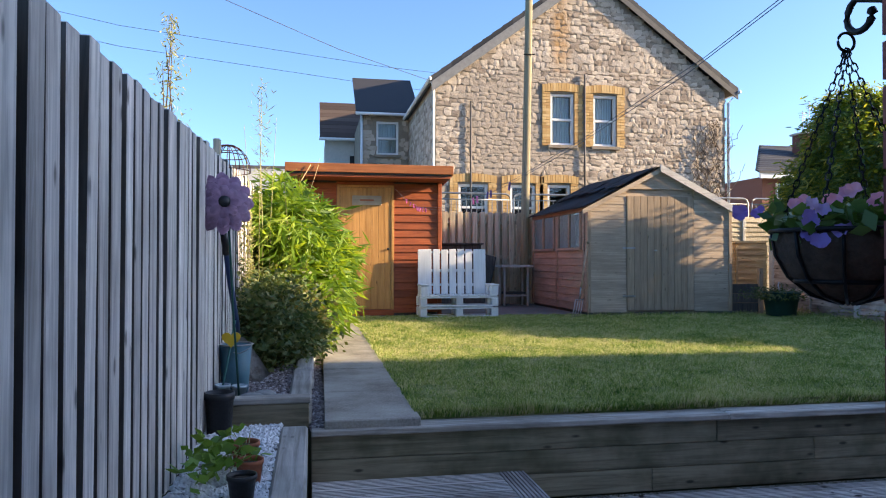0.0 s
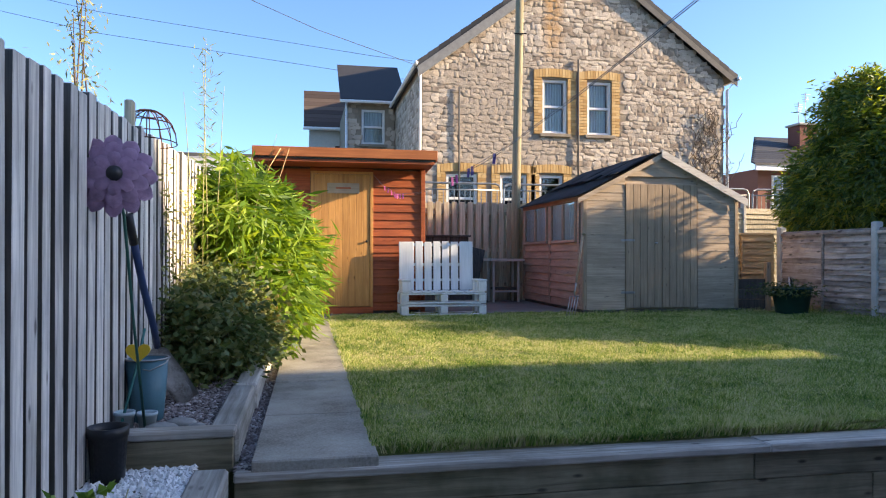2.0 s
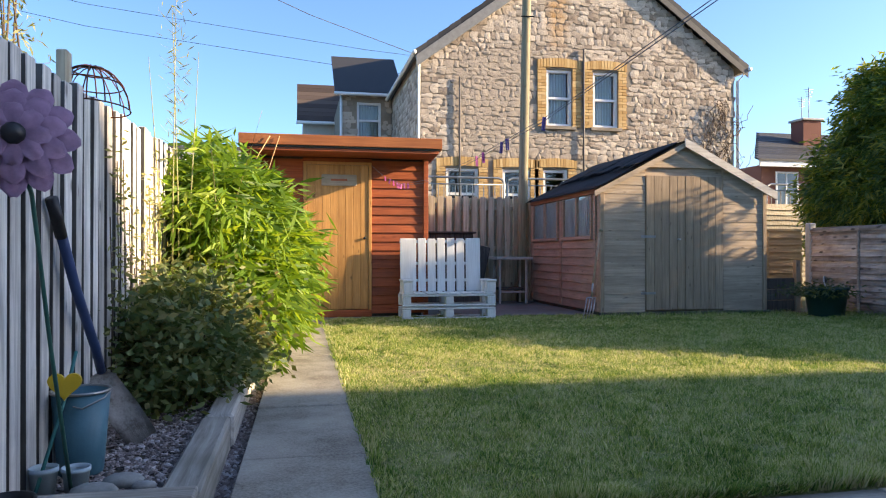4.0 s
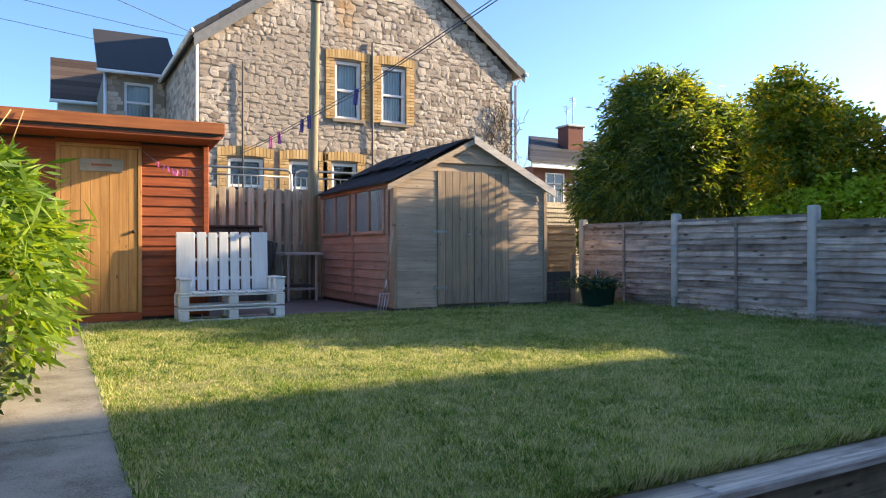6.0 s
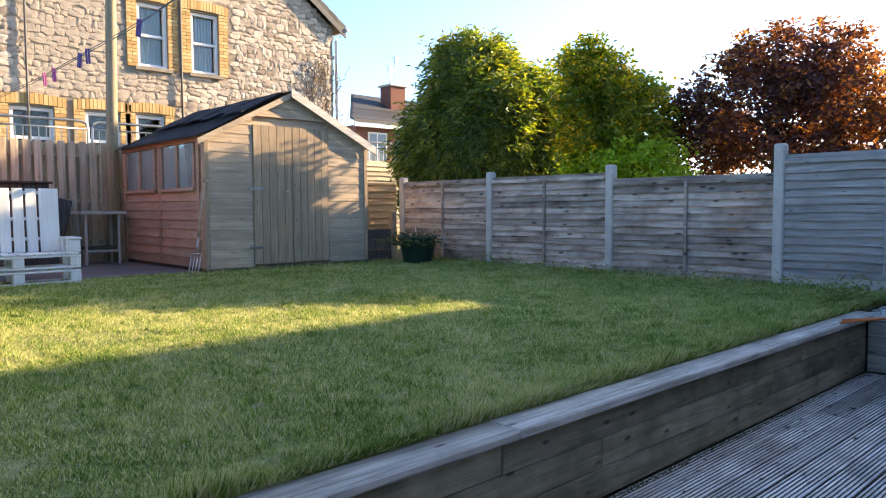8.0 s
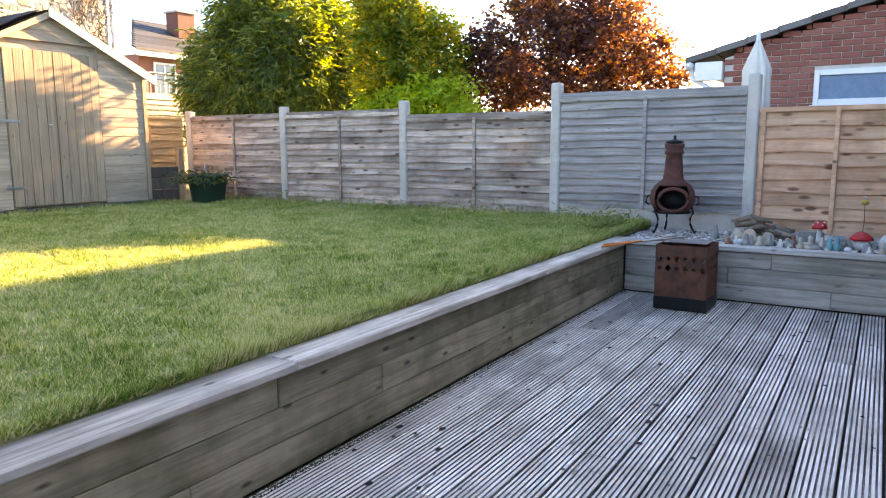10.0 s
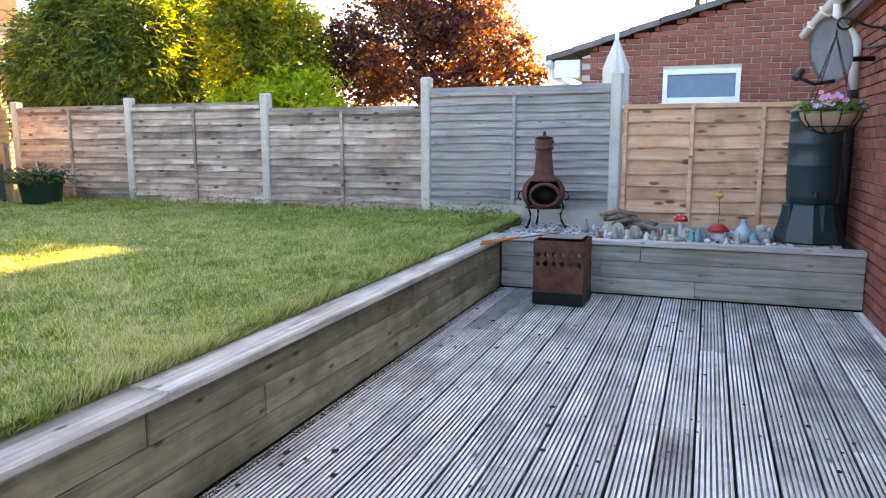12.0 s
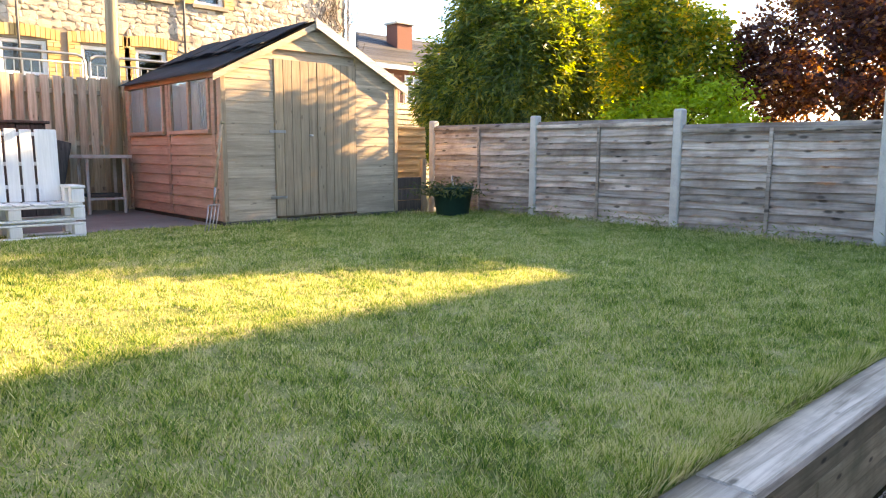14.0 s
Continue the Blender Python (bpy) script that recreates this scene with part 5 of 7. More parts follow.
# ---- own brick house beside the deck ----
def brick_wall(owner, u0, u1, z0, z1, place, holes=(), pick=None, limit=290, mat=M_RBRICK):
    """Bricks in stretcher bond on a wall; place(u, z) gives the pose of a brick's centre.
    The first `limit` inside pick are parts, the rest one joined mesh."""
    L, H, J = 0.213, 0.063, 0.012
    shared = []
    for s in range(3):
        bm = bmesh.new()
        bm_box(bm, -L / 2, -0.012, -H / 2, L / 2, 0.02, H / 2, 0.004)
        shared.append(mesh_of(bm, "brick", mat))
    rest = bmesh.new()
    count = 0
    z, r = z0 + H / 2, 0
    while z < z1:
        u = u0 + (L / 2 if r % 2 == 0 else 0)
        while u < u1:
            a, b = max(u - L / 2, u0), min(u + L / 2, u1)
            if b - a > 0.04 and not any(h[0] < u < h[2] and h[1] < z < h[3] for h in holes):
                whole = b - a > L - 0.01
                if whole and pick and count < limit and pick[0] < u < pick[2] and pick[1] < z < pick[3]:
                    part("brick", shared[count % 3], mat, owner, at=place(u, z))
                    count += 1
                else:
                    m = place((a + b) / 2, z)
                    for v in bm_box(rest, -(b - a) / 2, -0.012, -H / 2, (b - a) / 2, 0.02, H / 2):
                        v.co = m @ v.co
            u += L + J
        z += H + J
        r += 1
    tagged(part("bricks", rest, mat, owner), "", "", "", "stuff")


own = thing("brick_bungalow", "red brick bungalow wall beside the deck", "house", "", "structure")
WY = 0.37
body = boxpart("wall", own, M_BRICKMORTAR, 1.014, -6.0, -0.11, 9.0, WY - 0.003, 2.32, 0)
brick_wall(body, 1.002, 9.0, -0.08, 2.28, lambda u, z: pose(u, WY + 0.009, z, 0, 0, 180), (), (3.9, 0.1, 6.3, 1.95))
brick_wall(body, -5.5, WY, -0.08, 2.28, lambda u, z: pose(1.002, u, z, 0, 0, -90), (), None)
boxpart("soffit", own, M_UPVC, 0.95, WY, 2.16, 9.25, WY + 0.12, 2.20, 0.004, "white soffit board")
boxpart("fascia", own, M_BARGE, 0.9, WY + 0.122, 2.13, 9.25, WY + 0.145, 2.30, 0.004)
bm = bmesh.new()
v = bm_box(bm, 0.75, -3.4, 2.27, 9.3, WY + 0.20, 2.37)
for p in v:
    if p.co.y < 0:
        p.co.z += 1.9
part("roof", bm, M_BROWNTILE, own, "brown tiled roof")
bm = bmesh.new()
v = bm_box(bm, 0.75, -7.3, 2.27, 9.3, -3.402, 2.37)
for p in v:
    if p.co.y > -5:
        p.co.z += 1.9
part("roof", bm, M_BROWNTILE, own)
for x in (1.014, 8.9):
    bm = bmesh.new()
    tri = [(WY - 0.004, 2.322), (-3.4, 4.12), (-5.99, 2.85), (-5.99, 2.322)]
    f = [bm.verts.new((x, y, z)) for y, z in tri]
    b = [bm.verts.new((x + 0.1, y, z)) for y, z in tri]
    bm.faces.new(f)
    bm.faces.new(b[::-1])
    for i in range(4):
        j = (i + 1) % 4
        bm.faces.new((f[j], f[i], b[i], b[j]))
    bmesh.ops.recalc_face_normals(bm, faces=bm.faces[:])
    part("gable", bm, M_RENDER, own)
# half-round gutter, with brackets, and the swan-neck downpipe
bm = bmesh.new()
n = 8
rings = []
for x in (2.0, 9.1):
    rings.append([bm.verts.new((x, WY + 0.21 + r * math.cos(math.pi + math.pi * k / n), 2.26 + r * math.sin(math.pi + math.pi * k / n))) for r in (0.058, 0.052) for k in range(n + 1)])
for k in range(n):
    for o in (0, n + 1):
        bm.faces.new((rings[0][o + k], rings[0][o + k + 1], rings[1][o + k + 1], rings[1][o + k]))
for k in (0, n):
    bm.faces.new((rings[0][k], rings[1][k], rings[1][k + n + 1], rings[0][k + n + 1]))
bm.faces.new(rings[1][:n + 1])
part("gutter", bm, M_UPVC, own, "white half-round gutter")
for x in (7.5, 8.3):
    bm = bmesh.new()
    tube(bm, [(x, WY + 0.15, 2.26), (x, WY + 0.16, 2.20), (x, WY + 0.21, 2.195), (x, WY + 0.27, 2.22), (x, WY + 0.275, 2.27)], 0.012, 6)
    part("gutter_bracket", bm, M_UPVC, own)
tubepart("downpipe", own, M_UPVC, [(7.05, WY + 0.21, 2.22), (7.05, WY + 0.21, 2.10), (7.05, WY + 0.17, 2.03), (7.05, WY + 0.10, 1.99), (7.05, WY + 0.065, 1.93), (7.05, WY + 0.065, 1.55)], 0.036, 12, "white swan-neck downpipe")
tubepart("downpipe_end", own, M_BLACKPLASTIC, [(7.05, WY + 0.065, 1.56), (7.05, WY + 0.065, 1.42), (7.0, WY + 0.075, 0.9), (6.98, WY + 0.075, 0.42)], 0.04, 10, "black lower pipe")
boxpart("window_sill", own, M_UPVC, 3.05, WY + 0.022, 0.83, 4.30, WY + 0.08, 0.87, 0.006, "white window sill")
boxpart("window_frame", own, M_UPVC, 3.1, WY + 0.022, 0.872, 4.25, WY + 0.05, 1.95, 0.006)
tubepart("wall_cable", own, M_CABLE, [(5.2, WY + 0.03, 1.80), (5.8, WY + 0.028, 1.78), (6.5, WY + 0.03, 1.82), (6.9, WY + 0.03, 1.86)], 0.009, 6)

# satellite dish
dish = thing("satellite_dish", "grey oval satellite dish on the house wall", "satellite dish")
bm = bmesh.new()
rings = []
for r in range(6):
    f = r / 5
    rings.append([bm.verts.new((0.20 * f * math.cos(k * math.pi / 12), -0.045 * f * f, 0.23 * f * math.sin(k * math.pi / 12))) for k in range(24)] if r else [bm.verts.new((0, 0, 0))])
for k in range(24):
    bm.faces.new((rings[0][0], rings[1][k], rings[1][(k + 1) % 24]))
for a, b in zip(rings[1:], rings[2:]):
    for k in range(24):
        bm.faces.new((a[k], b[k], b[(k + 1) % 24], a[(k + 1) % 24]))
bmesh.ops.solidify(bm, geom=bm.faces[:], thickness=0.006)
DM = pose(6.42, 0.66, 1.80, 12, 0, 215)
M_DISH = plain("grey_dish_paint", (0.36, 0.38, 0.41), 0.45)
part("reflector", bm, M_DISH, dish, "", True, DM)
tubepart("feed_arm", dish, M_BLACKPLASTIC, [DM @ Vector(p) for p in ((0, 0.0, -0.21), (0, -0.20, -0.20), (0, -0.34, -0.12))], 0.013, 6)
tubepart("receiver", dish, M_BLACKPLASTIC, [DM @ Vector(p) for p in ((0, -0.35, -0.13), (0, -0.29, -0.09))], 0.028, 10)
tubepart("mount", dish, M_IRON, [DM @ Vector((0, 0.01, 0)), (6.50, 0.55, 1.74), (6.52, WY + 0.03, 1.74)], 0.018, 8)

# ---- hanging baskets ----
M_COIR = ground_mat("coir_liner", [(0.3, (0.05, 0.035, 0.025)), (0.6, (0.12, 0.085, 0.06)), (0.8, (0.2, 0.15, 0.11))], 9, 0.9)
M_PLEAF = leaf("basket_leaf", [(0.2, (0.03, 0.07, 0.02)), (0.6, (0.08, 0.16, 0.04)), (0.9, (0.16, 0.25, 0.08))], 0.25)
M_VIOLET = leaf("violet_petal", [(0.2, (0.13, 0.07, 0.36)), (0.6, (0.26, 0.16, 0.55)), (0.9, (0.5, 0.4, 0.74))], 0.25)
M_PINK = leaf("pink_petal", [(0.2, (0.55, 0.18, 0.36)), (0.6, (0.72, 0.32, 0.50)), (0.9, (0.82, 0.55, 0.68))], 0.25)
M_LILAC = leaf("lilac_petal", [(0.2, (0.36, 0.22, 0.55)), (0.7, (0.55, 0.40, 0.72)), (0.9, (0.7, 0.6, 0.8))], 0.25)


def bloom(bm, c, r, facing, petals=5, ruffle=0.25, seed=0):
    """A trumpet flower of overlapping rounded petals."""
    q = random.Random(seed)
    f = Vector(facing).normalized()
    a = f.orthogonal().normalized()
    b = f.cross(a)
    c = Vector(c)
    n = petals * 4
    rim = []
    for k in range(n):
        t = 2 * math.pi * k / n
        rr = r * (0.82 + 0.18 * abs(math.sin(t * petals / 2))) * q.uniform(0.9, 1.08)
        rim.append(bm.verts.new(c + rr * (math.cos(t) * a + math.sin(t) * b) + f * q.uniform(-ruffle, ruffle) * r))
    mid = [bm.verts.new(c + 0.45 * r * (math.cos(2 * math.pi * k / n) * a + math.sin(2 * math.pi * k / n) * b) - f * 0.12 * r) for k in range(n)]
    heart = bm.verts.new(c - f * 0.5 * r)
    for k in range(n):
        j = (k + 1) % n
        bm.faces.new((mid[k], mid[j], rim[j], rim[k]))
        bm.faces.new((heart, mid[j], mid[k]))


def chain(parent, p, q):
    """A chain of small wire links."""
    p, q = Vector(p), Vector(q)
    n = max(3, int((q - p).length / 0.019))
    d = (q - p).normalized()
    a = d.orthogonal().normalized()
    b = d.cross(a)
    bm = bmesh.new()
    for i in range(n):
        c = p + (q - p) * ((i + 0.5) / n)
        s = a if i % 2 else b
        ring = [c + d * 0.0125 * math.cos(t) + s * 0.006 * math.sin(t) for t in [k * math.pi / 3 for k in range(7)]]
        tube(bm, ring, 0.0017, 4)
    return part("chain", bm, M_IRON, parent, "thin black chain")


def hanging_basket(x, y, rim_z, hook_z, radius, depth, blooms, label, chains=4, liner=M_COIR, seed=1, aim=-0.7):
    q = random.Random(seed)
    t = thing("hanging_basket", label, "hanging basket", "hanging baskets on the house")
    bm = bmesh.new()
    lathe(bm, [(radius * math.sin(a), rim_z - depth * math.cos(a)) for a in (0.12, 0.4, 0.7, 0.95, 1.2, 1.4, 1.57)], 28, (x, y))
    part("liner", bm, liner, t, "brown coir liner", True)
    for rr, zz in ((radius + 0.006, rim_z + 0.003), (radius * 0.72, rim_z - depth * 0.70)):
        tubepart("hoop", t, M_IRON, [(x + rr * math.cos(k * math.pi / 14), y + rr * math.sin(k * math.pi / 14), zz) for k in range(29)], 0.0055, 6)
    for k in range(10):
        c, s = math.cos(k * math.pi / 5 + 0.2), math.sin(k * math.pi / 5 + 0.2)
        tubepart("wire", t, M_IRON, [(x + (radius + 0.005) * math.sin(a) * c, y + (radius + 0.005) * math.sin(a) * s, rim_z - (depth + 0.005) * math.cos(a)) for a in (0.1, 0.5, 0.9, 1.25, 1.57)], 0.004, 5)
    for k in range(chains):
        an = k * 2 * math.pi / chains + 0.55
        chain(t, (x + radius * math.cos(an), y + radius * math.sin(an), rim_z), (x, y, hook_z - 0.035))
    tubepart("ring", t, M_IRON, [(x + 0.021 * math.cos(k * math.pi / 8), y, hook_z - 0.02 + 0.021 * math.sin(k * math.pi / 8)) for k in range(17)], 0.0032, 6)
    n = 420
    ang = nrng.uniform(0, 2 * np.pi, n)
    rr = radius * 1.02 * np.sqrt(nrng.uniform(0.05, 1.15, n))
    c = np.stack([x + rr * np.cos(ang), y + rr * np.sin(ang), rim_z + nrng.uniform(-0.01, 0.055, n)], 1)
    me = blade_mesh("foliage", leaf_cards(c, np.zeros((n, 3)) + (0, 0, 0.3), 0.042, 0.030), 4, M_PLEAF)
    part("foliage", me, None, t)
    blooms = blooms + [(dx * q.uniform(0.8, 1.05) + q.uniform(-0.03, 0.03), dy + q.uniform(-0.045, 0.045), dz * q.uniform(0.7, 1.1) + 0.012, r * 0.9, mat) for dx, dy, dz, r, mat in blooms]
    for i, (dx, dy, dz, r, mat) in enumerate(blooms):
        bm = bmesh.new()
        bloom(bm, (x + dx, y + dy, rim_z + dz), r * 0.54, (-0.65 + q.uniform(-0.35, 0.35), aim + q.uniform(-0.35, 0.35), 0.35), 5, 0.34, seed * 50 + i)
        part("flower", bm, mat, t, "", True)
    return t


def wall_bracket(x, y, z):
    """A forged scroll bracket from the house wall to the hook."""
    t = thing("basket_bracket", "black wrought-iron scroll bracket on the brick wall", "bracket", "brackets on the house")
    pts = [(x, WY + 0.022, z - 0.01), (x, WY + 0.10, z - 0.004), (x, y - 0.19, z + 0.006), (x, y - 0.14, z + 0.026), (x, y - 0.10, z + 0.050)]
    for k in range(13):
        a = math.radians(110 + k * 22)
        r = 0.044 - 0.0015 * k
        pts.append((x, y - 0.036 - r * math.cos(a) * 1.1 - 0.010, z + 0.034 + r * math.sin(a)))
    tubepart("arm", t, M_IRON, pts, [0.0075] * 15 + [0.009, 0.011, 0.008], 8)
    boxpart("plate", t, M_IRON, x - 0.014, WY + 0.021, z - 0.12, x + 0.014, WY + 0.027, z + 0.10, 0.002)
    tubepart("brace", t, M_IRON, [(x, WY + 0.025, z - 0.11), (x, WY + 0.06, z - 0.05), (x, WY + 0.13, z - 0.004)], 0.006, 6)


hanging_basket(1.235, 0.75, 1.33, 1.775, 0.152, 0.155, [
    (-0.23, 0.05, 0.045, 0.036, M_VIOLET), (-0.145, -0.07, 0.02, 0.034, M_VIOLET), (-0.14, -0.09, -0.02, 0.036, M_VIOLET), (-0.125, -0.08, 0.045, 0.03, M_LILAC), (-0.11, -0.11, 0.0, 0.030, M_VIOLET),
    (-0.07, -0.10, 0.085, 0.034, M_PINK), (-0.03, -0.15, 0.06, 0.032, M_PINK), (0.01, -0.16, 0.085, 0.03, M_PINK), (0.03, -0.05, 0.07, 0.036, M_PINK), (0.08, -0.06, 0.055, 0.034, M_LILAC),
    (0.12, -0.02, 0.05, 0.034, M_PINK), (0.02, 0.06, 0.08, 0.034, M_PINK), (-0.11, 0.03, 0.065, 0.028, M_PINK), (0.10, 0.09, 0.05, 0.034, M_VIOLET)],
    "wire hanging basket of pink and violet petunias", 4, M_COIR, 1)
wall_bracket(1.235, 0.75, 1.766)
hanging_basket(5.85, 0.74, 1.36, 1.86, 0.178, 0.14, [
    (-0.15, 0.10, 0.03, 0.038, M_LILAC), (-0.18, 0.02, 0.04, 0.038, M_PINK), (-0.17, -0.06, 0.06, 0.036, M_PINK), (-0.16, 0.06, 0.09, 0.036, M_PINK), (-0.19, -0.02, 0.085, 0.034, M_LILAC), (-0.14, -0.13, 0.05, 0.036, M_VIOLET), (-0.12, -0.16, 0.02, 0.034, M_VIOLET), (-0.08, 0.06, 0.09, 0.035, M_LILAC), (-0.10, -0.02, 0.10, 0.036, M_PINK), (-0.03, 0.0, 0.085, 0.036, M_PINK), (0.0, -0.08, 0.05, 0.034, M_LILAC),
    (-0.12, -0.08, 0.02, 0.034, M_VIOLET), (-0.04, -0.13, 0.03, 0.034, M_VIOLET), (0.06, 0.05, 0.08, 0.034, M_PINK), (-0.06, 0.11, 0.04, 0.032, M_PINK)],
    "wire hanging basket of pink and lilac flowers", 4, plain("pale_liner", (0.34, 0.24, 0.16), 0.9), 2, 0.15)
wall_bracket(5.85, 0.74, 1.86)

# ---- water butt on its stand ----
butt = thing("water_butt", "dark green ribbed plastic water butt on a stand", "water butt")
BXC, BYC = 6.76, 0.70
bm = bmesh.new()
prof = [(0.150, 0.70), (0.172, 0.712), (0.180, 0.78)]
for z in (0.98, 1.14, 1.30):
    prof += [(0.184, z), (0.188, z + 0.006), (0.188, z + 0.018), (0.183, z + 0.024)]
prof += [(0.176, 1.37), (0.186, 1.375), (0.186, 1.40), (0.13, 1.42), (0.02, 1.43)]
lathe(bm, prof, 32, (BXC, BYC))
part("barrel", bm, M_BUTT, butt, "", True)
bm = bmesh.new()
lathe(bm, [(0.255, 0.418), (0.25, 0.44), (0.185, 0.69), (0.17, 0.705)], 8, (BXC, BYC))
part("stand", bm, M_BUTT, butt)
for k in range(4):
    an = k * math.pi / 2 + 0.5
    c, s = math.cos(an), math.sin(an)
    ob = boxpart("stand_rib", butt, M_BUTT, 0.155, -0.05, 0.0, 0.215, 0.05, 0.28, 0.012)
    ob.matrix_basis = pose(BXC, BYC, 0.42, 0, 0, math.degrees(an))
tubepart("tap", butt, M_BLACKPLASTIC, [(BXC - 0.178, BYC, 0.79), (BXC - 0.265, BYC, 0.79), (BXC - 0.275, BYC, 0.755)], 0.014, 8)

# ---- fire box ----
fire = thing("fire_basket", "square rusty steel fire basket with cut diamond pattern", "fire pit")
FX0, FX1, FY0, FY1, FZ = 5.66, 6.02, 2.24, 2.60, 0.47


def pierced_side(bm, m):
    """A steel sheet, 0.36 wide, with two rows of diamond holes and a low band of solid plate."""
    n = 6
    w = 0.36 / n
    z0, z1 = 0.27, 0.405
    def quad(p):
        bm.faces.new([bm.verts.new(m @ Vector((u, 0, z))) for u, z in p])
    quad([(0, 0.05), (0.36, 0.05), (0.36, z0), (0, z0)])
    quad([(0, z1), (0.36, z1), (0.36, FZ), (0, FZ)])
    zs = (z0 + z1) / 2
    for i in range(n):
        for r, (a, b) in enumerate(((z0, zs), (zs, z1))):
            u0, u1 = i * w, (i + 1) * w
            cu, cz = (u0 + u1) / 2, (a + b) / 2
            hu, hz = (0.38 * w, 0.40 * (b - a)) if (i + r) % 2 else (0.30 * w, 0.30 * (b - a))
            o = [(u0, a), (cu, a), (u1, a), (u1, cz), (u1, b), (cu, b), (u0, b), (u0, cz)]
            d = [(cu, cz - hz), (cu + hu, cz), (cu, cz + hz), (cu - hu, cz)]
            quad([o[0], o[1], d[0], d[3], o[7]])
            quad([o[1], o[2], o[3], d[1], d[0]])
            quad([o[3], o[4], o[5], d[2], d[1]])
            quad([o[7], d[3], d[2], o[5], o[6]])
    bmesh.ops.remove_doubles(bm, verts=bm.verts, dist=0.0004)


for m in (pose(FX0, FY1, 0.0, 0, 0, -90), pose(FX0, FY0, 0.0), pose(FX1, FY0, 0.0, 0, 0, 90), pose(FX1, FY1, 0.0, 0, 0, 180)):
    bm = bmesh.new()
    pierced_side(bm, m)
    bmesh.ops.solidify(bm, geom=bm.faces[:], thickness=0.003)
    bmesh.ops.recalc_face_normals(bm, faces=bm.faces[:])
    part("side_panel", bm, M_RUST, fire, "rust-brown pierced panel")
for x in (FX0, FX1 - 0.02):
    for y in (FY0, FY1 - 0.02):
        boxpart("corner_angle", fire, M_IRON, x + 0.003, y + 0.003, 0.003, x + 0.017, y + 0.017, FZ - 0.005, 0.001)
for a, b, c, d in ((FX0 - 0.004, FY0 - 0.004, FX0 - 0.001, FY1 + 0.004), (FX0 - 0.001, FY0 - 0.004, FX1 + 0.001, FY0 - 0.001), (FX1 + 0.001, FY0 - 0.004, FX1 + 0.004, FY1 + 0.004)):
    boxpart("foot_band", fire, M_IRON, a, b, 0.003, c, d, 0.095, 0, "sooty black base band")
boxpart("ash_tray", fire, M_IRON, FX0 + 0.02, FY0 + 0.02, 0.12, FX1 - 0.02, FY1 - 0.02, 0.13, 0)
tongs = thing("garden_shears", "long-handled shears with orange grips", "shears")
M_ORANGE = plain("orange_grip", (0.62, 0.16, 0.03), 0.5)
tubepart("blade", tongs, M_STEEL, [(6.05, 2.50, 0.480), (5.72, 2.72, 0.478)], 0.010, 6)
tubepart("blade", tongs, M_STEEL, [(6.07, 2.58, 0.480), (5.72, 2.72, 0.478)], 0.010, 6)
tubepart("grip", tongs, M_ORANGE, [(5.72, 2.72, 0.478), (5.60, 2.985, 0.430)], 0.008, 8)
tubepart("grip", tongs, M_ORANGE, [(5.72, 2.72, 0.478), (5.72, 3.01, 0.430)], 0.008, 8)
tray = tagged(boxpart("grill_plate", None, M_STEEL, 5.80, 2.28, 0.4705, 6.0, 2.58, 0.478, 0.002), "grey steel plate resting on the fire basket", "plate")

# ---- chiminea ----
chim = thing("chiminea", "rust-red cast iron chiminea on a scrolled stand", "chiminea")
CX, CYC = 7.0, 2.83
bm = bmesh.new()
prof = [(0.10, 0.575), (0.15, 0.60), (0.185, 0.655), (0.195, 0.71), (0.185, 0.77), (0.15, 0.825), (0.105, 0.86), (0.085, 0.885), (0.09, 0.90), (0.082, 0.915), (0.074, 1.02), (0.068, 1.09), (0.082, 1.10), (0.082, 1.125), (0.070, 1.13), (0.085, 1.165), (0.085, 1.185), (0.05, 1.19)]
lathe(bm, prof, 28, (CX, CYC))
mouth = [f for f in bm.faces if abs(f.calc_center_median().z - 0.70) < 0.10 and (f.calc_center_median() - Vector((CX, CYC, 0))).xy.normalized().dot(Vector((-0.96, -0.28))) > 0.66]
bmesh.ops.delete(bm, geom=mouth, context="FACES")
bmesh.ops.solidify(bm, geom=bm.faces[:], thickness=0.008)
part("body", bm, M_TERRA, chim, "", True)
# Black inner shell, a little smaller than the body, open at the mouth.
bm = bmesh.new()
lathe(bm, [(r * 0.90, z) for r, z in prof[1:8]], 28, (CX, CYC))
hole = [f for f in bm.faces if abs(f.calc_center_median().z - 0.70) < 0.10 and (f.calc_center_median() - Vector((CX, CYC, 0))).xy.normalized().dot(Vector((-0.96, -0.28))) > 0.66]
bmesh.ops.delete(bm, geom=hole, context="FACES")
part("firebox", bm, M_IRON, chim, "black inner shell behind the mouth", True)
m = Matrix.Translation((CX, CYC, 0.70)) @ Matrix.Rotation(math.atan2(-0.28, -0.96), 4, "Z")
tubepart("mouth_rim", chim, M_TERRA, [m @ Vector((0.15, 0.125 * math.cos(k * math.pi / 10), 0.098 * math.sin(k * math.pi / 10))) for k in range(21)], 0.016, 8)
bm = bmesh.new()
lathe(bm, [(0.075, 1.19), (0.08, 1.205), (0.05, 1.215), (0.015, 1.222), (0.012, 1.24), (0.016, 1.25), (0.004, 1.262)], 20, (CX, CYC))
part("lid", bm, M_IRON, chim, "dark lid with a knob", True)
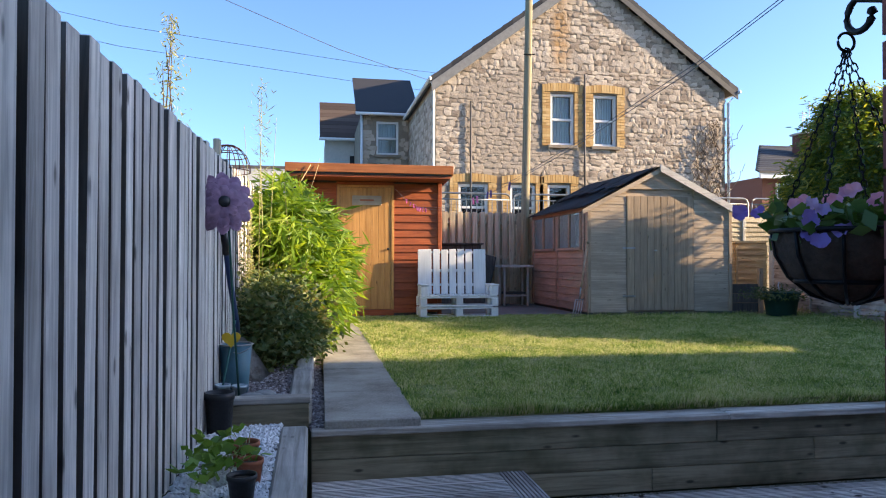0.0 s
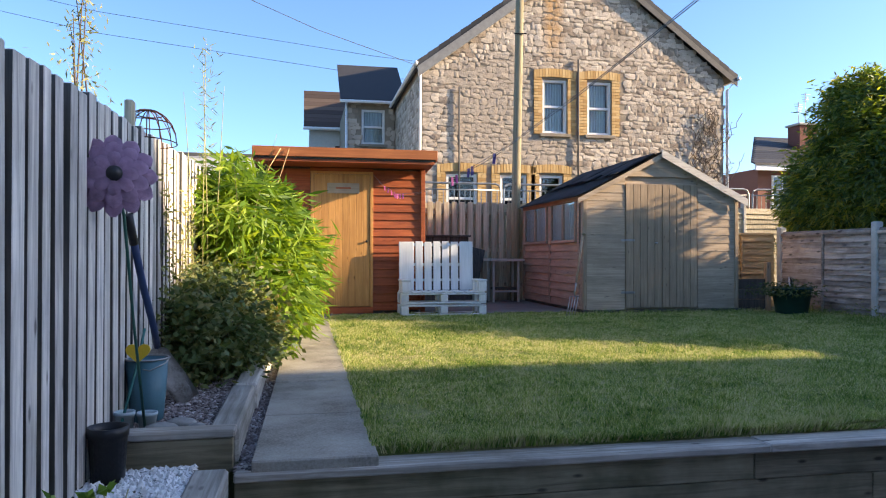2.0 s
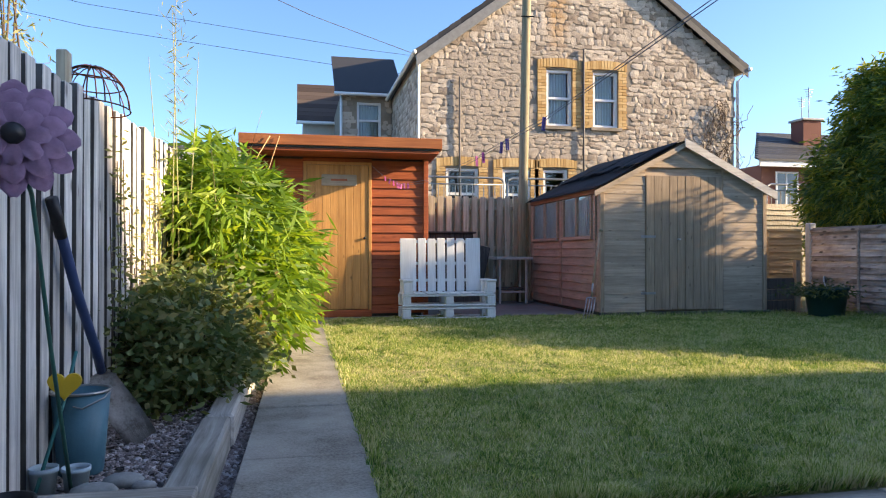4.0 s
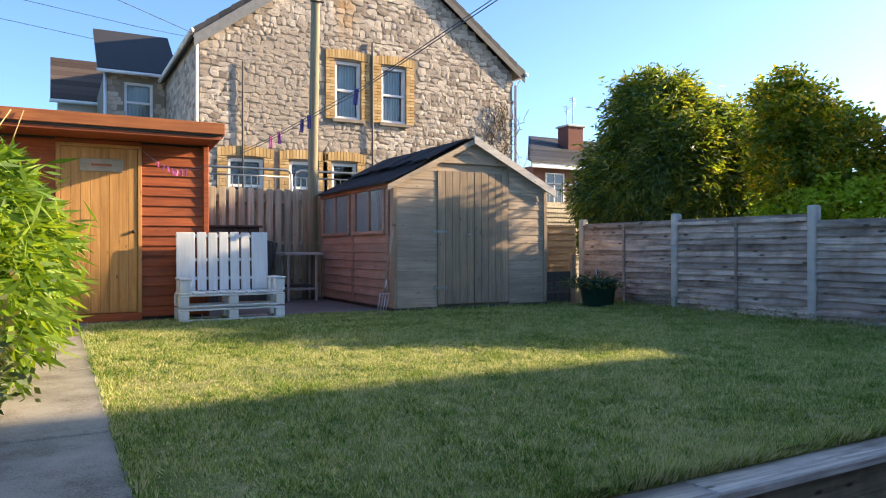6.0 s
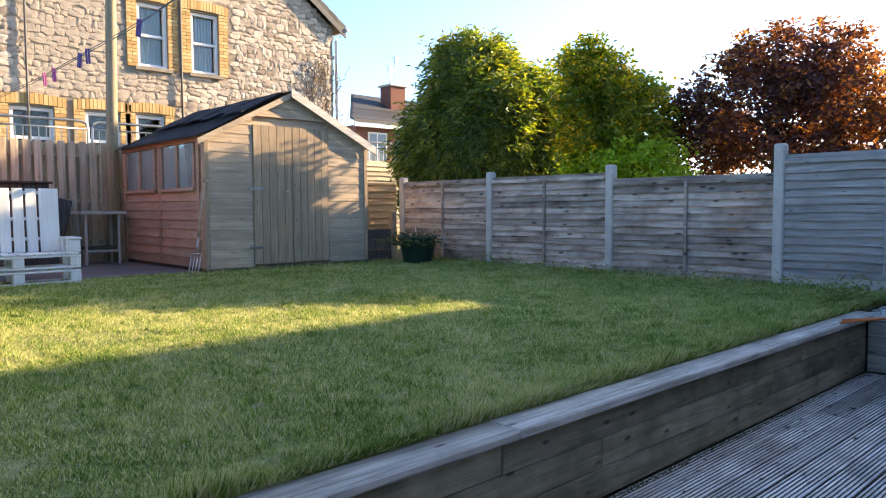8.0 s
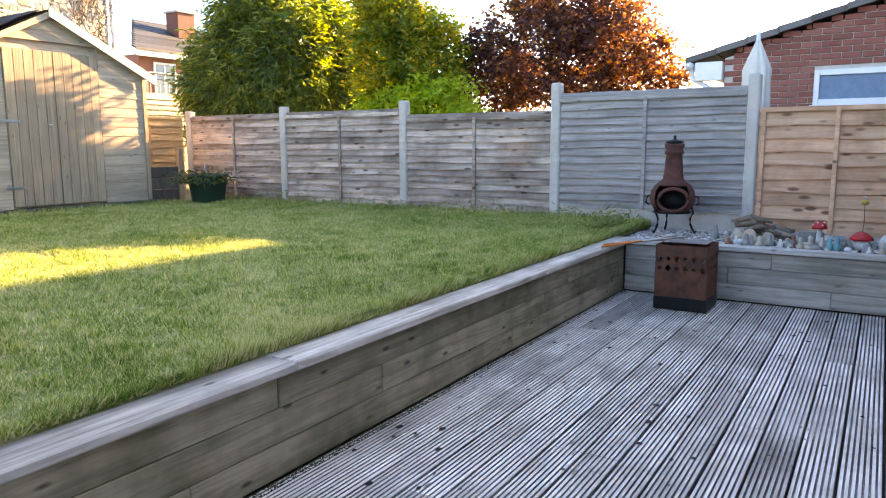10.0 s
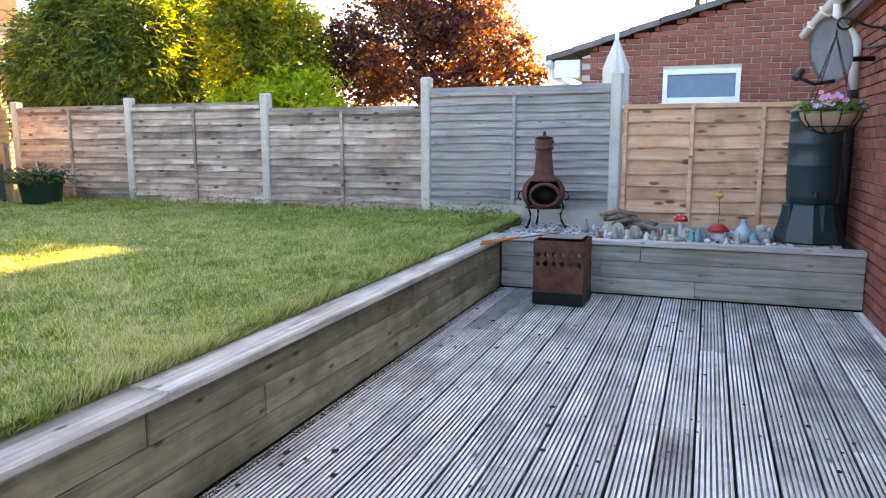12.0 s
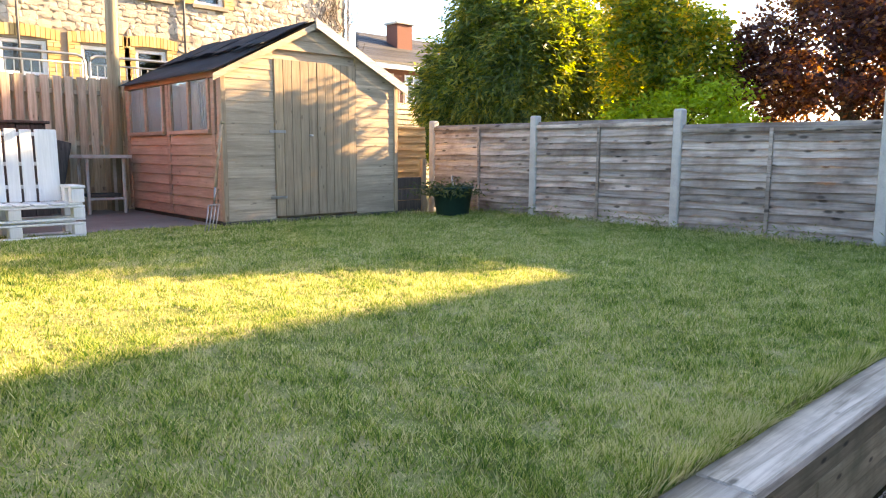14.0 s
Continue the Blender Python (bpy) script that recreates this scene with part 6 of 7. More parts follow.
for k in range(3):
    an = k * 2.094 + 2.6
    c, s = math.cos(an), math.sin(an)
    tubepart("leg", chim, M_IRON, [(CX + r * c, CYC + r * s, z) for r, z in ((0.17, 0.64), (0.185, 0.58), (0.16, 0.53), (0.165, 0.48), (0.19, 0.43), (0.205, 0.408), (0.215, 0.425))], 0.010, 6)
tubepart("ring", chim, M_IRON, [(CX + 0.155 * math.cos(k * math.pi / 10), CYC + 0.155 * math.sin(k * math.pi / 10), 0.585) for k in range(21)], 0.009, 6)
for s in (-1, 1):
    tubepart("handle", chim, M_IRON, [m @ Vector((0.0, s * 0.185, 0.03)), m @ Vector((0.02, s * 0.215, 0.02)), m @ Vector((0.02, s * 0.225, -0.03)), m @ Vector((0, s * 0.20, -0.05))], 0.008, 6)

# ---- ornaments on the pebbles ----
PZ = 0.395
M_RED = plain("red_gloss", (0.55, 0.02, 0.02), 0.3)
M_CREAM = plain("cream_stoneware", (0.60, 0.52, 0.40), 0.7, vary=0.35, scale=25)
M_GREYST = plain("grey_cast_stone", (0.34, 0.34, 0.32), 0.85, vary=0.4, scale=25)
M_TURQ = plain("turquoise_glaze", (0.10, 0.36, 0.38), 0.35)
M_PALEBLUE = plain("pale_blue_glaze", (0.45, 0.56, 0.60), 0.4)
M_WHITEGL = plain("white_glaze", (0.75, 0.73, 0.70), 0.35)


def mushroom(x, y, h, r, spots=True):
    t = thing("toadstool_ornament", "red toadstool garden ornament with white spots", "ornament", "ornaments on the pebbles")
    bm = bmesh.new()
    lathe(bm, [(0.028, PZ), (0.022, PZ + h * 0.3), (0.017, PZ + h * 0.7), (0.02, PZ + h * 0.8)], 12, (x, y))
    part("stem", bm, M_WHITEGL, t, "", True)
    bm = bmesh.new()
    lathe(bm, [(0.02, PZ + h * 0.74), (r, PZ + h * 0.72), (r * 0.98, PZ + h * 0.80), (r * 0.75, PZ + h * 0.94), (r * 0.3, PZ + h), (0.004, PZ + h * 1.01)], 18, (x, y))
    part("cap", bm, M_RED, t, "", True)
    for k in range(7):
        an = k * 0.9
        rr = r * (0.55 if k % 2 else 0.85)
        zz = PZ + h * (0.965 if k % 2 else 0.875)
        bm = bmesh.new()
        bmesh.ops.create_icosphere(bm, subdivisions=1, radius=0.008, matrix=Matrix.Translation((x + rr * math.cos(an), y + rr * math.sin(an), zz)))
        part("spot", bm, M_WHITEGL, t)


mushroom(6.72, 1.635, 0.19, 0.055)
cot = thing("toadstool_house", "low white ornament house with a red toadstool roof", "ornament", "ornaments on the pebbles")
bm = bmesh.new()
lathe(bm, [(0.058, PZ), (0.065, PZ + 0.03), (0.055, PZ + 0.075)], 16, (6.66, 1.35))
part("base", bm, M_WHITEGL, cot, "", True)
bm = bmesh.new()
lathe(bm, [(0.055, PZ + 0.07), (0.085, PZ + 0.075), (0.07, PZ + 0.10), (0.03, PZ + 0.13), (0.004, PZ + 0.14)], 16, (6.66, 1.35))
part("roof", bm, M_RED, cot, "", True)


def lathed(name, label, cat, x, y, prof, mat, seg=16):
    bm = bmesh.new()
    lathe(bm, [(r, PZ + z) for r, z in prof], seg, (x, y))
    return tagged(part(name, bm, mat, None, "", True), label, cat, "ornaments on the pebbles")


lathed("bottle_house", "pale blue glazed bottle-shaped ornament", "ornament", 6.62, 1.17, [(0.062, 0), (0.065, 0.07), (0.05, 0.11), (0.024, 0.135), (0.022, 0.17), (0.028, 0.175), (0.004, 0.18)], M_PALEBLUE)
lathed("lantern_ornament", "small turquoise glazed lantern", "ornament", 6.52, 1.10, [(0.032, 0), (0.034, 0.01), (0.026, 0.02), (0.03, 0.06), (0.018, 0.075), (0.02, 0.085), (0.005, 0.09)], M_TURQ)
lathed("stone_hedgehog", "small grey rounded stone animal ornament", "ornament", 6.64, 1.01, [(0.05, 0), (0.06, 0.03), (0.055, 0.06), (0.03, 0.085), (0.004, 0.092)], M_GREYST)
lathed("cream_figure", "cream stoneware pebble ornament", "ornament", 6.66, 1.04, [(0.03, 0.08), (0.042, 0.10), (0.038, 0.125), (0.004, 0.14)], M_CREAM)
lathed("stone_jar", "small cream stoneware jar", "jar", 6.72, 2.22, [(0.035, 0), (0.045, 0.02), (0.045, 0.07), (0.03, 0.085), (0.034, 0.10), (0.004, 0.10)], M_CREAM)
lathed("grey_bird", "small grey stone bird figure", "ornament", 6.82, 2.42, [(0.03, 0), (0.035, 0.03), (0.026, 0.07), (0.014, 0.09), (0.02, 0.11), (0.004, 0.125)], M_GREYST)


def arch_stone(x, y, w, h, mat, label):
    """A small round-topped slab."""
    bm = bmesh.new()
    prof = [(-w / 2, 0), (w / 2, 0), (w / 2, h * 0.5)] + [(w / 2 * math.cos(a), h * 0.5 + h * 0.5 * math.sin(a)) for a in (0.4, 0.8, 1.2, 1.57, 1.94, 2.34, 2.74)] + [(-w / 2, h * 0.5)]
    f = [bm.verts.new((0, u, z)) for u, z in prof]
    b = [bm.verts.new((0.03, u, z)) for u, z in prof]
    bm.faces.new(f)
    bm.faces.new(b[::-1])
    for i in range(len(prof)):
        j = (i + 1) % len(prof)
        bm.faces.new((f[j], f[i], b[i], b[j]))
    bmesh.ops.recalc_face_normals(bm, faces=bm.faces[:])
    return tagged(part("fairy_door", bm, mat, None, "", False, pose(x, y, PZ + 0.005, 0, -6, rng.uniform(-12, 12))), label, "ornament", "ornaments on the pebbles")


arch_stone(6.60, 2.12, 0.10, 0.11, M_CREAM, "cream round-topped fairy door ornament")
arch_stone(6.60, 1.98, 0.09, 0.09, M_CREAM, "cream round-topped fairy door ornament")
arch_stone(6.56, 1.46, 0.11, 0.09, M_GREYST, "grey horseshoe-shaped stone ornament")
logs = thing("driftwood_pile", "pile of grey driftwood on the pebbles", "driftwood")
for k in range(11):
    a = rng.uniform(-0.5, 0.5)
    yc, xc = 2.05 + rng.uniform(-0.12, 0.12), 6.83 + rng.uniform(-0.06, 0.06)
    z = PZ + 0.02 + 0.014 * k
    L = rng.uniform(0.09, 0.17)
    tubepart("branch", logs, M_LOG, [(xc - L * math.sin(a), yc - L * math.cos(a), z), (xc + 0.02, yc, z + rng.uniform(0.01, 0.04)), (xc + L * math.sin(a), yc + L * math.cos(a), z - 0.01)], [0.014, 0.028, 0.013], 7)
for k in range(26):
    y = 0.98 + 0.05 * k + rng.uniform(-0.05, 0.05)
    bm = bmesh.new()
    r = rng.uniform(0.016, 0.042)
    bmesh.ops.create_icosphere(bm, subdivisions=2, radius=r, matrix=Matrix.Translation((6.5 + rng.uniform(-0.1, 0.25), y, PZ + r * 0.5)) @ Matrix.Diagonal((1.2, 1, 0.7, 1)))
    for v in bm.verts:
        v.co += 0.18 * r * noise.noise_vector(v.co * 30)
    tagged(part("cobble", bm, rng.choice((M_GREYST, M_CREAM, M_WHITEGL)), None, "", True), "rounded pale cobble among the ornaments", "stone", "cobbles among the ornaments")
orng = random.Random(41)
kinds = (("stone_figure", "small weathered cast-stone figure among the pebbles", M_GREYST), ("shell_ornament", "pale shell-like stoneware ornament among the pebbles", M_CREAM), ("glazed_ornament", "small turquoise glazed ornament among the pebbles", M_TURQ), ("clay_ornament", "small terracotta clay ornament among the pebbles", M_POT), ("white_ornament", "small white glazed ornament among the pebbles", M_WHITEGL))
for k in range(24):
    name, label, mat = kinds[orng.choice((0, 0, 1, 1, 2, 3, 4, 4))]
    w, h = orng.uniform(0.018, 0.034), orng.uniform(0.05, 0.12)
    lathed(name, label, "ornament", 6.40 + orng.uniform(0, 0.28), 0.99 + 0.057 * k + orng.uniform(-0.02, 0.02),
           [(w * 0.9, 0), (w * orng.uniform(0.9, 1.2), h * 0.2), (w * orng.uniform(0.6, 1.1), h * 0.45), (w * orng.uniform(0.35, 0.6), h * 0.62), (w * orng.uniform(0.5, 0.8), h * 0.8), (w * 0.3, h * 0.95), (0.002, h)], mat, 10)
slab = tagged(boxpart("slate_plaque", None, M_GREYST, 0, -0.09, 0, 0.02, 0.09, 0.10, 0.004), "grey slate plaque propped among the ornaments", "plaque")
slab.matrix_basis = pose(6.85, 1.70, PZ, 0, -12, 4)
bee = thing("bee_on_stick", "small bee ornament on a thin wire", "ornament")
tubepart("wire", bee, M_IRON, [(6.85, 1.36, PZ), (6.87, 1.345, 0.60), (6.86, 1.35, 0.72)], 0.0025, 5)
bm = bmesh.new()
bmesh.ops.create_icosphere(bm, subdivisions=2, radius=0.022, matrix=Matrix.Translation((6.86, 1.35, 0.735)) @ Matrix.Diagonal((1, 1.4, 1, 1)))
part("body", bm, plain("bee_yellow", (0.55, 0.36, 0.06), 0.5), bee, "", True)
bm = bmesh.new()
for s in (-1, 1):
    bm.faces.new([bm.verts.new((6.86 + s * u, 1.35 + w, 0.75 + h)) for u, w, h in ((0, 0, 0), (0.03, 0.015, 0.025), (0.04, 0, 0.03), (0.03, -0.015, 0.02))])
part("wing", bm, M_WHITEGL, bee)

# ---- tub by the fence corner ----
tub = thing("garden_tub", "dark green garden tub of cuttings by the fence", "tub")
bm = bmesh.new()
lathe(bm, [(0.18, 0.447), (0.20, 0.47), (0.25, 0.79), (0.268, 0.80), (0.262, 0.818), (0.245, 0.808), (0.20, 0.64), (0.01, 0.63)], 24, (6.82, 8.72))
part("bucket", bm, M_TUB, tub, "", True)
tubepart("handle", tub, M_STEEL, [(6.68, 8.55, 0.81), (6.67, 8.58, 0.90), (6.74, 8.66, 0.955), (6.84, 8.74, 0.92), (6.90, 8.84, 0.81)], 0.010, 6)
n = 1100
c = np.stack([6.74 + nrng.normal(0, 0.20, n), 8.74 + nrng.normal(0, 0.17, n), 0.72 + np.abs(nrng.normal(0, 0.07, n))], 1)
tagged(part("foliage", blade_mesh("foliage", leaf_cards(c, np.zeros((n, 3)), 0.06, 0.02), 4, leaf("dull_leaf", [(0.2, (0.03, 0.05, 0.02)), (0.7, (0.09, 0.12, 0.05)), (0.9, (0.17, 0.16, 0.08))])), None, tub), "", "", "", "stuff")

# ---- things in the left beds ----
flower = thing("metal_flower", "large lilac metal flower ornament on a green stem", "garden ornament")
M_PETAL = plain("lilac_painted_metal", (0.60, 0.38, 0.54), 0.45, vary=0.45, scale=16)
FC = Vector((-0.373, 2.975, 1.545))
face = Vector((0.30, -0.95, 0.10)).normalized()
fa = face.cross(Vector((0, 0, 1))).normalized()
fb = fa.cross(face)
for ring, (cnt, L, w, off) in enumerate(((12, 0.155, 0.074, 0.0), (10, 0.125, 0.064, 0.02), (8, 0.088, 0.048, 0.035))):
    for k in range(cnt):
        t = 2 * math.pi * (k + 0.5 * ring) / cnt
        d = math.cos(t) * fa + math.sin(t) * fb
        s = face.cross(d)
        bm = bmesh.new()
        rows = []
        for u, ww, dz in ((0.12, 0.25, 0.0), (0.35, 0.75, 0.012), (0.65, 1.0, 0.016), (0.88, 0.75, 0.008), (1.0, 0.22, -0.006)):
            p = FC + d * L * u + face * (off + dz)
            rows.append([bm.verts.new(p - s * w * ww / 2), bm.verts.new(p + face * 0.006), bm.verts.new(p + s * w * ww / 2)])
        for r0, r1 in zip(rows, rows[1:]):
            for i in range(2):
                bm.faces.new((r0[i], r0[i + 1], r1[i + 1], r1[i]))
        bmesh.ops.solidify(bm, geom=bm.faces[:], thickness=0.0015)
        part("petal", bm, M_PETAL, flower, "", True)
bm = bmesh.new()
bmesh.ops.create_icosphere(bm, subdivisions=2, radius=0.030, matrix=Matrix.Translation(FC + face * 0.045))
part("centre", bm, M_BLACKPLASTIC, flower, "dark round centre", True)
tubepart("stem", flower, plain("green_painted_metal", (0.03, 0.12, 0.09), 0.4), [FC - face * 0.01, (-0.345, 3.02, 1.40), (-0.335, 3.13, 1.0), (-0.315, 3.26, 0.53)], 0.006, 8)
spade = thing("spade", "muddy spade with a dark blue shaft leaning on the fence", "spade")
M_NAVY = plain("navy_shaft_paint", (0.03, 0.06, 0.16), 0.4)
tubepart("shaft", spade, M_NAVY, [(-0.415, 3.43, 1.38), (-0.40, 3.60, 1.12), (-0.385, 3.78, 0.90), (-0.385, 3.86, 0.80)], 0.017, 10)
tubepart("grip", spade, M_BLACKPLASTIC, [(-0.418, 3.405, 1.42), (-0.411, 3.48, 1.30)], [0.020, 0.019], 10)
bm = bmesh.new()
rows = []
A, Bq = Vector((-0.41, 3.88, 0.79)), Vector((-0.235, 3.87, 0.53))
dd = (Bq - A).normalized()
ss = dd.cross(Vector((0.35, -0.9, 0.25))).normalized()
for f, w in ((0, 0.04), (0.12, 0.11), (0.6, 0.12), (1.0, 0.11)):
    p = A + (Bq - A) * f
    rows.append([bm.verts.new(p + ss * w * (k / 4 - 0.5) + dd.cross(ss) * 0.012 * (1 - (k / 2 - 1) ** 2)) for k in range(5)])
for r0, r1 in zip(rows, rows[1:]):
    for k in range(4):
        bm.faces.new((r0[k], r0[k + 1], r1[k + 1], r1[k]))
bmesh.ops.solidify(bm, geom=bm.faces[:], thickness=0.003)
part("blade", bm, ground_mat("muddy_steel", [(0.35, (0.2, 0.165, 0.13)), (0.5, (0.52, 0.5, 0.47)), (0.7, (0.68, 0.66, 0.63))], 10, 0.3), spade, "mud-streaked grey blade", True)

pail = thing("metal_pail", "blue-grey metal pail with a steel rim", "pail")
PX, PY = -0.362, 3.52
bm = bmesh.new()
lathe(bm, [(0.066, 0.518), (0.070, 0.525), (0.090, 0.79), (0.086, 0.79), (0.066, 0.60), (0.004, 0.60)], 28, (PX, PY))
part("bucket", bm, M_PAIL, pail, "", True)
tubepart("rim", pail, M_STEEL, [(PX + 0.091 * math.cos(k * math.pi / 12), PY + 0.091 * math.sin(k * math.pi / 12), 0.792) for k in range(25)], 0.005, 6, "bright steel rim")
tubepart("handle", pail, M_STEEL, [(PX - 0.095, PY, 0.795), (PX - 0.06, PY - 0.06, 0.765), (PX + 0.03, PY - 0.098, 0.75), (PX + 0.085, PY - 0.05, 0.775), (PX + 0.097, PY, 0.795)], 0.003, 5)
heart = thing("heart_pick", "yellow heart ornament on a green cane", "ornament")
bm = bmesh.new()
pts = []
for k in range(28):
    t = 2 * math.pi * k / 28
    pts.append((16 * math.sin(t) ** 3 / 16, (13 * math.cos(t) - 5 * math.cos(2 * t) - 2 * math.cos(3 * t) - math.cos(4 * t)) / 16))
f = [bm.verts.new((-0.372 + 0.05 * u, 3.38, 0.835 + 0.048 * w)) for u, w in pts]
b = [bm.verts.new((v.co.x, v.co.y + 0.012, v.co.z)) for v in f]
bm.faces.new(f)
bm.faces.new(b[::-1])
for i in range(28):
    j = (i + 1) % 28
    bm.faces.new((f[j], f[i], b[i], b[j]))
bmesh.ops.recalc_face_normals(bm, faces=bm.faces[:])
M_YELLOW = plain("yellow_paint", (0.80, 0.52, 0.03), 0.45)
part("heart", bm, M_YELLOW, heart)
tubepart("cane", heart, plain("green_cane", (0.03, 0.16, 0.15), 0.5), [(-0.36, 3.46, 0.93), (-0.38, 3.42, 0.79), (-0.41, 3.22, 0.52)], 0.006, 6)


def pot(x, y, z, r, h, mat, label, soil=True, taper=0.78):
    t = thing("plant_pot", label, "plant pot")
    bm = bmesh.new()
    lathe(bm, [(r * taper, z), (r * 0.97, z + h * 0.82), (r * 1.05, z + h * 0.83), (r * 1.05, z + h), (r * 0.95, z + h), (r * 0.9, z + h * 0.85)], 24, (x, y), False)
    bm.faces.new([v for v in bm.verts[:24]][::-1])
    part("pot", bm, mat, t, "", True)
    if soil:
        bm = bmesh.new()
        lathe(bm, [(r * 0.9, z + h * 0.80), (r * 0.5, z + h * 0.86), (0.004, z + h * 0.88)], 16, (x, y))
        part("soil", bm, M_SOIL, t, "", True)
    return t


pot(-0.375, 2.93, 0.43, 0.068, 0.20, M_BLACKPLASTIC, "tall black plastic plant pot on the white chippings", True, 0.85)
pot(-0.405, 3.30, 0.52, 0.040, 0.085, M_PALEBLUE, "small pale green pot in the raised bed", False)
pot(-0.32, 3.32, 0.52, 0.040, 0.075, M_PALEBLUE, "small pale green pot in the raised bed", False)
pot(-0.20, 2.33, 0.43, 0.055, 0.105, M_POT, "terracotta plastic pot with a strawberry plant")
pot(-0.165, 2.12, 0.43, 0.05, 0.09, M_POT, "terracotta plastic pot beside the strawberry plant")
pot(-0.175, 1.93, 0.43, 0.05, 0.09, M_BLACKPLASTIC, "dark plastic pot beside the strawberry plant")
for k, (x, y, r) in enumerate(((-0.19, 3.34, 0.05), (-0.25, 3.24, 0.055), (-0.12, 3.30, 0.03))):
    bm = bmesh.new()
    bmesh.ops.create_icosphere(bm, subdivisions=2, radius=r, matrix=Matrix.Translation((x, y, 0.52 + r * 0.35)) @ Matrix.Diagonal((1.3, 0.9, 0.5, 1)))
    tagged(part("cobble", bm, M_GREYST, None, "", True), "smooth grey cobble in the raised bed", "stone", "cobbles in the raised bed")

# ---- washing line with pegs ----
M_LINE = plain("grey_line_plastic", (0.16, 0.16, 0.17), 0.6)
line = thing("washing_line", "thin sagging washing line across the garden", "washing line")
P = [(1.08, 0.46, 1.88), (1.11, 1.2, 1.80), (1.14, 2.2, 1.74), (1.17, 3.3, 1.70), (1.17, 4.4, 1.69), (1.19, 5.8, 1.73), (1.22, 7.15, 1.84), (1.23, 8.4, 2.04), (1.235, 9.81, 2.34)]
tubepart("cord", line, M_LINE, P, 0.0012, 5)
tubepart("cord", line, M_LINE, [(x + 0.06 * (1 - i / 8), y, z + 0.055 * (1 - i / 8)) for i, (x, y, z) in enumerate(P)], 0.0012, 5)
M_PEGP = plain("pink_peg_plastic", (0.62, 0.10, 0.34), 0.45)
M_PEGV = plain("violet_peg_plastic", (0.10, 0.06, 0.25), 0.45)


def on_line(y):
    for a, b in zip(P, P[1:]):
        if a[1] <= y <= b[1]:
            f = (y - a[1]) / (b[1] - a[1])
            return [a[i] + (b[i] - a[i]) * f for i in range(3)]


for k, y in enumerate((3.28, 3.72, 3.80, 4.10, 4.22, 6.6, 6.85, 7.05, 7.2, 7.35, 7.6, 7.9, 8.3)):
    x, _, z = on_line(y)
    t = thing("clothes_peg", "pink plastic clothes peg on the line" if k > 2 else "dark violet plastic clothes peg on the line", "clothes peg", "pegs on the washing line")
    for s in (-1, 1):
        boxpart("leg", t, M_PEGV if k < 3 else M_PEGP, -0.005 + s * 0.006, -0.004, -0.055, 0.005 + s * 0.006, 0.004, 0.022, 0.0015)
    t.matrix_basis = pose(x, y, z, 0, rng.uniform(-14, 14), rng.uniform(-30, 30)) @ Matrix.Scale(0.62, 4)

# overhead cables
cables = thing("overhead_cables", "thin black overhead cables across the sky", "cable")
tubepart("cable", cables, M_CABLE, [(3.05, 17.4, 5.9), (0.6, 15.7, 6.1), (-1.66, 14.0, 6.45), (-12, 6.4, 8.3)], 0.007, 5)
for dz in (0, 1.1):
    tubepart("cable", cables, M_CABLE, [(-26, 38, 16.3 - dz), (-10, 39, 13.6 - dz), (4, 40, 12.4 - dz), (14, 41, 12.0 - dz)], 0.012, 4)
# wire cloche and broken batten on top of the left fence
cloche = thing("wire_cloche", "rusty wire hanging-basket frame on the fence top", "wire frame")
cc = Vector((-0.47, 4.05, 1.83))
for k in range(7):
    an = k * math.pi / 7
    tubepart("wire", cloche, M_RUST, [cc + Vector((0.14 * math.cos(a) * math.cos(an), 0.20 * math.cos(a) * math.sin(an), 0.17 * math.sin(a))) for a in [j * math.pi / 10 for j in range(11)]], 0.0028, 4)
for f in (1.0, 0.82, 0.5):
    tubepart("hoop", cloche, M_RUST, [cc + Vector((0.14 * f * math.cos(a), 0.20 * f * math.sin(a), 0.17 * math.sqrt(max(0, 1 - f * f)))) for a in [j * math.pi / 12 for j in range(25)]], 0.003, 4)
batten = tagged(boxpart("broken_batten", None, M_BACKFENCE, -0.53, 3.80, 1.50, -0.49, 3.86, 2.0, 0.006), "broken pale batten sticking up behind the fence", "batten")

# ---- neighbour's brick house and the unseen shade-casting block beyond it ----
nb = thing("neighbour_house", "red brick house end with grey tiled roof", "house")
NX = 10.7
RID = (-3.0, 4.10)
bm = bmesh.new()
pr = [(3.14, 0.0), (3.14, 2.30), (-3.0, 4.02), (-9.0, 2.30), (-9.0, 0.0)]
a = [bm.verts.new((NX + 0.003, y, z)) for y, z in pr]
b = [bm.verts.new((NX + 6.0, y, z)) for y, z in pr]
bm.faces.new(a)
bm.faces.new(b[::-1])
for i in range(5):
    j = (i + 1) % 5
    bm.faces.new((a[j], a[i], b[i], b[j]))
bmesh.ops.recalc_face_normals(bm, faces=bm.faces[:])
nwall = part("wall", bm, M_BRICKMORTAR, nb)


def n_ok(u, z):
    top = 2.30 + (3.14 - u) * 0.28 if u > -3 else 2.30 + (u + 9.0) * 0.287
    return z < top - 0.05


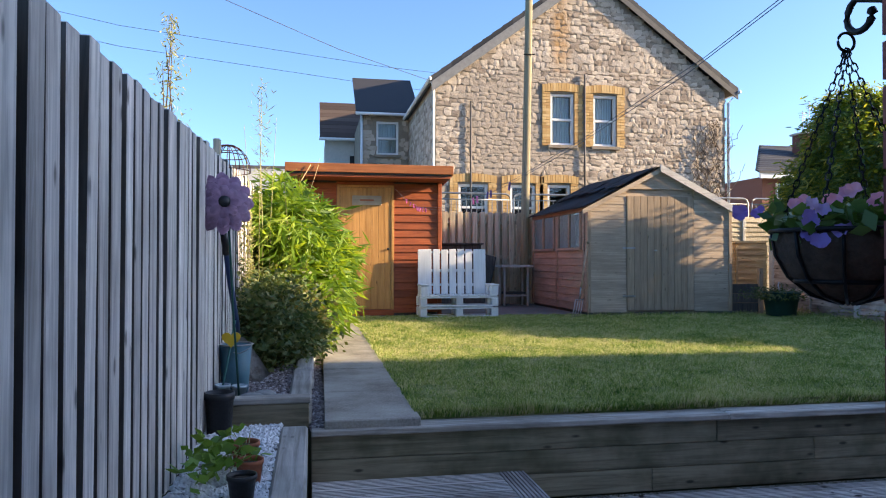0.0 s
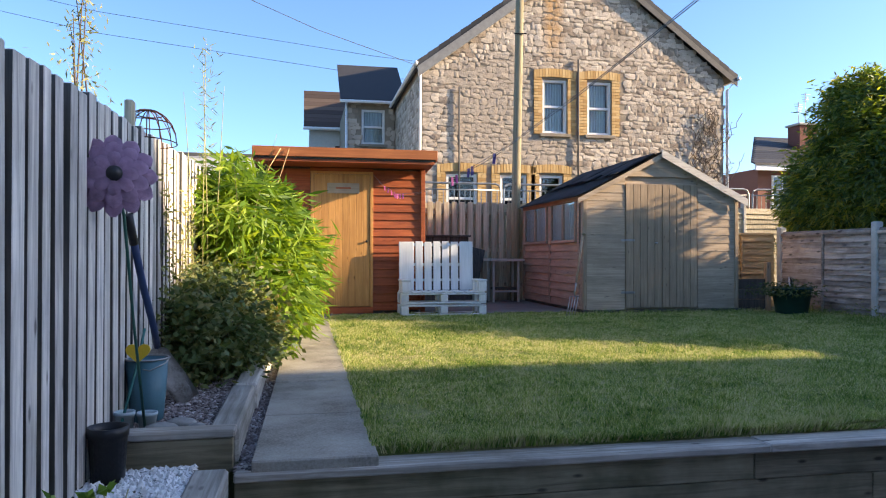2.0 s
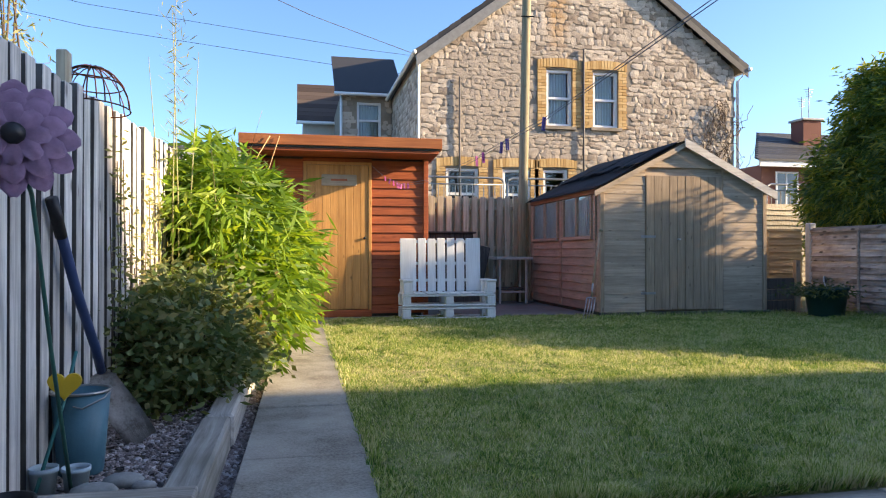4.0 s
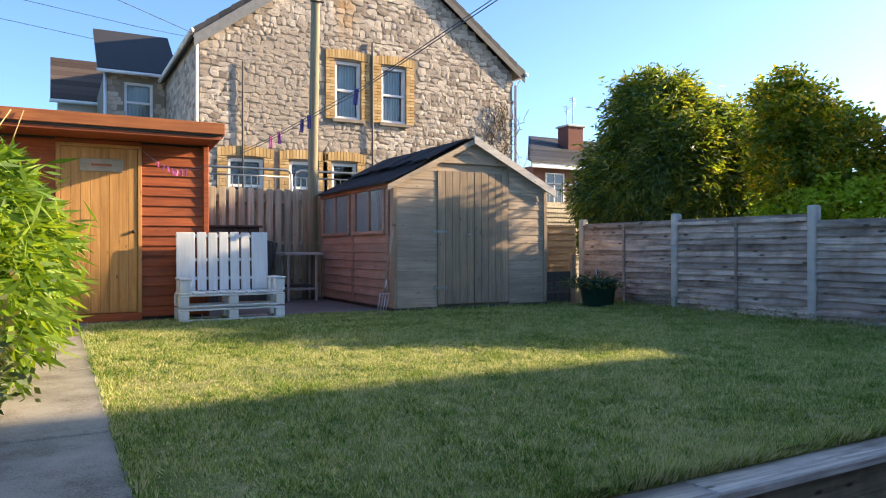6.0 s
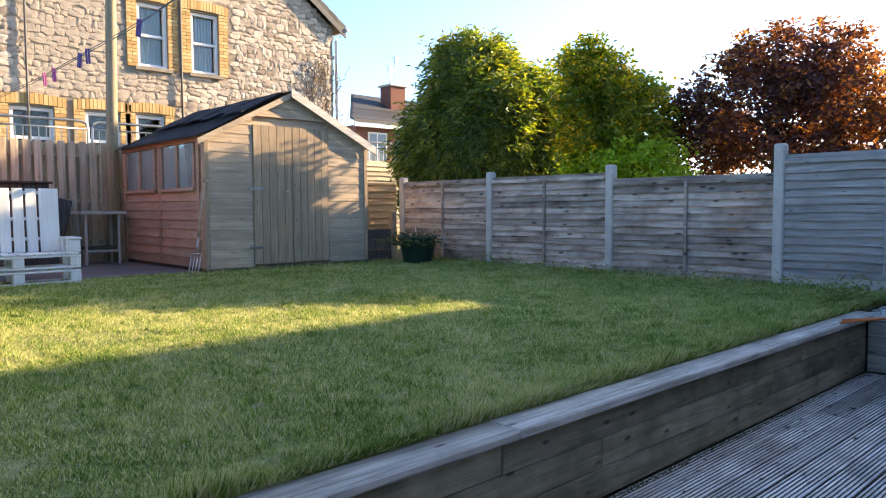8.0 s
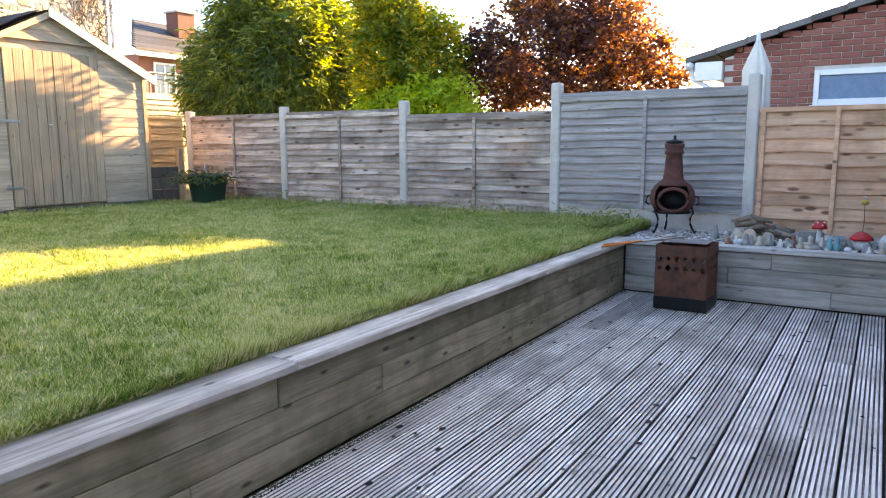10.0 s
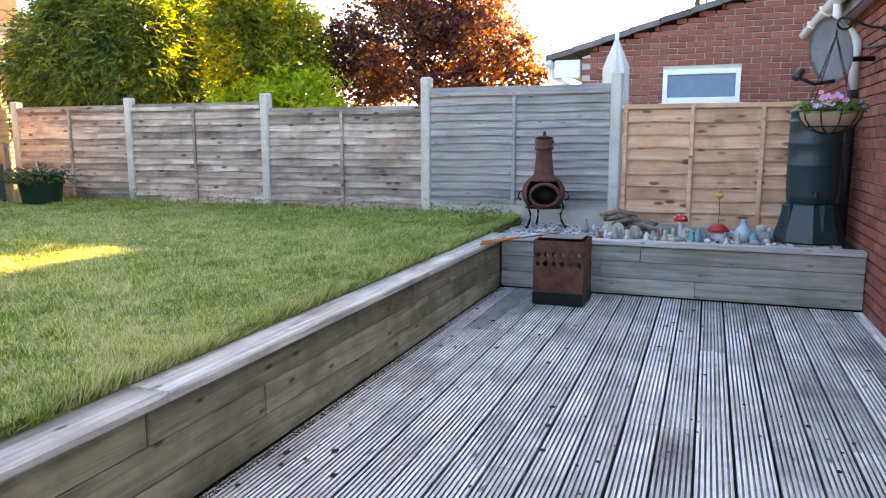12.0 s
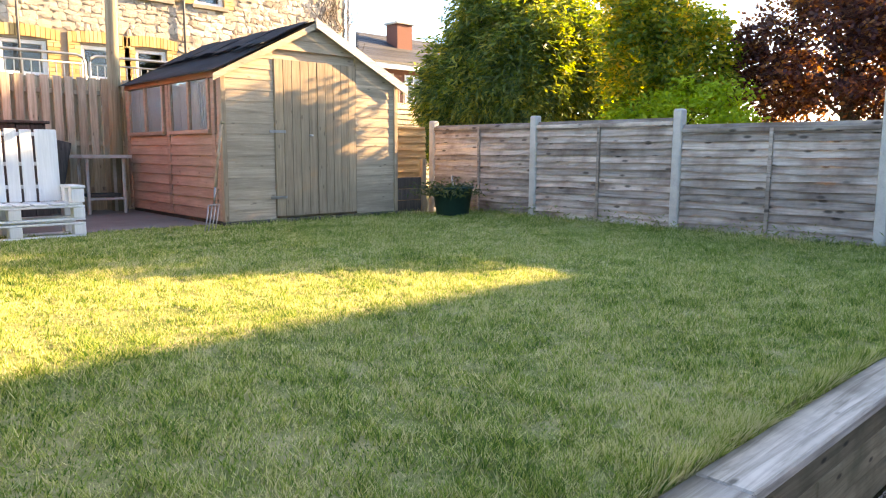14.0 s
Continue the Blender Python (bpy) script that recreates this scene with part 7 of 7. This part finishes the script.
rest = bmesh.new()
bm = bmesh.new()
bm_box(bm, -0.106, -0.012, -0.0315, 0.106, 0.02, 0.0315, 0.004)
nbrick = mesh_of(bm, "brick", M_RBRICK)
z, r, cnt = 0.9, 0, 0
while z < 4.0:
    u = 3.14 - 0.1075 - (0.1125 if r % 2 else 0)
    while u > -6.5:
        limit = 3.14 - max(0.0, z - 2.36) / 0.28
        spans = [(u - 0.1075, min(u + 0.1075, limit))]
        if 1.60 < z < 2.12:
            spans = [(p, q) for s, e in spans for p, q in ((s, min(e, 1.115)), (max(s, 2.075), e))]
        for s, e in spans:
            if e - s < 0.03:
                continue
            whole = e - s > 0.21
            m = pose(NX - 0.008, (s + e) / 2, z, 0, 0, -90)
            if whole and u > -0.3 and z > 1.42 and cnt < 290:
                part("brick", nbrick, M_RBRICK if u < 2.95 or r % 3 else M_YBRICK, nwall, at=m)
                cnt += 1
            else:
                for v in bm_box(rest, (s - e) / 2 + 0.0015, -0.012, -0.0315, (e - s) / 2 - 0.0015, 0.02, 0.0315):
                    v.co = m @ v.co
        u -= 0.225
    z += 0.075
    r += 1
tagged(part("bricks", rest, M_RBRICK, nwall), "", "", "", "stuff")
win = thing("window", "", "")
win.parent = nb
for y0, z0, y1, z1 in ((1.12, 1.66, 1.18, 2.09), (2.01, 1.66, 2.07, 2.09), (1.18, 2.02, 2.01, 2.09), (1.18, 1.66, 2.01, 1.73)):
    boxpart("window_frame", win, M_UPVC, NX - 0.04, y0, z0, NX + 0.002, y1, z1, 0.005)
boxpart("window_sill", win, M_UPVC, NX - 0.07, 1.08, 1.61, NX + 0.002, 2.11, 1.658, 0.005)
boxpart("pane", win, plain("frosted_blue_glass", (0.13, 0.23, 0.34), 0.5), NX - 0.0065, 1.18, 1.73, NX - 0.004, 2.01, 2.02, 0)
for k in range(18):
    y0 = 3.62 - k * 0.37
    z0 = 2.27 + k * 0.37 * 0.28
    bm = bmesh.new()
    v = bm_box(bm, NX - 0.12, y0 - 0.385, z0 - 0.02, NX + 6.2, y0, z0 + 0.06, 0)
    for p in v:
        if p.co.y < y0 - 0.1:
            p.co.z += 0.385 * 0.28 - 0.012
    part("roof_course", bm, M_GREYTILE, nb, "grey roof tile course")
bm = bmesh.new()
v = bm_box(bm, NX - 0.12, -9.2, 2.25, NX + 6.2, -3.04, 2.35)
for p in v:
    if p.co.y > -5:
        p.co.z += 1.85
part("roof", bm, M_GREYTILE, nb)
boxpart("barge_end", nb, M_UPVC, NX - 0.10, 3.15, 2.02, NX + 0.05, 3.50, 2.26, 0.006, "white boxed eaves end")
tubepart("gutter", nb, M_UPVC, [(NX - 0.12, 3.58, 2.22), (NX + 6, 3.58, 2.22)], 0.055, 10)
tubepart("downpipe", nb, M_UPVC, [(NX - 0.02, 3.56, 2.18), (NX - 0.02, 3.54, 2.05), (NX - 0.02, 3.30, 1.92), (NX - 0.02, 3.24, 1.80), (NX - 0.02, 3.24, 0.4)], 0.035, 10)

# Out-of-view block, added so that its edge shades the near lawn.
tall = thing("unseen_shade_house", "unseen tall brick block added to shade the near lawn", "house")
boxpart("wall", tall, M_RBRICK, 20.4, -9.0, -0.1, 30.0, -0.98, 9.44, 0)
bm = bmesh.new()
v = bm_box(bm, 20.3, -5.0, 9.445, 30.1, -0.98, 9.50)
for p in v:
    if p.co.y < -3:
        p.co.z += 1.6
part("roof", bm, M_SLATE, tall)
bm = bmesh.new()
v = bm_box(bm, 20.3, -9.2, 9.445, 30.1, -5.01, 9.50)
for p in v:
    if p.co.y > -7:
        p.co.z += 1.6
part("roof", bm, M_SLATE, tall)

# closed parasol beyond the fence
par = thing("closed_parasol", "closed cream garden parasol beyond the fence", "parasol")
M_CANVAS = plain("cream_canvas", (0.68, 0.66, 0.58), 0.9, vary=0.15)
bm = bmesh.new()
rings = []
for f, r in ((0, 0.135), (0.3, 0.125), (0.6, 0.115), (0.72, 0.118), (0.86, 0.065), (1.0, 0.012)):
    rings.append([bm.verts.new((8.25 + r * (1 + 0.16 * math.cos(8 * k * math.pi / 16)) * math.cos(k * math.pi / 16), 2.38 + r * (1 + 0.16 * math.cos(8 * k * math.pi / 16)) * math.sin(k * math.pi / 16), 1.15 + 1.05 * f)) for k in range(32)])
for p, q in zip(rings, rings[1:]):
    for k in range(32):
        bm.faces.new((p[k], p[(k + 1) % 32], q[(k + 1) % 32], q[k]))
part("canopy", bm, M_CANVAS, par, "", True)
tubepart("pole", par, M_UPVC, [(8.25, 2.38, -0.1), (8.25, 2.38, 2.26)], [0.02, 0.02], 8)

# ---- far side of the road: barriers, pale fence, brick house ----
def barrier(x0, x1, y, z0, z1):
    t = thing("crowd_barrier", "galvanised steel pedestrian barrier with rounded corners", "barrier", "barriers along the road")
    r = 0.12
    pts = [(x0, y, 0.395), (x0, y, z1 - r), (x0 + r * 0.3, y, z1 - r * 0.3), (x0 + r, y, z1), (x1 - r, y, z1), (x1 - r * 0.3, y, z1 - r * 0.3), (x1, y, z1 - r), (x1, y, 0.395)]
    tubepart("frame", t, M_STEEL, pts, 0.024, 8)
    tubepart("rail", t, M_STEEL, [(x0, y, z0), (x1, y, z0)], 0.02, 6)
    tubepart("rail", t, M_STEEL, [(x0, y, z1 - 0.14), (x1, y, z1 - 0.14)], 0.016, 6)
    x = x0 + 0.12
    while x < x1 - 0.05:
        piece("bar", t, 0.016, 0.016, round(z1 - 0.14 - z0, 2), M_STEEL, pose(x, y, z0), 0)
        x += 0.12


for x0 in (2.55, 4.62, 8.6, 10.7, 12.8, 14.9, 17.0):
    barrier(x0, x0 + 2.0, 15.2, 1.95, 2.80)
pale = thing("pale_panel_fence", "sun-bleached lapped fence along the road", "fence", "", "structure")
pool = [lap_board(1.85, 0.125, M_BACKFENCE, "x") for _ in range(3)]
for c, x in enumerate((8.2, 10.1, 12.0, 13.9, 15.8)):
    for k in range(17):
        part("lap_board", rng.choice(pool), M_BACKFENCE, pale, at=pose(x, 14.6, 0.42 + k * 0.11))
    boxpart("post", pale, M_CONCRETE, x - 0.075, 14.54, 0.40, x + 0.0, 14.66, 2.42, 0.01)
M_OBRICK = brick_mat("orange_brick", (0.16, 0.062, 0.045), (0.21, 0.085, 0.06), (0.26, 0.115, 0.08))
fh = thing("far_brick_house", "orange brick house with white fascia and chimney", "house")
boxpart("wall", fh, M_OBRICK, 21.2, 30.0, 0.4, 36, 38, 5.3, 0)
boxpart("fascia", fh, M_UPVC, 20.7, 29.4, 5.15, 36.4, 29.5, 5.42, 0.01)
rows = 14
for r in range(rows):
    bm = bmesh.new()
    v = bm_box(bm, 20.6 + r * 0.22, 29.35 + r * 0.3, 5.4 + r * 0.14, 36.5, 29.35 + (r + 1) * 0.3, 5.5 + r * 0.14)
    for p in v:
        if p.co.y > 29.35 + (r + 0.5) * 0.3:
            p.co.z += 0.13
    part("roof_course", bm, M_SLATE, fh, "dark tiled roof")
chm = boxpart("chimney", fh, M_OBRICK, 24.6, 31.5, 5.8, 25.6, 32.4, 7.75, 0)
boxpart("chimney_cap", chm, M_CONCRETE, 24.5, 31.4, 7.752, 25.7, 32.5, 7.86, 0.02)
for x in (21.9, 23.8, 25.9, 28.2):
    w = thing("window", "", "")
    w.parent = fh
    for a0, b0, a1, b1 in ((x, 3.3, x + 0.09, 5.0), (x + 1.1, 3.3, x + 1.19, 5.0), (x + 0.09, 4.91, x + 1.1, 5.0), (x + 0.09, 3.3, x + 1.1, 3.39), (x + 0.52, 3.39, x + 0.6, 4.91)):
        boxpart("window_frame", w, M_UPVC, a0, 29.93, b0, a1, 29.998, b1, 0.008)
    boxpart("pane", w, plain("far_window_glass", (0.06, 0.08, 0.10), 0.08, 0, 0.8), x + 0.09, 29.96, 3.39, x + 1.1, 29.99, 4.91, 0)
for x, z in ((24.9, 9.0), (25.3, 9.5)):
    ae = thing("tv_aerial", "thin rooftop television aerial", "aerial", "aerials on the far roof")
    tubepart("mast", ae, M_STEEL, [(x, 32, 7.8), (x, 32, z)], 0.02, 5)
    for k in range(4):
        tubepart("element", ae, M_STEEL, [(x - 0.25 + 0.04 * k, 32, z - 0.1 - 0.12 * k), (x + 0.3 - 0.04 * k, 32, z - 0.1 - 0.12 * k)], 0.012, 4)

# ---- trees ----
M_BARK = ground_mat("bark", [(0.3, (0.05, 0.04, 0.03)), (0.6, (0.11, 0.085, 0.065)), (0.8, (0.18, 0.15, 0.12))], 9, 1.0)
M_CONIFER = leaf("conifer_spray", [(0.25, (0.018, 0.045, 0.018)), (0.46, (0.042, 0.088, 0.030)), (0.64, (0.085, 0.14, 0.042)), (0.82, (0.20, 0.23, 0.06))], 0.33, 0.55, 1.9, (5.5, 3.9, 0.5))
M_GOLDLEAF = leaf("golden_green_leaf", [(0.25, (0.020, 0.058, 0.012)), (0.46, (0.052, 0.108, 0.020)), (0.66, (0.12, 0.175, 0.032)), (0.82, (0.30, 0.27, 0.05))], 0.44, 0.5, 1.9, (6.5, 3.9, 0.35))
M_LIME = leaf("lime_leaf", [(0.2, (0.12, 0.22, 0.02)), (0.6, (0.27, 0.40, 0.03)), (0.95, (0.45, 0.5, 0.06))], 0.5)
M_MAPLE = leaf("purple_maple_leaf", [(0.2, (0.026, 0.011, 0.018)), (0.5, (0.052, 0.021, 0.032)), (0.66, (0.10, 0.038, 0.034)), (0.80, (0.28, 0.12, 0.04))], 0.32, 0.5, 0.8, (6.0, 5.6, 1.3))
M_BAMBOO = leaf("bamboo_leaf", [(0.2, (0.035, 0.085, 0.012)), (0.5, (0.12, 0.22, 0.025)), (0.75, (0.24, 0.34, 0.045)), (0.95, (0.42, 0.44, 0.10))], 0.4, 0.45, 2.0)
M_SHRUB = leaf("dark_shrub_leaf", [(0.2, (0.03, 0.06, 0.022)), (0.5, (0.09, 0.14, 0.045)), (0.75, (0.19, 0.20, 0.075)), (0.95, (0.36, 0.22, 0.10))], 0.25)
M_CLIMB = leaf("pale_climber_leaf", [(0.2, (0.12, 0.15, 0.06)), (0.6, (0.28, 0.29, 0.13)), (0.95, (0.45, 0.42, 0.24))], 0.3)


def crown_points(blobs, clusters, leaves, spread, seed, shell=0.55, lumps=0.35):
    """Leaf places in clumps over the outer part of several ellipsoids, with gaps between clumps."""
    g = np.random.default_rng(seed)
    vol = np.array([b[3] * b[4] + b[4] * b[5] + b[3] * b[5] for b in blobs])
    which = g.choice(len(blobs), clusters, p=vol / vol.sum())
    d = g.normal(size=(clusters, 3))
    d /= np.linalg.norm(d, axis=1)[:, None]
    B = np.array(blobs)[which]
    lump = np.array([1 + lumps * noise.noise(Vector(tuple(v * 2.3)) + Vector((float(w) * 5, 0, seed))) for v, w in zip(d, which)])
    rad = (shell + (1 - shell) * g.uniform(0, 1, clusters) ** 0.6) * lump
    c = B[:, :3] + d * B[:, 3:6] * rad[:, None]
    size = spread * g.uniform(0.6, 1.3, clusters)
    p = np.repeat(c, leaves, 0) + g.normal(size=(clusters * leaves, 3)) * np.repeat(size, leaves)[:, None] * np.array([1, 1, 0.7])
    out = np.repeat(d, leaves, 0)
    return p, out


def tree(name, label, cat, base, trunk_top, trunk_r, blobs, clusters, leaves, spread, L, W, mat, seed, droop=0.2, outward=0.5, limbs=9):
    t = thing(name, label, cat)
    q = random.Random(seed)
    b, tt = Vector(base), Vector(trunk_top)
    mid = (b + tt) / 2 + Vector((q.uniform(-0.1, 0.1), q.uniform(-0.1, 0.1), 0))
    tubepart("trunk", t, M_BARK, [b, mid, tt], [trunk_r, trunk_r * 0.75, trunk_r * 0.35], 10)
    for k in range(limbs):
        bl = blobs[k % len(blobs)]
        f = q.uniform(0.3, 0.95)
        s = b + (tt - b) * f
        dirv = Vector((q.uniform(-1, 1), q.uniform(-1, 1), q.uniform(0.0, 0.9)))
        e = Vector(bl[:3]) + Vector((dirv.x * bl[3], dirv.y * bl[4], dirv.z * bl[5])) * 0.75
        m = (s + e) / 2 + Vector((0, 0, 0.15))
        tubepart("limb", t, M_BARK, [s, m, e], [trunk_r * 0.38, trunk_r * 0.24, trunk_r * 0.08], 6)
    p, out = crown_points(blobs, clusters, leaves, spread, seed)
    part("crown", blade_mesh("crown", leaf_cards(p, out * outward, L, W, droop), 4, mat), None, t)
    return t


tree("conifer_tree", "feathery green conifer beyond the fence", "tree", (10.2, 11.1, 0.4), (10.2, 11.1, 4.0), 0.13,
     [(10.2, 11.2, 2.2, 1.25, 1.25, 1.35), (10.1, 10.8, 3.4, 0.95, 0.95, 1.05), (10.1, 11.9, 1.9, 0.9, 0.7, 1.1), (9.9, 10.1, 2.5, 0.9, 0.85, 1.35), (10.7, 9.75, 2.35, 0.7, 0.55, 1.35)], 3800, 34, 0.10, 0.13, 0.034, M_CONIFER, 11, 0.5, 0.7)
tree("golden_tree", "golden-green leafy tree beyond the fence", "tree", (9.75, 7.7, 0.4), (9.7, 7.7, 3.0), 0.10,
     [(9.65, 7.72, 2.45, 0.72, 0.62, 0.95), (9.6, 7.8, 3.15, 0.6, 0.46, 0.56), (9.7, 7.15, 2.45, 0.6, 0.55, 0.72), (12.2, 10.0, 2.9, 0.9, 0.85, 1.35), (12.2, 9.3, 2.3, 0.7, 0.7, 0.9)], 1350, 34, 0.085, 0.085, 0.042, M_GOLDLEAF, 12, 0.15, 0.4)
tree("lime_shrub", "bright lime-green shrub beyond the fence", "shrub", (9.4, 7.1, 0.4), (9.4, 7.1, 1.6), 0.04,
     [(9.4, 7.0, 1.55, 0.6, 0.75, 0.62), (9.5, 7.7, 1.5, 0.6, 0.6, 0.55)], 480, 32, 0.10, 0.075, 0.042, M_LIME, 13, 0.1, 0.4, 5)
tree("purple_maple", "purple-leaved maple glowing orange at its edges", "tree", (11.0, 5.6, 0.2), (11.0, 5.6, 2.5), 0.08,
     [(11.0, 5.9, 2.6, 1.1, 1.15, 0.85), (11.0, 4.9, 2.4, 1.05, 0.95, 0.8), (11.1, 5.4, 3.25, 0.85, 1.0, 0.55), (10.9, 6.7, 2.2, 0.8, 0.8, 0.6), (11.0, 4.3, 2.1, 0.7, 0.6, 0.5)], 1050, 34, 0.09, 0.078, 0.048, M_MAPLE, 14, 0.1, 0.3, 14)

# Added crown, never in view: blocks sun from bench, cabin foot, far lawn.
tree("unseen_shade_tree", "unseen leafy tree added to shade the bench and cabin foot", "tree", (32.0, 2.15, -0.1), (32.0, 2.15, 11.0), 0.16,
     [(32.0, 1.95, 11.1, 0.6, 0.50, 1.15), (32.0, 1.4, 10.8, 0.35, 0.30, 0.62)], 330, 34, 0.10, 0.13, 0.075, M_GOLDLEAF, 17, 0.2, 0.4)

# bamboo clump, shrub and climber beside the path
bam = thing("bamboo_clump", "dense bright green bamboo spilling over the path", "bamboo")
p, out = crown_points([(-0.12, 6.3, 1.30, 0.36, 0.95, 0.62), (-0.02, 7.2, 1.05, 0.42, 1.0, 0.62), (0.02, 6.0, 0.92, 0.33, 0.7, 0.42), (-0.22, 5.9, 1.58, 0.26, 0.65, 0.36), (-0.25, 6.6, 1.15, 0.3, 1.3, 0.75), (0.05, 6.6, 1.25, 0.33, 0.9, 0.5), (0.06, 7.9, 0.85, 0.36, 0.7, 0.45)], 1350, 22, 0.08, 21, 0.5)
part("foliage", blade_mesh("foliage", leaf_cards(p, out * 0.8, 0.165, 0.027, 0.5), 4, M_BAMBOO), None, bam)
M_CANE = plain("pale_cane", (0.36, 0.34, 0.13), 0.5)
for k in range(26):
    x, y = -0.2 + rng.uniform(-0.15, 0.12), 5.5 + rng.uniform(0, 2.6)
    tubepart("cane", bam, M_CANE, [(x, y, 0.5), (x + rng.uniform(-0.03, 0.05), y, 1.1), (x + rng.uniform(-0.1, 0.2), y + rng.uniform(-0.2, 0.2), rng.uniform(1.4, 1.95))], [0.007, 0.006, 0.002], 5)
for x, y, top, dx in ((-0.37, 5.30, 2.75, 0.02), (-0.33, 5.35, 2.70, -0.05), (-0.30, 5.42, 2.45, 0.06), (-0.1, 5.6, 2.15, 0.22), (-0.4, 5.2, 2.35, -0.08)):
    tubepart("tall_cane", bam, M_CANE, [(x, y, 0.5), (x + dx * 0.3, y, 1.6), (x + dx, y, top)], [0.006, 0.004, 0.0015], 5)
n = 150
c = np.stack([-0.35 + nrng.normal(0, 0.035, n), 5.32 + nrng.normal(0, 0.06, n), nrng.uniform(1.9, 2.72, n)], 1)
tagged(part("sprig", blade_mesh("sprig", leaf_cards(c, np.zeros((n, 3)) + (0, 0, 0.9), 0.07, 0.008), 4, M_CLIMB), None, bam), "", "", "", "stuff")
shr = thing("dark_shrub", "rounded dark green shrub with bronze tips", "shrub")
p, out = crown_points([(-0.19, 4.72, 0.82, 0.31, 0.55, 0.31), (-0.10, 4.95, 0.74, 0.26, 0.4, 0.24), (-0.28, 4.45, 0.76, 0.2, 0.3, 0.26), (-0.05, 5.2, 0.66, 0.24, 0.3, 0.18), (-0.3, 5.1, 0.95, 0.14, 0.3, 0.22)], 560, 24, 0.075, 22, 0.45)
p[:, 2] = np.maximum(p[:, 2], 0.53)
part("foliage", blade_mesh("foliage", leaf_cards(p, out * 0.5, 0.05, 0.026, 0.1), 4, M_SHRUB), None, shr)
for k in range(12):
    tubepart("stem", shr, M_BARK, [(-0.2 + rng.uniform(-0.06, 0.06), 4.72 + rng.uniform(-0.1, 0.1), 0.5), (-0.2 + rng.uniform(-0.2, 0.2), 4.72 + rng.uniform(-0.35, 0.35), 0.9)], [0.008, 0.003], 5)
clm = thing("fence_climber", "pale straggling climber on the board fence", "climbing plant")
g = np.random.default_rng(5)
n = 1500
yy = g.uniform(4.15, 5.6, n)
stem = np.round(yy / 0.115) * 0.115 + g.normal(0, 0.022, n)
zz = 0.6 + g.uniform(0, 1, n) ** 1.5 * (0.55 + 0.65 * np.abs(np.sin(yy * 4.1)))
c = np.stack([-0.425 + np.abs(g.normal(0, 0.02, n)), stem, zz], 1)
part("foliage", blade_mesh("foliage", leaf_cards(c, np.zeros((n, 3)), 0.032, 0.015), 4, M_CLIMB), None, clm)
for k in range(12):
    y = 4.2 + k * 0.115
    tubepart("stem", clm, M_TWIG, [(-0.435, y, 0.52), (-0.432, y + 0.02, 1.0), (-0.435, y - 0.01, 1.4 + 0.3 * math.sin(k))], 0.003, 4)
# tall sapling behind the left fence
sap = thing("sapling", "slender pale sapling behind the fence", "sapling")
for k in range(5):
    tubepart("stem", sap, M_TWIG, [(-0.9 + 0.03 * k, 4.4, 0.4), (-0.9 + rng.uniform(-0.05, 0.05), 4.45, 2.0), (-0.9 + rng.uniform(-0.1, 0.1), 4.45 + rng.uniform(-0.1, 0.1), 2.95 - 0.12 * k)], [0.01, 0.006, 0.002], 5)
n = 620
hz = nrng.uniform(1.7, 2.95, n)
c = np.stack([-0.9 + nrng.normal(0, 0.075, n) * (3.2 - hz), 4.45 + nrng.normal(0, 0.09, n) * (3.2 - hz), hz], 1)
part("foliage", blade_mesh("foliage", leaf_cards(c, np.zeros((n, 3)) + (0, 0, -0.3), 0.045, 0.011), 4, M_CLIMB), None, sap)
# strawberry plant in the low bed
straw = thing("strawberry_plant", "leafy strawberry plant in terracotta pots", "plant")
g = np.random.default_rng(8)
pts = []
for k in range(64):
    x, y = -0.28 + g.normal(0, 0.06), 2.14 + g.normal(0, 0.13)
    z = 0.49 + g.uniform(0, 0.11)
    for j in range(3):
        pts.append((x, y, z))
part("foliage", blade_mesh("foliage", leaf_cards(np.array(pts), np.zeros((len(pts), 3)) + (0, 0, 0.15), 0.05, 0.038, 0.1), 4, leaf("strawberry_leaf", [(0.2, (0.06, 0.14, 0.02)), (0.6, (0.14, 0.26, 0.04)), (0.95, (0.25, 0.36, 0.09))], 0.3)), None, straw)
for k in range(26):
    x, y = -0.24 + rng.uniform(-0.11, 0.09), 2.2 + rng.uniform(-0.22, 0.22)
    tubepart("stalk", straw, M_CANE, [(-0.21 + rng.uniform(-0.03, 0.03), 2.3 + rng.uniform(-0.03, 0.03), 0.50), (x, y, rng.uniform(0.50, 0.58))], 0.002, 4)
# weeds at the foot of the right fence and by the planter corner
g = np.random.default_rng(9)
n = 1400
yy = g.uniform(3.15, 9.4, n)
c = np.stack([7.36 - np.abs(g.normal(0, 0.06, n)), yy, 0.46 + np.abs(g.normal(0, 0.05, n)) * (0.5 + np.abs(np.sin(yy * 2.2)))], 1)
c[:380, 0] = 6.5 + g.normal(0, 0.22, 380)
c[:380, 1] = 3.2 + np.abs(g.normal(0, 0.07, 380))
tagged(new("fence_weeds", blade_mesh("fence_weeds", leaf_cards(c, np.zeros((n, 3)) + (0, 0, 0.7), 0.05, 0.012), 4, leaf("weed_leaf", [(0.2, (0.06, 0.10, 0.03)), (0.6, (0.15, 0.2, 0.06)), (0.95, (0.3, 0.3, 0.14))]))), "weeds and long grass at the fence foot", "weeds", "", "stuff")
